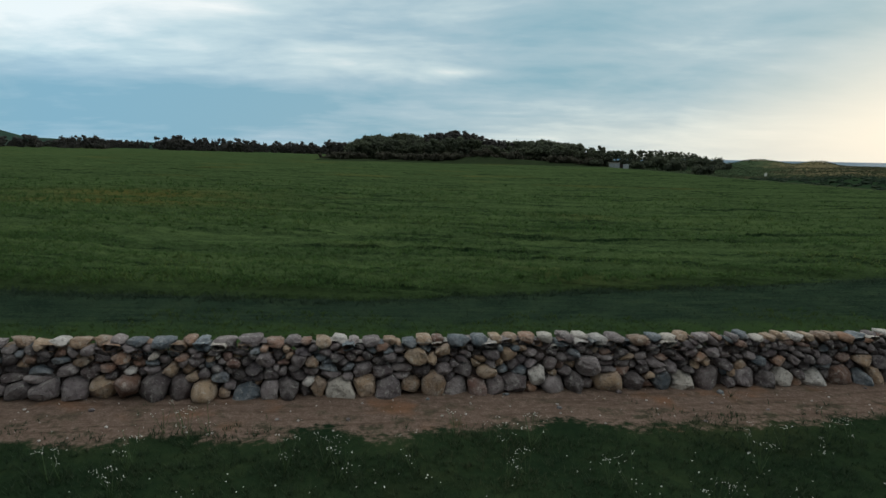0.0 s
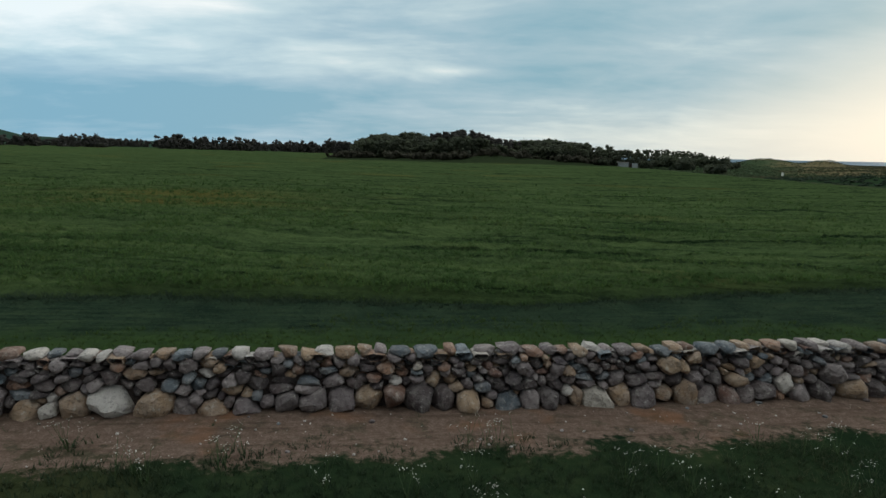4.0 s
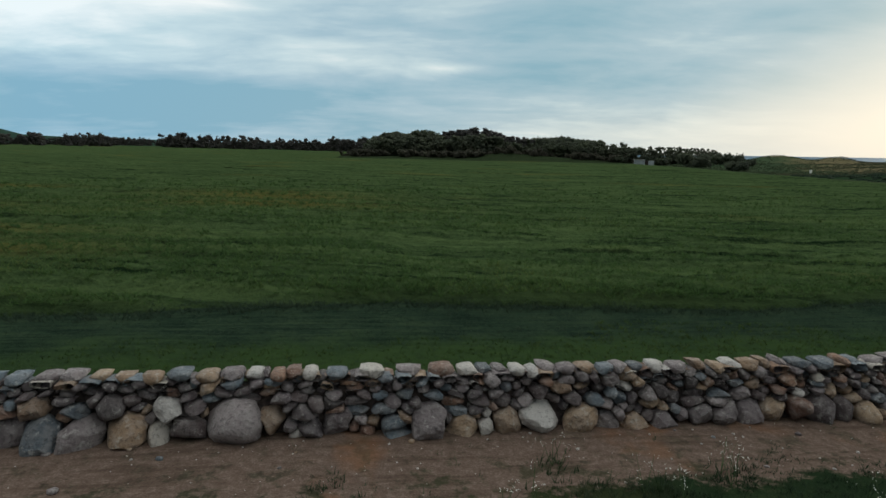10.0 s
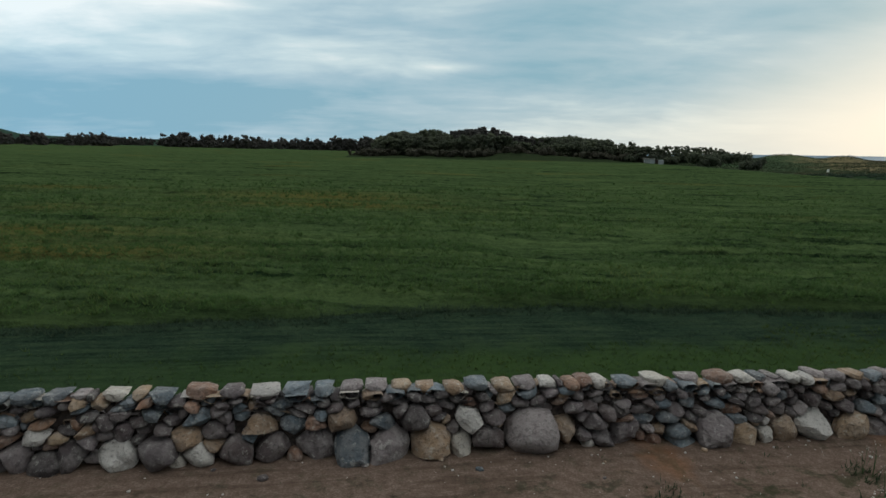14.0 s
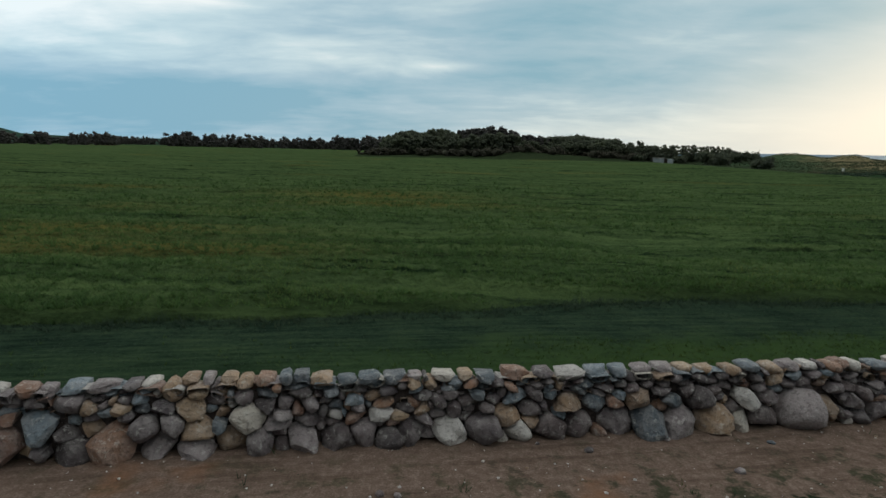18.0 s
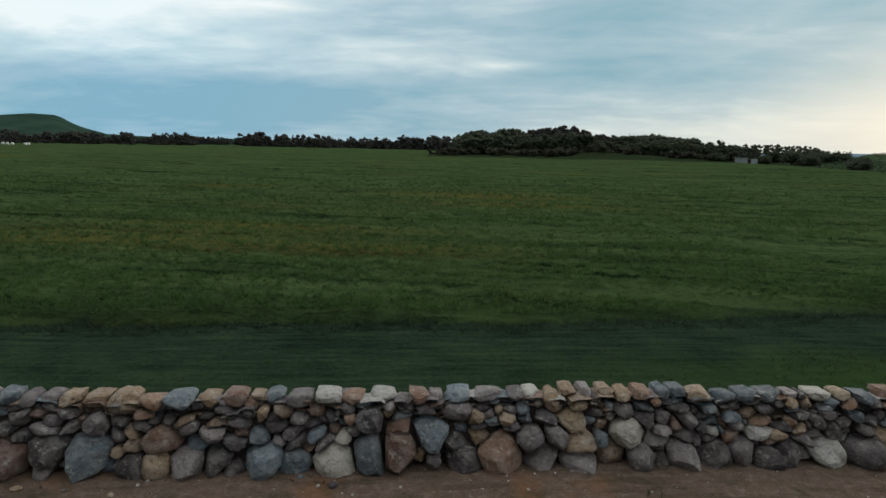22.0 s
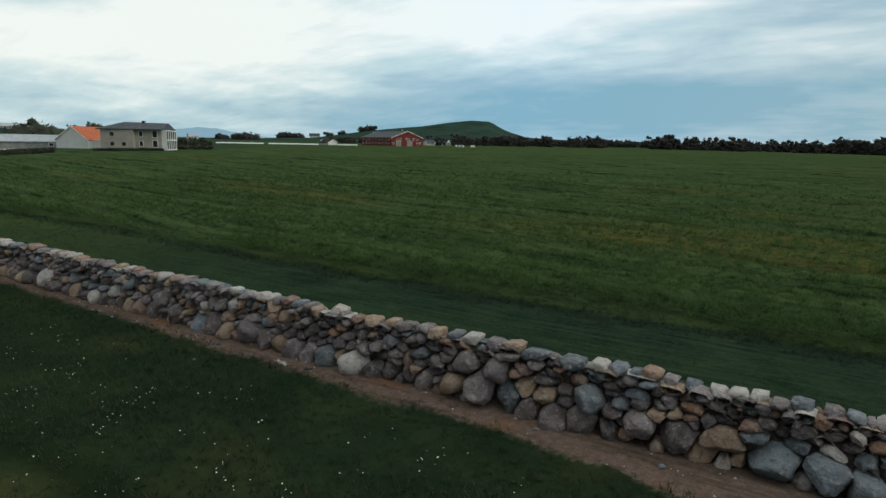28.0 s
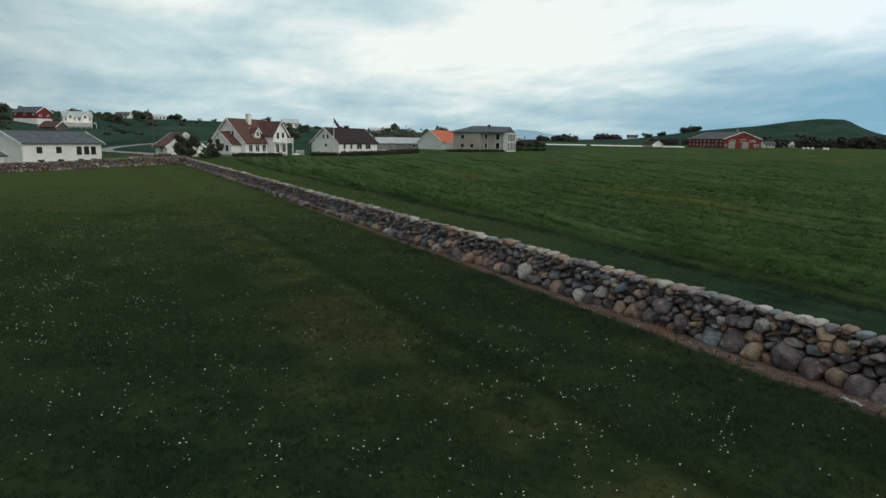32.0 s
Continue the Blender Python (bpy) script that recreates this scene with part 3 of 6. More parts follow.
    dunes = n.mix(n.math("MULTIPLY", sand, 0.6), dunes, rgb(0.42, 0.36, 0.27))
    dunes = n.mix(n.math("MULTIPLY", n.math("MULTIPLY", n.step(n.math("MULTIPLY_ADD", mid, 2.0, x), 74.2, 73.4), n.step(fine, 0.4, 0.6)), 0.45), dunes, rgb(0.14, 0.13, 0.08))
    # bare soil along the foot of the wall
    soil = n.ramp(n.math("ADD", n.math("MULTIPLY", fine, 0.5), n.math("MULTIPLY", grain, 0.5)),
                  [(0.32, (0.080, 0.056, 0.046)), (0.5, (0.142, 0.101, 0.082)), (0.7, (0.245, 0.188, 0.158))])
    ruts = n.noise(n.join(n.math("MULTIPLY", x, 0.5), n.math("MULTIPLY", d, 5.0)), 1.0, 3.0)
    soil = n.mix(n.math("MULTIPLY", n.step(ruts, 0.5, 0.66), 0.5), soil, rgb(0.065, 0.045, 0.034))
    soil = n.mix(n.math("MULTIPLY", n.step(n.noise(flat, 0.6, 3.0), 0.56, 0.70), 0.6), soil, rgb(0.20, 0.098, 0.052))
    width = n.math("MULTIPLY", n.curve(x, -90.0, 20.0, [(-90, 0.03), (-72, 0.09), (-55, 0.115), (-40, 0.17), (-34, 0.30), (-28, 0.62), (-14, 0.54), (-10, 0.40), (2, 0.37), (20, 0.42)]), 4.6)
    ragged = n.math("ADD", n.math("MULTIPLY", n.math("SUBTRACT", mid, 0.5), 2.6), n.math("MULTIPLY", n.math("SUBTRACT", fine, 0.5), 1.4))
    bare = n.step(n.math("SUBTRACT", n.math("ADD", width, n.math("MULTIPLY", ragged, n.math("MULTIPLY", width, 0.45))), d), -0.15, 0.2)
    weeds = n.math("MULTIPLY", n.step(n.noise(flat, 1.9, 4.0, 0.7), 0.50, 0.64), n.step(d, 0.2, 2.0, 0.35, 0.95))
    bare = n.math("MULTIPLY", bare, n.math("SUBTRACT", 1.0, n.math("MULTIPLY", weeds, 0.8)))
    bare = n.math("MULTIPLY", bare, n.step(x, -96.0, -84.0))
    meadow = n.mix(bare, meadow, soil)
    near = n.mix(n.step(d, -0.55, -0.35), mown, meadow)
    edge = n.math("ADD", edge, n.math("MULTIPLY", n.math("SUBTRACT", n.noise(flat, 0.5), 0.5), 1.4))
    end = n.math("MULTIPLY", n.curve(x, -76.0, 70.0, [(p, q / 500) for p, q in zip(FIELD_X[1:], FIELD_Y[1:])]), 500.0)
    c = n.mix(n.step(n.math("SUBTRACT", y, edge), 0.3, 1.2), near, crop)
    c = n.mix(n.step(n.math("MULTIPLY_ADD", broad, 6.0, x), 72.0, 74.0), c, dunes)
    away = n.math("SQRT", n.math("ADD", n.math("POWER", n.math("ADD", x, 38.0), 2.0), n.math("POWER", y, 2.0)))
    c = n.mix(n.math("MULTIPLY", n.step(away, 540.0, 660.0), n.step(x, 60.0, 20.0)), c, hazy_heath)
    c = n.mix(n.math("MULTIPLY", n.step(n.math("MULTIPLY_ADD", mid, 12.0, x), -190.0, -215.0), n.step(n.math("MULTIPLY_ADD", x, 0.55, y), 20.0, -30.0)), c, hazy_heath)
    # rank dark grass on the low bank before the wood
    rank = n.math("MULTIPLY", n.step(n.math("SUBTRACT", y, end), -1.0, 2.0), n.step(n.math("SUBTRACT", y, end), 110.0, 85.0))
    rank = n.math("MULTIPLY", rank, n.math("MULTIPLY", n.step(x, -60.0, -53.0), n.step(x, 82.0, 72.0)))
    c = n.mix(rank, c, n.mix(n.noise(flat, 0.5, 4.0), rgb(0.016, 0.026, 0.013), rgb(0.04, 0.056, 0.028)))
    h = n.math("ADD", n.math("MULTIPLY", fine, 0.6), n.math("MULTIPLY", grain, 0.4))
    h = n.math("ADD", h, n.math("MULTIPLY", tuft, 2.0))
    finish(n, c, 1.0, h, 0.6, 0.06, 0.0)
    return m


def build_ground():
    rings = [0.0]
    step = 0.5
    while rings[-1] < 4850:
        rings.append(rings[-1] + step)
        step = 0.3 if rings[-1] < 55 else max(0.3, min(rings[-1] * 0.026, 0.3 + (rings[-1] - 55) * 0.08))
    r = np.array(rings[1:])
    a = np.radians(np.arange(0, 360, 0.5))
    R, A = np.meshgrid(r, a, indexing="ij")
    X, Y = -38 + R * np.sin(A), -6 + R * np.cos(A)
    V = np.stack([X, Y, height(X, Y)], -1).reshape(-1, 3)
    nr, na = len(r), len(a)
    i, j = np.meshgrid(np.arange(nr - 1), np.arange(na), indexing="ij")
    k = (j + 1) % na
    F = np.stack([i * na + j, i * na + k, (i + 1) * na + k, (i + 1) * na + j], -1).reshape(-1, 4)
    cx = np.array([[-38.0, -6.0, float(height(-38.0, -6.0))]])
    V = np.vstack([V, cx])
    q = np.arange(0, na, 2)
    F = np.vstack([F, np.stack([np.full(len(q), len(V) - 1), (q + 2) % na, q + 1, q], -1)])
    ob = new("ground", mesh_np("ground", V, F[:, ::-1], [ground_mat()], smooth=True))
    return tagged(ob, "dark green meadow, mown strip, crop field, hills and dunes", "ground", kind="structure")


ground = build_ground()

bm = bmesh.new()
for r0, r1, steps in ((0, 4900, 72),):
    ring = [bm.verts.new((r1 * math.sin(2 * math.pi * k / steps), r1 * math.cos(2 * math.pi * k / steps), -6.0)) for k in range(steps)]
    bm.faces.new(ring[::-1])
sea = tagged(part("water", bm, M["water"]), "blue-grey sea with small waves beyond the dunes", "sea", kind="structure")

# ---------------------------------------------------------------- dry-stone walls
def clip_cell(poly, nx, ny, c):
    """Keeps the part of a convex polygon with nx*u + ny*v <= c."""
    out = []
    for k, (u, v) in enumerate(poly):
        u2, v2 = poly[(k + 1) % len(poly)]
        a, b = nx * u + ny * v - c, nx * u2 + ny * v2 - c
        if a <= 0:
            out.append((u, v))
        if a * b < 0:
            t = a / (a - b)
            out.append((u + t * (u2 - u), v + t * (v2 - v)))
    return out


def course_seeds(length, rng, marks=()):
    """Stones course by course: (u, v, width, height, name, tone or '')."""
    seeds = [(u, v, wd, ht, "boulder" if v < 0.36 else ("capstone" if v > 1.0 else "stone"), tone) for u, v, wd, ht, tone in marks]
    taken = [(s[0], s[1], s[2] * 0.5, s[3] * 0.5) for s in seeds]
    for v0, ht, lo, hi, name in ((0.16, 0.34, 0.28, 0.60, "boulder"), (0.44, 0.25, 0.24, 0.52, "stone"), (0.67, 0.20, 0.20, 0.44, "stone"),
                                 (0.85, 0.16, 0.18, 0.42, "stone"), (0.985, 0.14, 0.19, 0.46, "capstone")):
        u = rng.uniform(0, 0.2)
        while u < length:
            wd = rng.uniform(lo, hi)
            if name == "capstone" and rng.random() < 0.2:
                wd *= 1.5
            h = ht * rng.uniform(0.7, 1.3)
            v = v0 + rng.uniform(-0.06, 0.06) + 0.035 * math.sin(u * 0.9 + v0 * 9)
            if name == "capstone":
                v = v0 + rng.uniform(-0.02, 0.02)
            if name == "stone" and rng.random() < 0.14 + 0.26 * (math.sin(u * 0.31 + v0 * 5) > 0.1):
                # a run of flat slabs, two or three deep
                run, deep = rng.uniform(0.8, 2.2), 2
                for k in range(deep):
                    a = u + rng.uniform(0, 0.25)
                    while a < u + run:
                        w2 = rng.uniform(0.26, 0.62)
                        c, b = a + w2 / 2, v0 + ht * ((k + 0.5) / deep - 0.5) + rng.uniform(-0.015, 0.015)
                        if not any(((c - p) / (ru + w2 * 0.2)) ** 2 + ((b - q) / (rv + 0.02)) ** 2 < 1 for p, q, ru, rv in taken):
                            seeds.append((c, b, w2, ht * 0.52, "stone", "slab"))
                        a += w2
                u += run
                continue
            mid = u + wd / 2
            if not any(((mid - a) / (ru + wd * 0.2)) ** 2 + ((v - b) / (rv + h * 0.2)) ** 2 < 1 for a, b, ru, rv in taken):
                if name == "stone" and rng.random() < 0.42:
                    for k in (-1, 1):
                        seeds.append((mid + rng.uniform(-0.07, 0.07), v + k * h * 0.27, wd * rng.uniform(1.0, 1.3), h * 0.48, name, ""))
                else:
                    seeds.append((mid, v, wd, h, name, ""))
                if name == "stone" and rng.random() < 0.25:
                    seeds.append((mid + wd * 0.5, v + h * 0.45, 0.11, 0.09, "stone", ""))
            u += wd
    # smaller stones wedged into what is still open
    grid = {}
    for q in seeds:
        grid.setdefault(int(q[0] // 0.6), []).append(q)
    for _ in range(int(length * 110)):
        u, v = rng.uniform(0, length), rng.uniform(0.05, 0.98)
        near = [q for k in (-1, 0, 1) for q in grid.get(int(u // 0.6) + k, ())]
        if all(((u - q[0]) / (q[2] * 0.5 + 0.05)) ** 2 + ((v - q[1]) / (q[3] * 0.5 + 0.04)) ** 2 > 1 for q in near):
            q = (u, v, rng.uniform(0.13, 0.26), rng.uniform(0.09, 0.17), "boulder" if v < 0.3 else "stone", "")
            seeds.append(q)
            grid.setdefault(int(u // 0.6), []).append(q)
    return seeds


def cells(seeds, rng):
    """The cell of each stone between its neighbours, rounded off."""
    order = sorted(range(len(seeds)), key=lambda i: seeds[i][0])
    us = [seeds[i][0] for i in order]
    made = []
    for rank, i in enumerate(order):
        u, v, wd, ht, name, tone = seeds[i]
        k = 1.35
        poly = [(u - wd * 0.72, v - ht * 0.8), (u + wd * 0.72, v - ht * 0.8), (u + wd * 0.72, v + ht * 0.8), (u - wd * 0.72, v + ht * 0.8)]
        if name == "capstone":
            s = rng.uniform(-0.12, 0.12)
            poly = [(u - wd * 0.6, v - 0.10), (u + wd * 0.6, v - 0.10), (u + wd * 0.6, v + ht * (0.5 + s)), (u - wd * 0.6, v + ht * (0.5 - s))]
        if name == "boulder":
            poly = [(a, max(b, -0.10)) for a, b in poly]
        j = rank
        near = []
        while j > 0 and u - us[j - 1] < 1.1:
            j -= 1
            near.append(order[j])
        j = rank
        while j < len(order) - 1 and us[j + 1] - u < 1.1:
            j += 1
            near.append(order[j])
        wi = (wd * 0.5) * (ht * 0.5 * k)
        for o in near:
            a, b, w2, h2 = seeds[o][:4]
            wj = (w2 * 0.5) * (h2 * 0.5 * k)
            nx, ny = 2 * (a - u), 2 * (b - v) * k * k
            c = a * a - u * u + (b * b - v * v) * k * k - wj + wi
            poly = clip_cell(poly, nx, ny, c)
            if len(poly) < 3:
                break
        if len(poly) < 3:
            continue
        cu, cv = sum(p[0] for p in poly) / len(poly), sum(p[1] for p in poly) / len(poly)
        if max(p[0] for p in poly) - min(p[0] for p in poly) < 0.06 or max(p[1] for p in poly) - min(p[1] for p in poly) < 0.05:
            continue
        made.append((cu, cv, [(p[0] - cu, p[1] - cv) for p in poly], name, tone))
    return made


def stone_shape(poly, rng, name, near=True):
    """A field stone that fills its cell, with flattened, chipped faces: local (u, v, depth), faces, whether it is worn round."""
    w_ = max(p[0] for p in poly) - min(p[0] for p in poly)
    h_ = max(p[1] for p in poly) - min(p[1] for p in poly)
    size = min(w_, h_)
    round_ = rng.uniform(0.0, 1.0) ** 1.5 * (0.9 if name != "stone" else 0.7)
    count = (15 if size > 0.2 else 11) if near else 8
    out, steps = [], len(poly)
    turn = rng.uniform(-0.2, 0.2) if name != "capstone" else rng.uniform(-0.1, 0.1)
    ca, sa, fit = math.cos(turn), math.sin(turn), rng.uniform(0.98, 1.07)
    jag = 0.04 + 0.08 * (1 - round_)
    for k in range(count):
        t = 2 * math.pi * (k + rng.uniform(-0.25, 0.25)) / count
        du, dv = math.cos(t) * w_, math.sin(t) * h_
        reach = 9.0
        for j in range(steps):
            (u, v), (u2, v2) = poly[j], poly[(j + 1) % steps]
            det = du * (v2 - v) - dv * (u2 - u)
            if abs(det) > 1e-9:
                q = (u * (v2 - v) - v * (u2 - u)) / det
                if q > 0:
                    reach = min(reach, q)
        egg = 0.54
        reach = (reach * (1 - 0.55 * round_) + min(reach, egg) * 0.55 * round_) * fit * (1 + rng.uniform(-1, 0.7) * jag)
        u, v = du * reach, dv * reach
        out.append((u * ca - v * sa, u * sa + v * ca))
    bulge = size * rng.uniform(0.42, 0.8)
    set_off = rng.uniform(-0.15, 0.045)
    tu, tv = rng.uniform(-0.3, 0.3), rng.uniform(-0.42, 0.12)
    if name == "capstone":
        tv = rng.uniform(-0.2, 0.15)
    back = -0.26 if name != "capstone" else -rng.uniform(0.22, 0.32)
    rings = ((0.82, None), (1.0, 0.0), (0.93, 0.42), (0.74, 0.74), (0.40, 0.95)) if near else ((0.82, None), (1.0, 0.0), (0.72, 0.75))
    su, sv = rng.uniform(-0.14, 0.14) * w_, rng.uniform(-0.06, 0.16) * h_
    P = []
    for s, d in rings:
        for u, v in out:
            if d is None:
                P.append((u * s, v * s, back + set_off))
            else:
                P.append((u * s + su * (1 - s), v * s + sv * (1 - s), d * bulge + set_off + tu * u + tv * v))
    P.append((su, sv, bulge + set_off))
    P = np.array(P)
    n = len(out)
    # broken faces: what stands beyond a cutting plane is pressed flat onto it
    front = P[n:]
    mid = np.array([0.0, 0.0, set_off + bulge * 0.2])
    for _ in range(rng.randint(2, 4) + int(5 * (1 - round_))):
        d = np.array([rng.gauss(0, 0.8), rng.gauss(0.2, 0.8), abs(rng.gauss(0.5, 0.6)) + 0.35])
        d /= math.sqrt(d @ d)
        reach = (front - mid) @ d
        over = reach - reach.max() * rng.uniform(0.55, 0.86)
        front -= np.maximum(over, 0)[:, None] * d * 0.92
    ph = [rng.uniform(0, 6.28) for _ in range(4)]
    k = 5.5 / max(size, 0.1)
    P[n:, 2] += size * 0.03 * (np.sin(P[n:, 0] * k + ph[0]) * np.sin(P[n:, 1] * k * 1.3 + ph[1]) + 0.6 * np.sin(P[n:, 0] * k * 2.3 + P[n:, 1] * k * 1.9 + ph[2]))
    verts = [tuple(p) for p in P]
    faces = []
    for q in range(len(rings) - 1):
        for j in range(n):
            a, b = q * n + j, q * n + (j + 1) % n
            faces.append((a, b, b + n, a + n))
    top = (len(rings) - 1) * n
    faces += [(top + j, top + (j + 1) % n, len(verts) - 1) for j in range(n)]
    return verts, faces, round_ > 0.45


TONES = {"slab": (("dark", 56), ("grey", 18), ("slate", 16), ("rust", 10)),
         "boulder": (("grey", 22), ("dark", 36), ("tan", 20), ("pale", 5), ("rust", 10), ("slate", 8)),
         "stone": (("grey", 20), ("dark", 37), ("tan", 19), ("slate", 10), ("rust", 10), ("pale", 4)),
         "capstone": (("grey", 26), ("pale", 21), ("tan", 22), ("slate", 20), ("rust", 11))}


def pick_tone(name, rng):
    names, weights = zip(*TONES[name])
    return rng.choices(names, weights)[0]


def face_frame(x, back=False):
    """Foot point, direction along the wall and outward normal at x on the long wall."""
    t = Vector((1, WALL_S, 0)).normalized()
    nrm = Vector((t.y, -t.x, 0))
    foot = Vector((x, WALL_Y + WALL_S * x, 0))
    if back:
        foot, nrm, t = foot - nrm * 0.76, -nrm, -t
    foot.z = float(height(foot.x, foot.y)) if not back else float(height(x, WALL_Y + WALL_S * x))
    return foot, t, nrm


def to_world(verts, cu, cv, foot, t, nrm, batter, tall=1.0):
    up = Vector((0, 0, tall))
    return [t * u + up * v + nrm * (d - batter * v) for u, v, d in verts]


def tallness(x):
    """The wall stands a little higher along its middle stretch."""
    return float(np.interp(x, [-110, -70, -55, -40, -30, -16, -4], [0.92, 0.96, 1.03, 1.05, 1.01, 1.0, 1.045]))


def join_stones(name, items, parent):
    """One mesh of many stones, a material slot for each tone."""
    keys = list(FARSTONES)
    me = bpy.data.meshes.new(name)
    V, F, I, S = [], [], [], []
    for pts, faces, tone, worn in items:
        o = len(V)
        V += pts
        F += [tuple(o + k for k in f) for f in faces]
        I += [keys.index(tone)] * len(faces)
        S += [worn] * len(faces)
    me.from_pydata(V, [], F)
    for k in keys:
        me.materials.append(FARSTONES[k])
    me.polygons.foreach_set("material_index", np.array(I, np.int32))
    me.polygons.foreach_set("use_smooth", np.array(S))
    ob = new(name, me)
    ob.parent = parent
    return tagged(ob, kind="stuff")


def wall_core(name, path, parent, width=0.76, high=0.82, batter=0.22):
    """The rubble inside a wall, coloured dark to paint the shaded gaps; path: foot points of the front, with the
    normal.
    """
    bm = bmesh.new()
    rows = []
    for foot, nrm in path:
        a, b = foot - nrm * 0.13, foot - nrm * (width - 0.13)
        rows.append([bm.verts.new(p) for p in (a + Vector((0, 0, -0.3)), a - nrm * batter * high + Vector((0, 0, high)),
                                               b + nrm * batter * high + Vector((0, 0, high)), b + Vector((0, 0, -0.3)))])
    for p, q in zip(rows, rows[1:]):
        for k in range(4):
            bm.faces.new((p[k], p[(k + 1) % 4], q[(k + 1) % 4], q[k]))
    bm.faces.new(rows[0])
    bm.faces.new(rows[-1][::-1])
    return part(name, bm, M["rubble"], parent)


BATTER = 0.22
X_EAST, X_NEAR, X_WEST = 22.0, -84.0, CORNER_X
# the stones that stand out: place along the wall, height of the middle, width, height, tone
EAST_STONES = [(-2.02, 0.12, 0.51, 0.45, "pale"), (2.07, 0.29, 0.47, 0.35, "pale"), (3.57, 0.18, 0.69, 0.31, "tan"), (5.28, 0.15, 0.59, 0.34, "pale"),
    (-4.56, 0.16, 0.57, 0.35, "tan"), (-6.89, 0.20, 0.62, 0.38, "grey"), (-6.39, 0.17, 0.62, 0.43, "tan"), (-5.91, 0.26, 0.41, 0.41, "rust"),
    (-5.47, 0.23, 0.49, 0.49, "dark"), (-4.99, 0.19, 0.49, 0.41, "dark"), (5.90, 0.20, 0.61, 0.52, "dark"), (3.13, 0.48, 0.43, 0.43, "grey"),
    (0.73, 0.12, 0.42, 0.35, "rust"), (1.58, 0.16, 0.45, 0.38, "dark"), (-2.38, 0.19, 0.29, 0.34, "tan"), (-0.43, 0.70, 0.41, 0.34, "tan"),
    (4.13, 0.16, 0.60, 0.34, "dark"), (8.33, 0.13, 0.50, 0.33, "pale")]
PALE_STONES = [(-10.88, 0.23, 0.77, 0.50, "pale"), (-10.16, 0.16, 0.62, 0.50, "tan"), (-12.87, 0.27, 0.46, 0.50, "grey"), (-12.23, 0.12, 0.58, 0.25, "tan"),
    (-13.50, 0.09, 0.57, 0.29, "slate"), (-11.52, 0.20, 0.49, 0.39, "tan"), (-8.60, 0.11, 0.56, 0.27, "grey"), (-9.18, 0.07, 0.41, 0.30, "tan")]
BROAD_STONES = [(-16.01, 0.27, 0.93, 0.60, "grey"), (-17.66, 0.22, 0.67, 0.44, "tan"), (-18.32, 0.18, 0.53, 0.42, "grey"), (-18.88, 0.24, 0.52, 0.39, "slate"),
    (-19.43, 0.22, 0.60, 0.41, "grey"), (-20.08, 0.19, 0.55, 0.30, "dark"), (-20.60, 0.17, 0.46, 0.40, "dark"), (-21.68, 0.23, 0.65, 0.36, "grey"),
    (-22.28, 0.22, 0.46, 0.33, "pale"), (-17.18, 0.20, 0.25, 0.34, "pale"), (-16.74, 0.19, 0.54, 0.29, "dark"), (-21.14, 0.15, 0.32, 0.38, "pale"),
    (-15.41, 0.30, 0.32, 0.41, "tan"), (-13.49, 0.12, 0.57, 0.28, "slate"), (-20.21, 0.50, 0.41, 0.39, "tan"), (-19.77, 0.45, 0.43, 0.34, "slate"),
    (-19.01, 0.56, 0.54, 0.31, "tan"), (-17.89, 0.53, 0.46, 0.37, "dark"), (-17.03, 0.53, 0.34, 0.32, "pale"), (-14.94, 0.37, 0.55, 0.22, "grey")]
SLATE_STONES = [(-29.67, 0.19, 0.64, 0.38, "pale"), (-30.66, 0.19, 0.55, 0.43, "slate"), (-30.22, 0.12, 0.47, 0.28, "slate"), (-28.71, 0.31, 0.45, 0.55, "rust"),
    (-28.31, 0.48, 0.47, 0.53, "slate"), (-27.91, 0.33, 0.43, 0.25, "dark"), (-27.85, 0.14, 0.62, 0.35, "dark"), (-29.13, 0.29, 0.51, 0.42, "slate"),
    (-27.24, 0.22, 0.58, 0.52, "rust"), (-26.80, 0.37, 0.39, 0.44, "grey"), (-26.63, 0.11, 0.50, 0.45, "grey"), (-26.12, 0.03, 0.53, 0.49, "grey"),
    (-25.36, 0.47, 0.52, 0.43, "pale"), (-26.08, 0.30, 0.44, 0.31, "tan"), (-25.57, 0.14, 0.44, 0.33, "tan"), (-25.18, 0.15, 0.33, 0.34, "grey"),
    (-26.18, 0.64, 0.42, 0.31, "tan"), (-26.42, 0.84, 0.32, 0.27, "tan"), (-27.90, 0.76, 0.38, 0.30, "grey"), (-29.14, 0.70, 0.42, 0.31, "dark")]
RUST_STONES = [(-40.57, 0.29, 0.59, 0.46, "grey"), (-40.27, 0.61, 0.45, 0.34, "grey"), (-40.00, 0.21, 0.52, 0.37, "slate"), (-40.89, 0.59, 0.58, 0.36, "grey"),
    (-43.40, 0.22, 0.57, 0.33, "pale"), (-41.10, 0.23, 0.44, 0.31, "tan"), (-37.74, 0.32, 0.42, 0.48, "grey"), (-37.18, 0.28, 0.74, 0.38, "dark"),
    (-36.56, 0.35, 0.50, 0.42, "tan"), (-38.58, 0.51, 0.54, 0.40, "slate"), (-35.87, 0.24, 0.74, 0.40, "slate"), (-35.22, 0.28, 0.55, 0.42, "slate"),
    (-34.19, 0.24, 0.79, 0.50, "rust"), (-33.58, 0.33, 0.54, 0.33, "dark"), (-33.06, 0.29, 0.67, 0.47, "slate"), (-32.07, 0.46, 0.47, 0.34, "rust"),
    (-32.62, 0.87, 0.43, 0.27, "tan"), (-32.99, 0.66, 0.35, 0.31, "grey")]
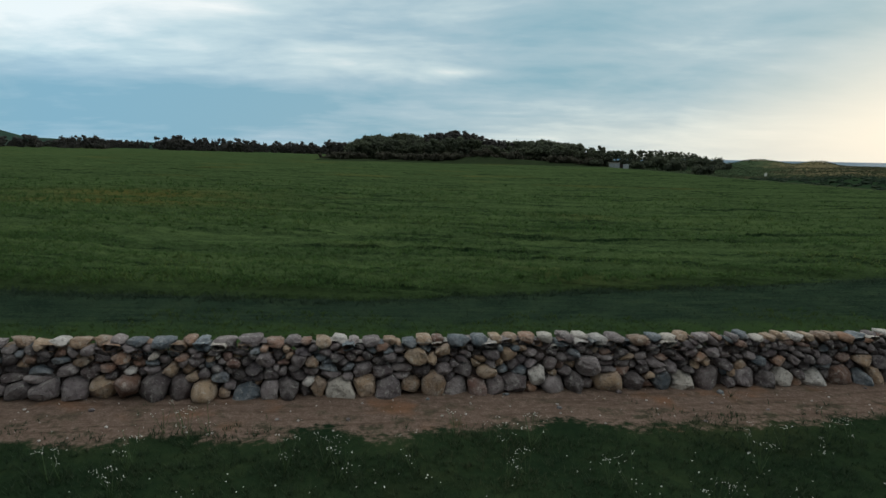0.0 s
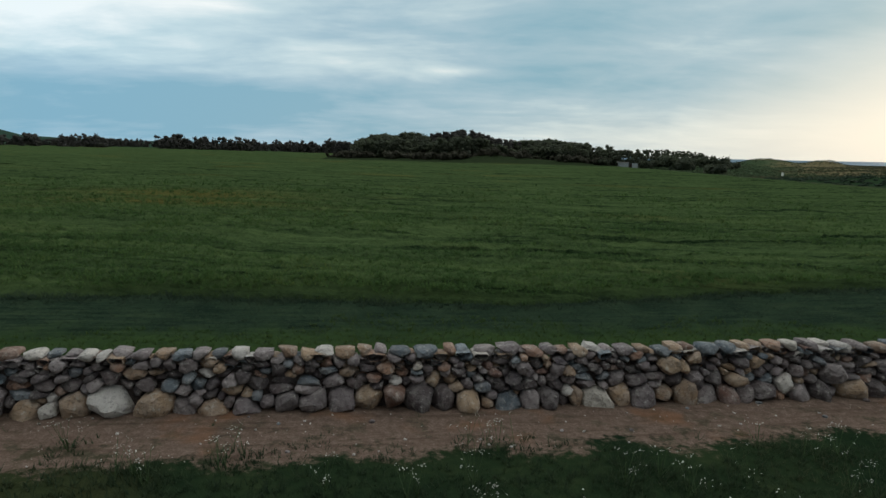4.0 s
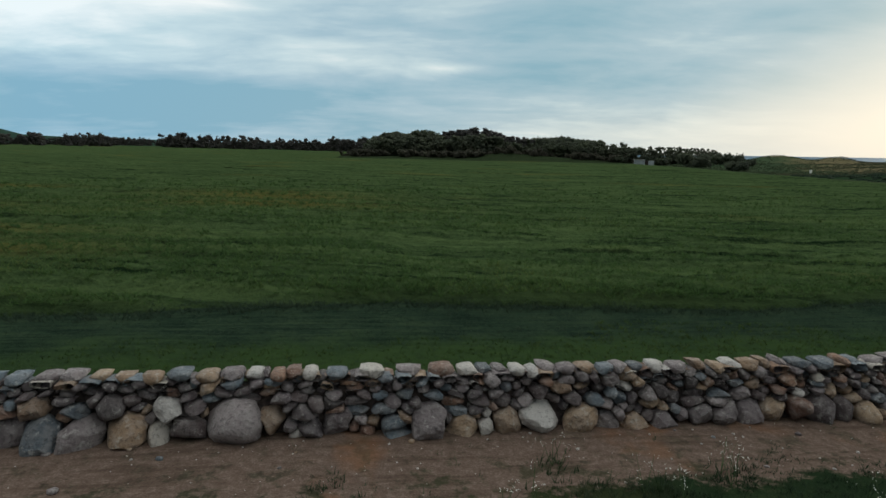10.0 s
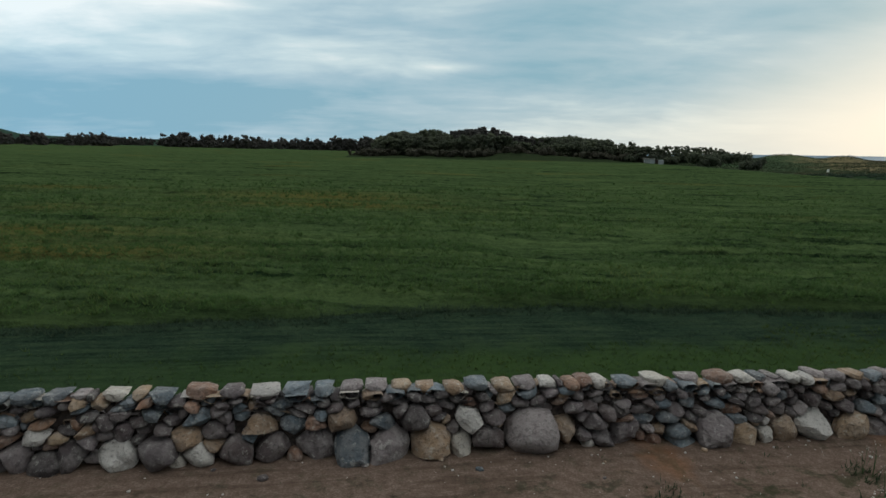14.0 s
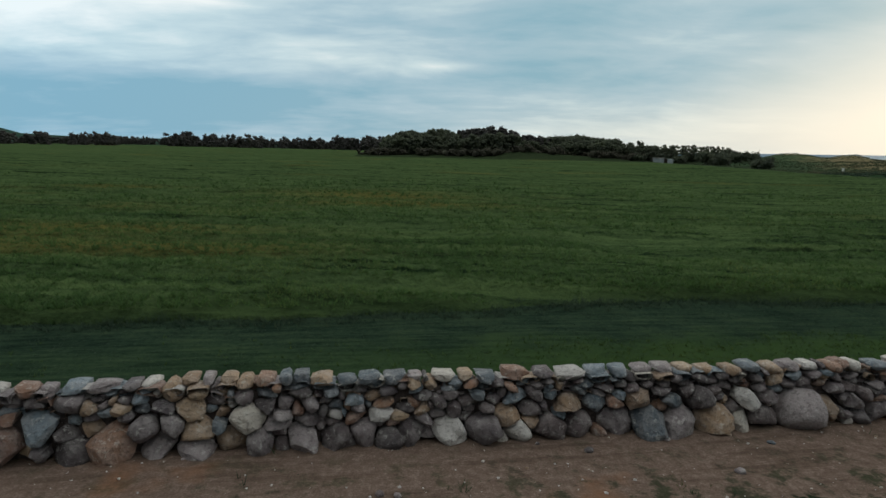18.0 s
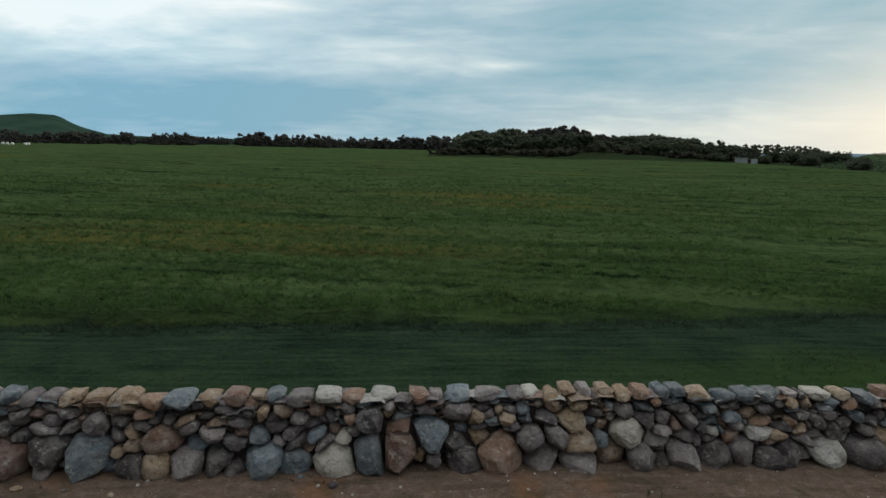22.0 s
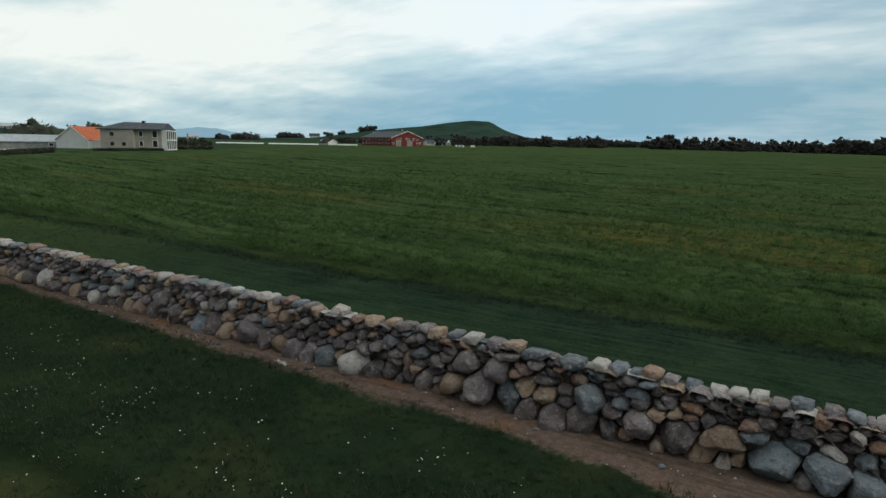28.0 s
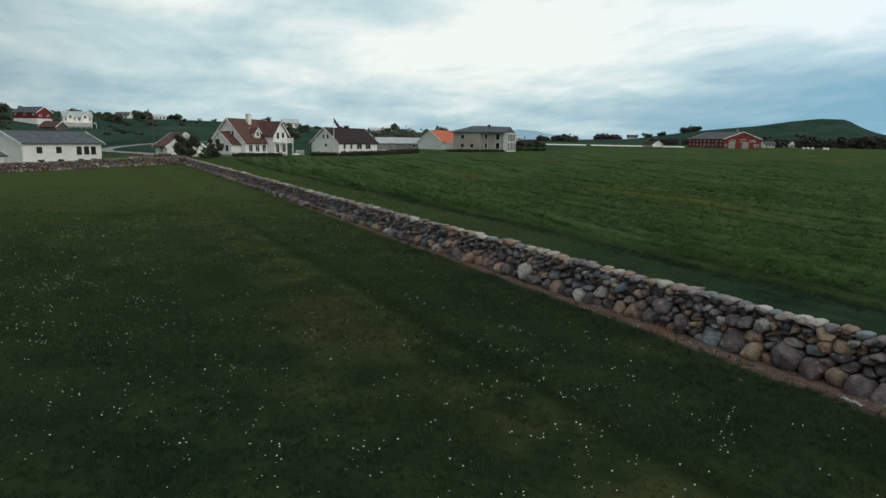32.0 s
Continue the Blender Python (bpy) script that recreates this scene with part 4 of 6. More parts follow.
WEST_STONES = [(-55.33, 0.33, 0.62, 0.41, "pale"), (-47.19, 0.70, 0.44, 0.38, "pale"), (-46.45, 0.25, 0.80, 0.40, "grey"), (-49.20, 0.24, 0.5, 0.39, "dark"),
    (-47.67, 0.27, 0.60, 0.46, "dark"), (-51.97, 0.36, 0.5, 0.39, "pale"), (-49.81, 0.48, 0.5, 0.41, "grey")]
LANDMARKS = EAST_STONES + PALE_STONES + BROAD_STONES + SLATE_STONES + RUST_STONES + WEST_STONES

def build_long_wall():
    wall = tagged(new("wall_north"), "long dry-stone field wall of rounded grey, tan and rust boulders", "stone wall", kind="structure")
    rng = random.Random(11)
    run = math.sqrt(1 + WALL_S ** 2)
    length = (X_EAST - X_WEST) * run
    marks = [((x - X_WEST) * run, v, wd, ht, tone) for x, v, wd, ht, tone in LANDMARKS]
    made = cells(course_seeds(length, rng, marks), rng)
    count, rest = {"boulder": 0, "stone": 0, "capstone": 0}, []
    made.sort(key=lambda c: abs(c[0] / run + X_WEST + 22.0))
    for cu, cv, poly, name, tone in made:
        x = cu / run + X_WEST
        foot, t, nrm = face_frame(x)
        verts, faces, worn = stone_shape(poly, rng, name, -66 < x < 12)
        tall = tallness(x)
        pts = to_world(verts, cu, cv, foot, t, nrm, BATTER, tall)
        origin = foot + Vector((0, 0, cv * tall)) - nrm * BATTER * cv
        tone = pick_tone("slab" if tone == "slab" else name, rng) if tone in ("", "slab") else tone
        if count[name] < 300:
            count[name] += 1
            me = bpy.data.meshes.new(name)
            me.from_pydata(pts, [], faces)
            me.materials.append(STONES[tone])
            me.polygons.foreach_set("use_smooth", np.full(len(faces), worn))
            ob = new(name, me)
            ob.location, ob.parent = origin, wall
        else:
            rest.append(([p + origin for p in pts], faces, tone, worn))
    # the far side of the wall and the inner row of capstones
    back_cells = cells(course_seeds(length, rng), rng)
    for cu, cv, poly, name, tone in back_cells:
        x = X_EAST - cu / run
        foot, t, nrm = face_frame(x, True)
        verts, faces, worn = stone_shape(poly, rng, name, name == "capstone" and -66 < x < 12)
        tall = tallness(x)
        origin = foot + Vector((0, 0, cv * tall - 0.07)) - nrm * BATTER * cv
        rest.append(([p + origin for p in to_world(verts, cu, cv, foot, t, nrm, BATTER, tall)], faces, pick_tone(name, rng), worn))
    join_stones("further_stones", rest, wall)
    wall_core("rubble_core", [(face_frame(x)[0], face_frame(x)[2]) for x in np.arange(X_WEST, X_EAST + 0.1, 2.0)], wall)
    return wall


def build_cross_wall():
    """The lower wall that closes the meadow at its far end."""
    wall = tagged(new("wall_west"), "weathered dry-stone cross wall with big pale foot stones", "stone wall", kind="structure")
    rng = random.Random(5)
    a, b = Vector((CORNER_X + 0.6, WALL_Y + WALL_S * CORNER_X + 0.6, 0)), Vector((-117.0, -47.0, 0))
    t = (b - a).normalized()
    nrm = Vector((-t.y, t.x, 0))
    if nrm.x < 0:
        nrm = -nrm
    rest = []
    for cu, cv, poly, name, tone in cells(course_seeds((b - a).length, rng), rng):
        foot = a + t * cu
        foot.z = float(height(foot.x, foot.y))
        verts, faces, worn = stone_shape(poly, rng, name, False)
        cv2 = cv * 1.08
        origin = foot + Vector((0, 0, cv2)) - nrm * 0.15 * cv2
        rest.append(([p + origin for p in to_world(verts, cu, cv, foot, t, nrm, 0.15)], faces, pick_tone(name, rng), worn))
    join_stones("stones", rest, wall)
    path = []
    for k in range(24):
        foot = a.lerp(b, k / 23)
        foot.z = float(height(foot.x, foot.y))
        path.append((foot, nrm))
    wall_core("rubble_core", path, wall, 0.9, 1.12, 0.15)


build_long_wall()
build_cross_wall()

# ---------------------------------------------------------------- grass, crop and flowers
G = np.random.default_rng(7)


def blades(points, tall, wide, lean, per, rng):
    """Tufts of narrow three-sided blades at the points; tall and wide may vary by point."""
    n = len(points)
    P = np.repeat(points, per, axis=0)
    H = np.repeat(tall, per) * rng.uniform(0.6, 1.25, n * per)
    W = np.repeat(wide, per) * rng.uniform(0.7, 1.3, n * per)
    a = rng.uniform(0, 2 * np.pi, n * per)
    b = rng.uniform(0, 2 * np.pi, n * per)
    spread = rng.uniform(0, 1, n * per) * np.repeat(wide, per) * 3.0
    base = P + np.stack([np.cos(b) * spread, np.sin(b) * spread, np.full(n * per, -0.02)], 1)
    side = np.stack([-np.sin(a), np.cos(a), np.zeros(n * per)], 1) * W[:, None] / 2
    tip = base + np.stack([np.cos(a) * H * lean * rng.uniform(0.2, 1.4, n * per), np.sin(a) * H * lean * rng.uniform(0.2, 1.4, n * per), H], 1)
    V = np.stack([base - side, base + side, tip], 1).reshape(-1, 3)
    return V, np.arange(len(V)).reshape(-1, 3)


def from_path(x, y):
    """Distance from the line along which one walks past the wall."""
    return np.hypot(x - np.clip(x, -42, 2), y + 1.0)


def scatter(x0, x1, y0, y1, amount, most, keep):
    """Random places, thinner with distance from the path."""
    n = int((x1 - x0) * (y1 - y0) * most)
    x, y = G.uniform(x0, x1, n), G.uniform(y0, y1, n)
    r = from_path(x, y)
    ok = (G.uniform(0, 1, n) * most < np.minimum(most, amount / r ** 2)) & keep(x, y)
    x, y = x[ok], y[ok]
    return np.stack([x, y, height(x, y)], 1), r[ok]


def soil_width(x):
    return np.interp(x, [-90, -72, -55, -40, -34, -28, -14, -8, 20], [0.14, 0.41, 0.53, 0.78, 1.38, 2.85, 2.5, 1.8, 1.8])


def south_of(x, y):
    return WALL_Y + WALL_S * x - y


# meadow in front of the wall
def meadow_here(x, y):
    d = south_of(x, y)
    rag = 0.45 * wavy(x * 1.7, y * 1.9, 3.0) + 0.3 * wavy(x * 4.1, y * 4.3, 1.0)
    return (d > 0.12) & ((d + G.uniform(0, 1, len(x)) ** 2 * 0.5 > soil_width(x) * (1 + rag) + 0.25) | (G.uniform(0, 1, len(x)) < 0.006)) & (G.uniform(0, 1, len(x)) > 0.6 * np.exp(-((d - TRACK - 0.25) / 0.25) ** 2)) & (G.uniform(0, 1, len(x)) > ramp01(-x, 50, 100)) & (x > -131 - 0.1 * y)


pts, r = scatter(-131, 22, -30, 14, 9000, 75, meadow_here)
olive = np.exp(-((south_of(pts[:, 0], pts[:, 1]) - TRACK - 2.2) / 1.5) ** 2) + 0.55 * vnoise(pts[:, 0] / 7, pts[:, 1] / 1.6, 31) + 0.35 * vnoise(pts[:, 0] / 2.1, pts[:, 1] / 0.9, 32)
dry_here = olive > G.uniform(0.25, 0.95, len(pts))
size = np.maximum(1.0, r / 14)
clump = 1 + 0.45 * wavy(pts[:, 0] * 0.9, pts[:, 1] * 1.1, 2.0)
q = dry_here
V, F = blades(pts[q], 0.085 * clump[q] * np.sqrt(size[q]), 0.015 * size[q], 1.1, 5, G)
tagged(new("dry_grass", mesh_np("dry_grass", V, F, [M["drygrass"]])), "olive thin grass beside the old wheel track", "grass", kind="stuff")
pale_here = ~dry_here & (G.uniform(0, 1, len(pts)) < ramp01(-pts[:, 0] + 6 * vnoise(pts[:, 0] / 9, pts[:, 1] / 5, 33), 42, 74))
q = pale_here
V, F = blades(pts[q], 0.08 * clump[q] * np.sqrt(size[q]), 0.016 * size[q], 1.2, 5, G)
tagged(new("far_meadow_grass", mesh_np("far_meadow_grass", V, F, [M["verge"]])), "lighter green short grass in the far meadow", "grass", kind="stuff")
q = ~dry_here & ~pale_here
V, F = blades(pts[q], 0.11 * clump[q] * np.sqrt(size[q]), 0.017 * size[q], 1.0, 5, G)
tagged(new("meadow_grass", mesh_np("meadow_grass", V, F, [M["grass"]])), "short dark green meadow grass before the wall", "grass", kind="stuff")

# mown strip behind the wall
pts, r = scatter(-100, 30, -5, 26, 12000, 40, lambda x, y: (south_of(x, y) < -1.0) & (y < crop_edge(x)))
size = np.maximum(1.0, r / 14)
V, F = blades(pts, 0.045 * size ** 0.5, 0.022 * size, 2.2, 5, G)
tagged(new("mown_grass", mesh_np("mown_grass", V, F, [M["mown"]])), "mown dark green grass strip behind the wall", "grass", kind="stuff")


# fresher grass in a band behind the wall
pts, r = scatter(-40, 30, 4, 22, 9000, 30, lambda x, y: (south_of(x, y) < -2.8) & (south_of(x, y) > -5.6 - 1.5 * vnoise(x / 2.5, y / 2.5, 21)) & (G.uniform(0, 1, len(x)) < 0.08 + 0.7 * ramp01(x, -28, -17)))
size = np.maximum(1.0, r / 14)
V, F = blades(pts, 0.09 * size ** 0.4, 0.02 * size, 1.0, 5, G)
tagged(new("verge_grass", mesh_np("verge_grass", V, F, [M["verge"]])), "fresh green grass in a band behind the wall", "grass", kind="stuff")


# the crop: a closed, uneven canopy with thin gaps along the drill rows, and blades standing out of it
def canopy(x, y):
    """Height of the crop's closed top over the soil."""
    row = y + 0.045 * x
    lie = vnoise(x / 11, row / 2.3, 1) + 0.5 * vnoise(x / 4.5, row / 0.9, 2)
    gap = np.exp(-(vnoise(x / 40, row / 3.4, 3) / 0.19) ** 2) * ramp01(vnoise(x / 9, row / 5.0, 4), -0.6, 0.1)
    gap2 = np.exp(-(vnoise(x / 14, row / 1.7, 5) / 0.16) ** 2) * ramp01(vnoise(x / 5, row / 3.0, 6), -0.2, 0.5)
    tufts = np.abs(vnoise(x / 1.1, y / 0.8, 7)) + 0.8 * np.abs(vnoise(x / 0.5, y / 0.42, 8))
    return 0.42 + 0.03 * lie - 0.30 * gap - 0.22 * gap2 - 0.14 * (tufts - 0.6)


def crop_sheet(x0, x1, dx, s0, s1, ds0, ds1):
    """One strip of the canopy, from s0 to s1 metres behind the field's edge."""
    s = [s0]
    while s[-1] < s1:
        s.append(s[-1] + ds0 + (ds1 - ds0) * (s[-1] - s0) / (s1 - s0))
    xs = np.arange(x0, x1 + dx, dx)
    X, S = np.meshgrid(xs, np.array(s), indexing="ij")
    Y = crop_edge(X) + S
    far = np.interp(X, FIELD_X, FIELD_Y)
    Y = np.minimum(Y, far + 3)
    rim = ramp01(S + 0.14 * vnoise(X / 0.5, S / 0.5, 11) + 0.10 * vnoise(X / 1.7, S, 12), 0.02, 0.3) * ramp01(S, 0, 0.12) * (1 - ramp01(Y - far, -3, 3)) * ramp01(X, x0, x0 + 1.0) * (1 - ramp01(X, x1 - 1.0, x1))
    rim = rim * (0.4 + 0.6 * ramp01(S + 0.5 * vnoise(X / 2.0, S / 0.6, 13), 0.1, 2.6))
    near = 1 - 0.4 * ramp01(np.hypot(X + 30, Y), 120, 260)
    Z = height(X, Y) - 0.04 + np.maximum(canopy(X, Y), 0.1) * near * rim
    n, k = X.shape
    i, j = np.meshgrid(np.arange(n - 1), np.arange(k - 1), indexing="ij")
    F = np.stack([i * k + j, (i + 1) * k + j, (i + 1) * k + j + 1, i * k + j + 1], -1).reshape(-1, 4)
    return np.stack([X, Y, Z], -1).reshape(-1, 3), F


V, F, at = [], [], 0
for strip in ((-147, 69, 0.24, 0.0, 34.0, 0.13, 0.3), (-147, 69, 0.5, 33.5, 110.0, 0.35, 0.8), (-147, 69, 1.1, 109.0, 440.0, 0.9, 3.5)):
    v, f = crop_sheet(*strip)
    V.append(v)
    F.append(f + at)
    at += len(v)
tagged(new("crop", mesh_np("crop", np.vstack(V), np.vstack(F), [ground_mat("crop_canopy", True)], smooth=False)), "dense green field crop in streaky rows", "crop", kind="stuff")


def crop_here(x, y):
    return (in_crop(x, y) > 0.5) & (G.uniform(0, 1, len(x)) > ramp01(from_path(x, y), 22, 100))


pts, r = scatter(-146, 66, 2, 116, 11000, 26, lambda x, y: crop_here(x, y) & (canopy(x, y) > G.uniform(0.16, 0.36, len(x))))
size = np.maximum(1.0, r / 20)
lift = canopy(pts[:, 0], pts[:, 1])
pts[:, 2] += np.where(pts[:, 1] - crop_edge(pts[:, 0]) > 0.3, lift - 0.07, 0.0)
V, F = blades(pts, np.clip(0.15 + 0.5 * (lift - 0.38), 0.05, 0.24) * size ** 0.25, 0.034 * size ** 0.9, 1.3, 7, G)
tagged(new("crop_leaves", mesh_np("crop_leaves", V, F, [M["crop"]])), "narrow green leaves standing out of the field crop", "crop", kind="stuff")

# added grass fringe, its dark strip standing for shade on the field's edge
pts, r = scatter(-146, 40, 2, 30, 26000, 60, lambda x, y: np.abs(y - crop_edge(x) - 0.05) < G.uniform(0.05, 0.9, len(x)))
size = np.maximum(1.0, r / 20)
V, F = blades(pts, (0.15 + 0.08 * vnoise(pts[:, 0] / 0.8, pts[:, 1] / 0.5, 9)) * np.ones(len(pts)), 0.028 * size, 1.1, 5, G)
tagged(new("edge_grass", mesh_np("edge_grass", V, F, [M["mown"]])), "added dark grass fringe standing for shade along the crop edge", "grass", kind="stuff")

# ---------------------------------------------------------------- trees far and near
def ico(level):
    bm = bmesh.new()
    bmesh.ops.create_icosphere(bm, subdivisions=level, radius=1.0)
    bm.verts.ensure_lookup_table()
    v = np.array([tuple(p.co) for p in bm.verts])
    f = np.array([[q.index for q in p.verts] for p in bm.faces])
    bm.free()
    return v, f


ICO1, ICO2 = ico(1), ico(2)


class Foliage:
    """Collects clumps, leaves and stems of many trees into arrays."""

    def __init__(self):
        self.v, self.f, self.n = [], [], 0

    def put(self, v, f):
        self.v.append(v)
        self.f.append(f + self.n)
        self.n += len(v)

    def clump(self, c, rx, rz, rng, leaves=26, leaf=0.3):
        v, f = ICO1
        v = v * (1 + rng.uniform(-0.28, 0.28, (len(v), 1)))
        self.put(v * (rx, rx, rz) + c, f)
        if leaves:
            d = rng.normal(size=(leaves, 3))
            d /= np.linalg.norm(d, axis=1)[:, None]
            at = c + d * (rx, rx, rz) * rng.uniform(0.75, 1.28, (leaves, 1))
            tri = at[:, None, :] + rng.normal(size=(leaves, 3, 3)) * leaf * rx
            self.put(tri.reshape(-1, 3), np.arange(leaves * 3).reshape(-1, 3))

    def mesh(self, name, mat):
        return mesh_np(name, np.vstack(self.v), np.vstack(self.f), [mat], smooth=False)


def broadleaf(fol, x, y, z, h, w, rng, low=0.12, clumps=16, leaves=34, clump=1.0, leaf=0.24):
    for _ in range(clumps):
        t = rng.uniform(low, 0.93)
        reach = w * 0.5 * math.sin(math.pi * min(1, 0.22 + 0.78 * (1 - t)) ** 0.9) ** 0.6
        a, q = rng.uniform(0, 2 * math.pi), rng.uniform(0.2, 1.0) ** 0.5
        s = w * clump * rng.uniform(0.14, 0.24)
        fol.clump(np.array([x + math.cos(a) * q * reach, y + math.sin(a) * q * reach, z + t * h]), s, s * rng.uniform(0.7, 0.95), rng, leaves, leaf)


def pine(fol, x, y, z, h, w, rng):
    """A pine with a rounded, ragged top and foliage in flat shelves."""
    for k in range(11):
        t = 0.2 + 0.76 * k / 10
        reach = w * 0.5 * (1 - max(0.0, t - 0.55) * 1.7) * rng.uniform(0.6, 1.0)
        for _ in range(2):
            a, s = rng.uniform(0, 2 * math.pi), w * rng.uniform(0.15, 0.24)
            fol.clump(np.array([x + math.cos(a) * reach * 0.7, y + math.sin(a) * reach * 0.7, z + t * h - s * 0.5]), s, s * 0.62, rng, 34, 0.2)


def conifer(fol, x, y, z, h, w, rng, tiers=9, leaves=14):
    for k in range(tiers):
        t = k / tiers
        rad = w * 0.5 * (1 - t) ** 0.8 + 0.15
        for _ in range(3 if t < 0.7 else 1):
            a = rng.uniform(0, 2 * math.pi)
            s = rad * 0.55 + 0.12
            fol.clump(np.array([x + math.cos(a) * rad * 0.45, y + math.sin(a) * rad * 0.45, z + h * (0.12 + 0.86 * t)]), s, s * 0.75, rng, leaves)


def stems(points, mat, name, parent=None):
    """Tapered six-sided stems: (x, y, z, height, radius)."""
    V, F = [], []
    for x, y, z, h, r in points:
        o = len(V)
        for zz, rr in ((z - 0.3, r), (z + h, r * 0.45)):
            V += [(x + rr * math.cos(k * math.pi / 3), y + rr * math.sin(k * math.pi / 3), zz) for k in range(6)]
        F += [(o + k, o + (k + 1) % 6, o + 6 + (k + 1) % 6, o + 6 + k) for k in range(6)]
    ob = new(name, mesh_np(name, V, F, [mat]))
    if parent:
        ob.parent = parent
    return ob


T = np.random.default_rng(21)
# the wood north of the field: round broadleaf crowns on its west side, dark pines on the rise, lower trees to the east
# its skyline: degrees from north and degrees up, as seen from the middle of the path
WOOD_AZ = [-5.0, -4.6, -3.9, -3.3, -1.8, -0.5, 0.5, 2.3, 4.4, 5.4, 6.4, 7.0, 9.5, 12.0, 14.5, 16.9, 18.6]
WOOD_EL = [0.85, 1.05, 1.27, 1.53, 1.40, 1.74, 1.45, 1.62, 1.92, 1.82, 1.52, 1.22, 1.10, 1.22, 1.0, 0.83, 0.58]
wood, firs, foot_scrub, stem_list = Foliage(), Foliage(), Foliage(), []
for k in range(430):
    x = T.uniform(-43, 63) if k > 40 else T.uniform(-42, -30)
    front = np.interp(x, [-46, -20, 10, 40, 64], [272, 260, 254, 248, 234])
    y = front + T.uniform(0, 1) ** 1.5 * 55
    z = float(height(x, y))
    top = 4.9 + math.hypot(x + 15, y) * math.tan(radians(np.interp(math.degrees(math.atan2(x + 15, y)), WOOD_AZ, WOOD_EL)))
    if y < front + 12:
        top = z + (top - z) * T.uniform(0.55, 0.9)
    h = max(3.0, (top - z) * T.uniform(0.90, 1.05))
    stem_list.append((x, y, z, h * 0.8, 0.2))
    if -8 < x < 30 and y > front + 8:
        pine(firs, x, y, z, h * 1.05, h * T.uniform(0.34, 0.46), T)
    else:
        broadleaf(wood, x, y, z, h, h * T.uniform(0.6, 0.95), T, 0.05, 30, 40, 0.72, 0.2)
for k in range(60):
    x = T.uniform(-54, 62)
    y = np.interp(x, [-54, -20, 10, 40, 64], [262, 252, 250, 243, 230]) + T.uniform(-2, 7)
    broadleaf(foot_scrub, x, y, float(height(x, y)) - 0.3, T.uniform(1.2, 2.8), T.uniform(3, 8), T, 0.0, 10, 44, leaf=0.2)
tagged(new("wood", wood.mesh("wood", M["broad"])), "dense dark green broadleaf wood beyond the field", "woodland", kind="stuff")
tagged(new("wood_scrub", foot_scrub.mesh("wood_scrub", M["scrub"])), "low grey-green scrub along the foot of the wood", "scrub", kind="stuff")
tagged(new("conifer_wood", firs.mesh("conifer_wood", M["conifer"])), "dark pines on the rise in the wood", "woodland", kind="stuff")
tagged(stems(stem_list, M["bark"], "wood_stems"), "dark trunks of the trees in the wood", "tree trunks", kind="stuff")

# shelter belts along the far edge of the field
belt, stem_list = Foliage(), []
for a0, a1, dist, high, many in ((-47, -33.0, 520, 9, 60), (-31.8, -28.2, 540, 9.5, 22), (-24.5, -17, 560, 11, 46), (-17.5, -5.0, 600, 10.0, 90), (-10.5, -6.2, 600, 13.0, 34), (-52, -28, 585, 6.0, 270), (-30, -8, 625, 7.0, 300)):
    for k in range(many):
        a = radians(T.uniform(a0, a1))
        rr = dist + T.uniform(-12, 22)
        x, y = rr * math.sin(a), rr * math.cos(a)
        z, h = float(height(x, y)), high * T.uniform(0.75, 1.12)
        stem_list.append((x, y, z, h * 0.7, 0.2))
        if T.uniform() < 0.35:
            conifer(belt, x, y, z - 0.5, h, h * 0.55, T, 8, 12)
        else:
            broadleaf(belt, x, y, z - 0.5, h, h * T.uniform(0.6, 0.9), T, 0.02, 10, 26)
tagged(new("shelter_belt", belt.mesh("shelter_belt", M["conifer"])), "long dark shelter belt of mixed trees", "tree line", kind="stuff")
tagged(stems(stem_list, M["bark"], "belt_stems"), "trunks of the shelter belt", "tree trunks", kind="stuff")

# ---------------------------------------------------------------- buildings
def box(bm, x0, x1, y0, y1, z0, z1):
    v = [bm.verts.new(p) for p in ((x0, y0, z0), (x1, y0, z0), (x1, y1, z0), (x0, y1, z0), (x0, y0, z1), (x1, y0, z1), (x1, y1, z1), (x0, y1, z1))]
    for f in ((3, 2, 1, 0), (4, 5, 6, 7), (0, 1, 5, 4), (1, 2, 6, 5), (2, 3, 7, 6), (3, 0, 4, 7)):
        bm.faces.new([v[k] for k in f])


def prism(bm, outline, x0, x1):
    """A (y, z) outline drawn out along x."""
    a = [bm.verts.new((x0, y, z)) for y, z in outline]
    b = [bm.verts.new((x1, y, z)) for y, z in outline]
    bm.faces.new(a[::-1])
    bm.faces.new(b)
    for k in range(len(a)):
        j = (k + 1) % len(a)
        bm.faces.new((a[k], a[j], b[j], b[k]))


def facing(t, azim, turn):
    """Rotation about z of a house whose front looks back along the azimuth, turned by some degrees."""
    return -azim + turn


def base_at(azim, dist, sink=0.25):
    """A place at that azimuth and distance from the western end of the path, on the ground."""
    x, y = -37.8 + dist * math.sin(radians(azim)), -5.7 + dist * math.cos(radians(azim))
    return Vector((x, y, float(height(x, y)) - sink))


SIDES = {"front": (0, -1), "back": (0, 1), "left": (-1, 0), "right": (1, 0)}


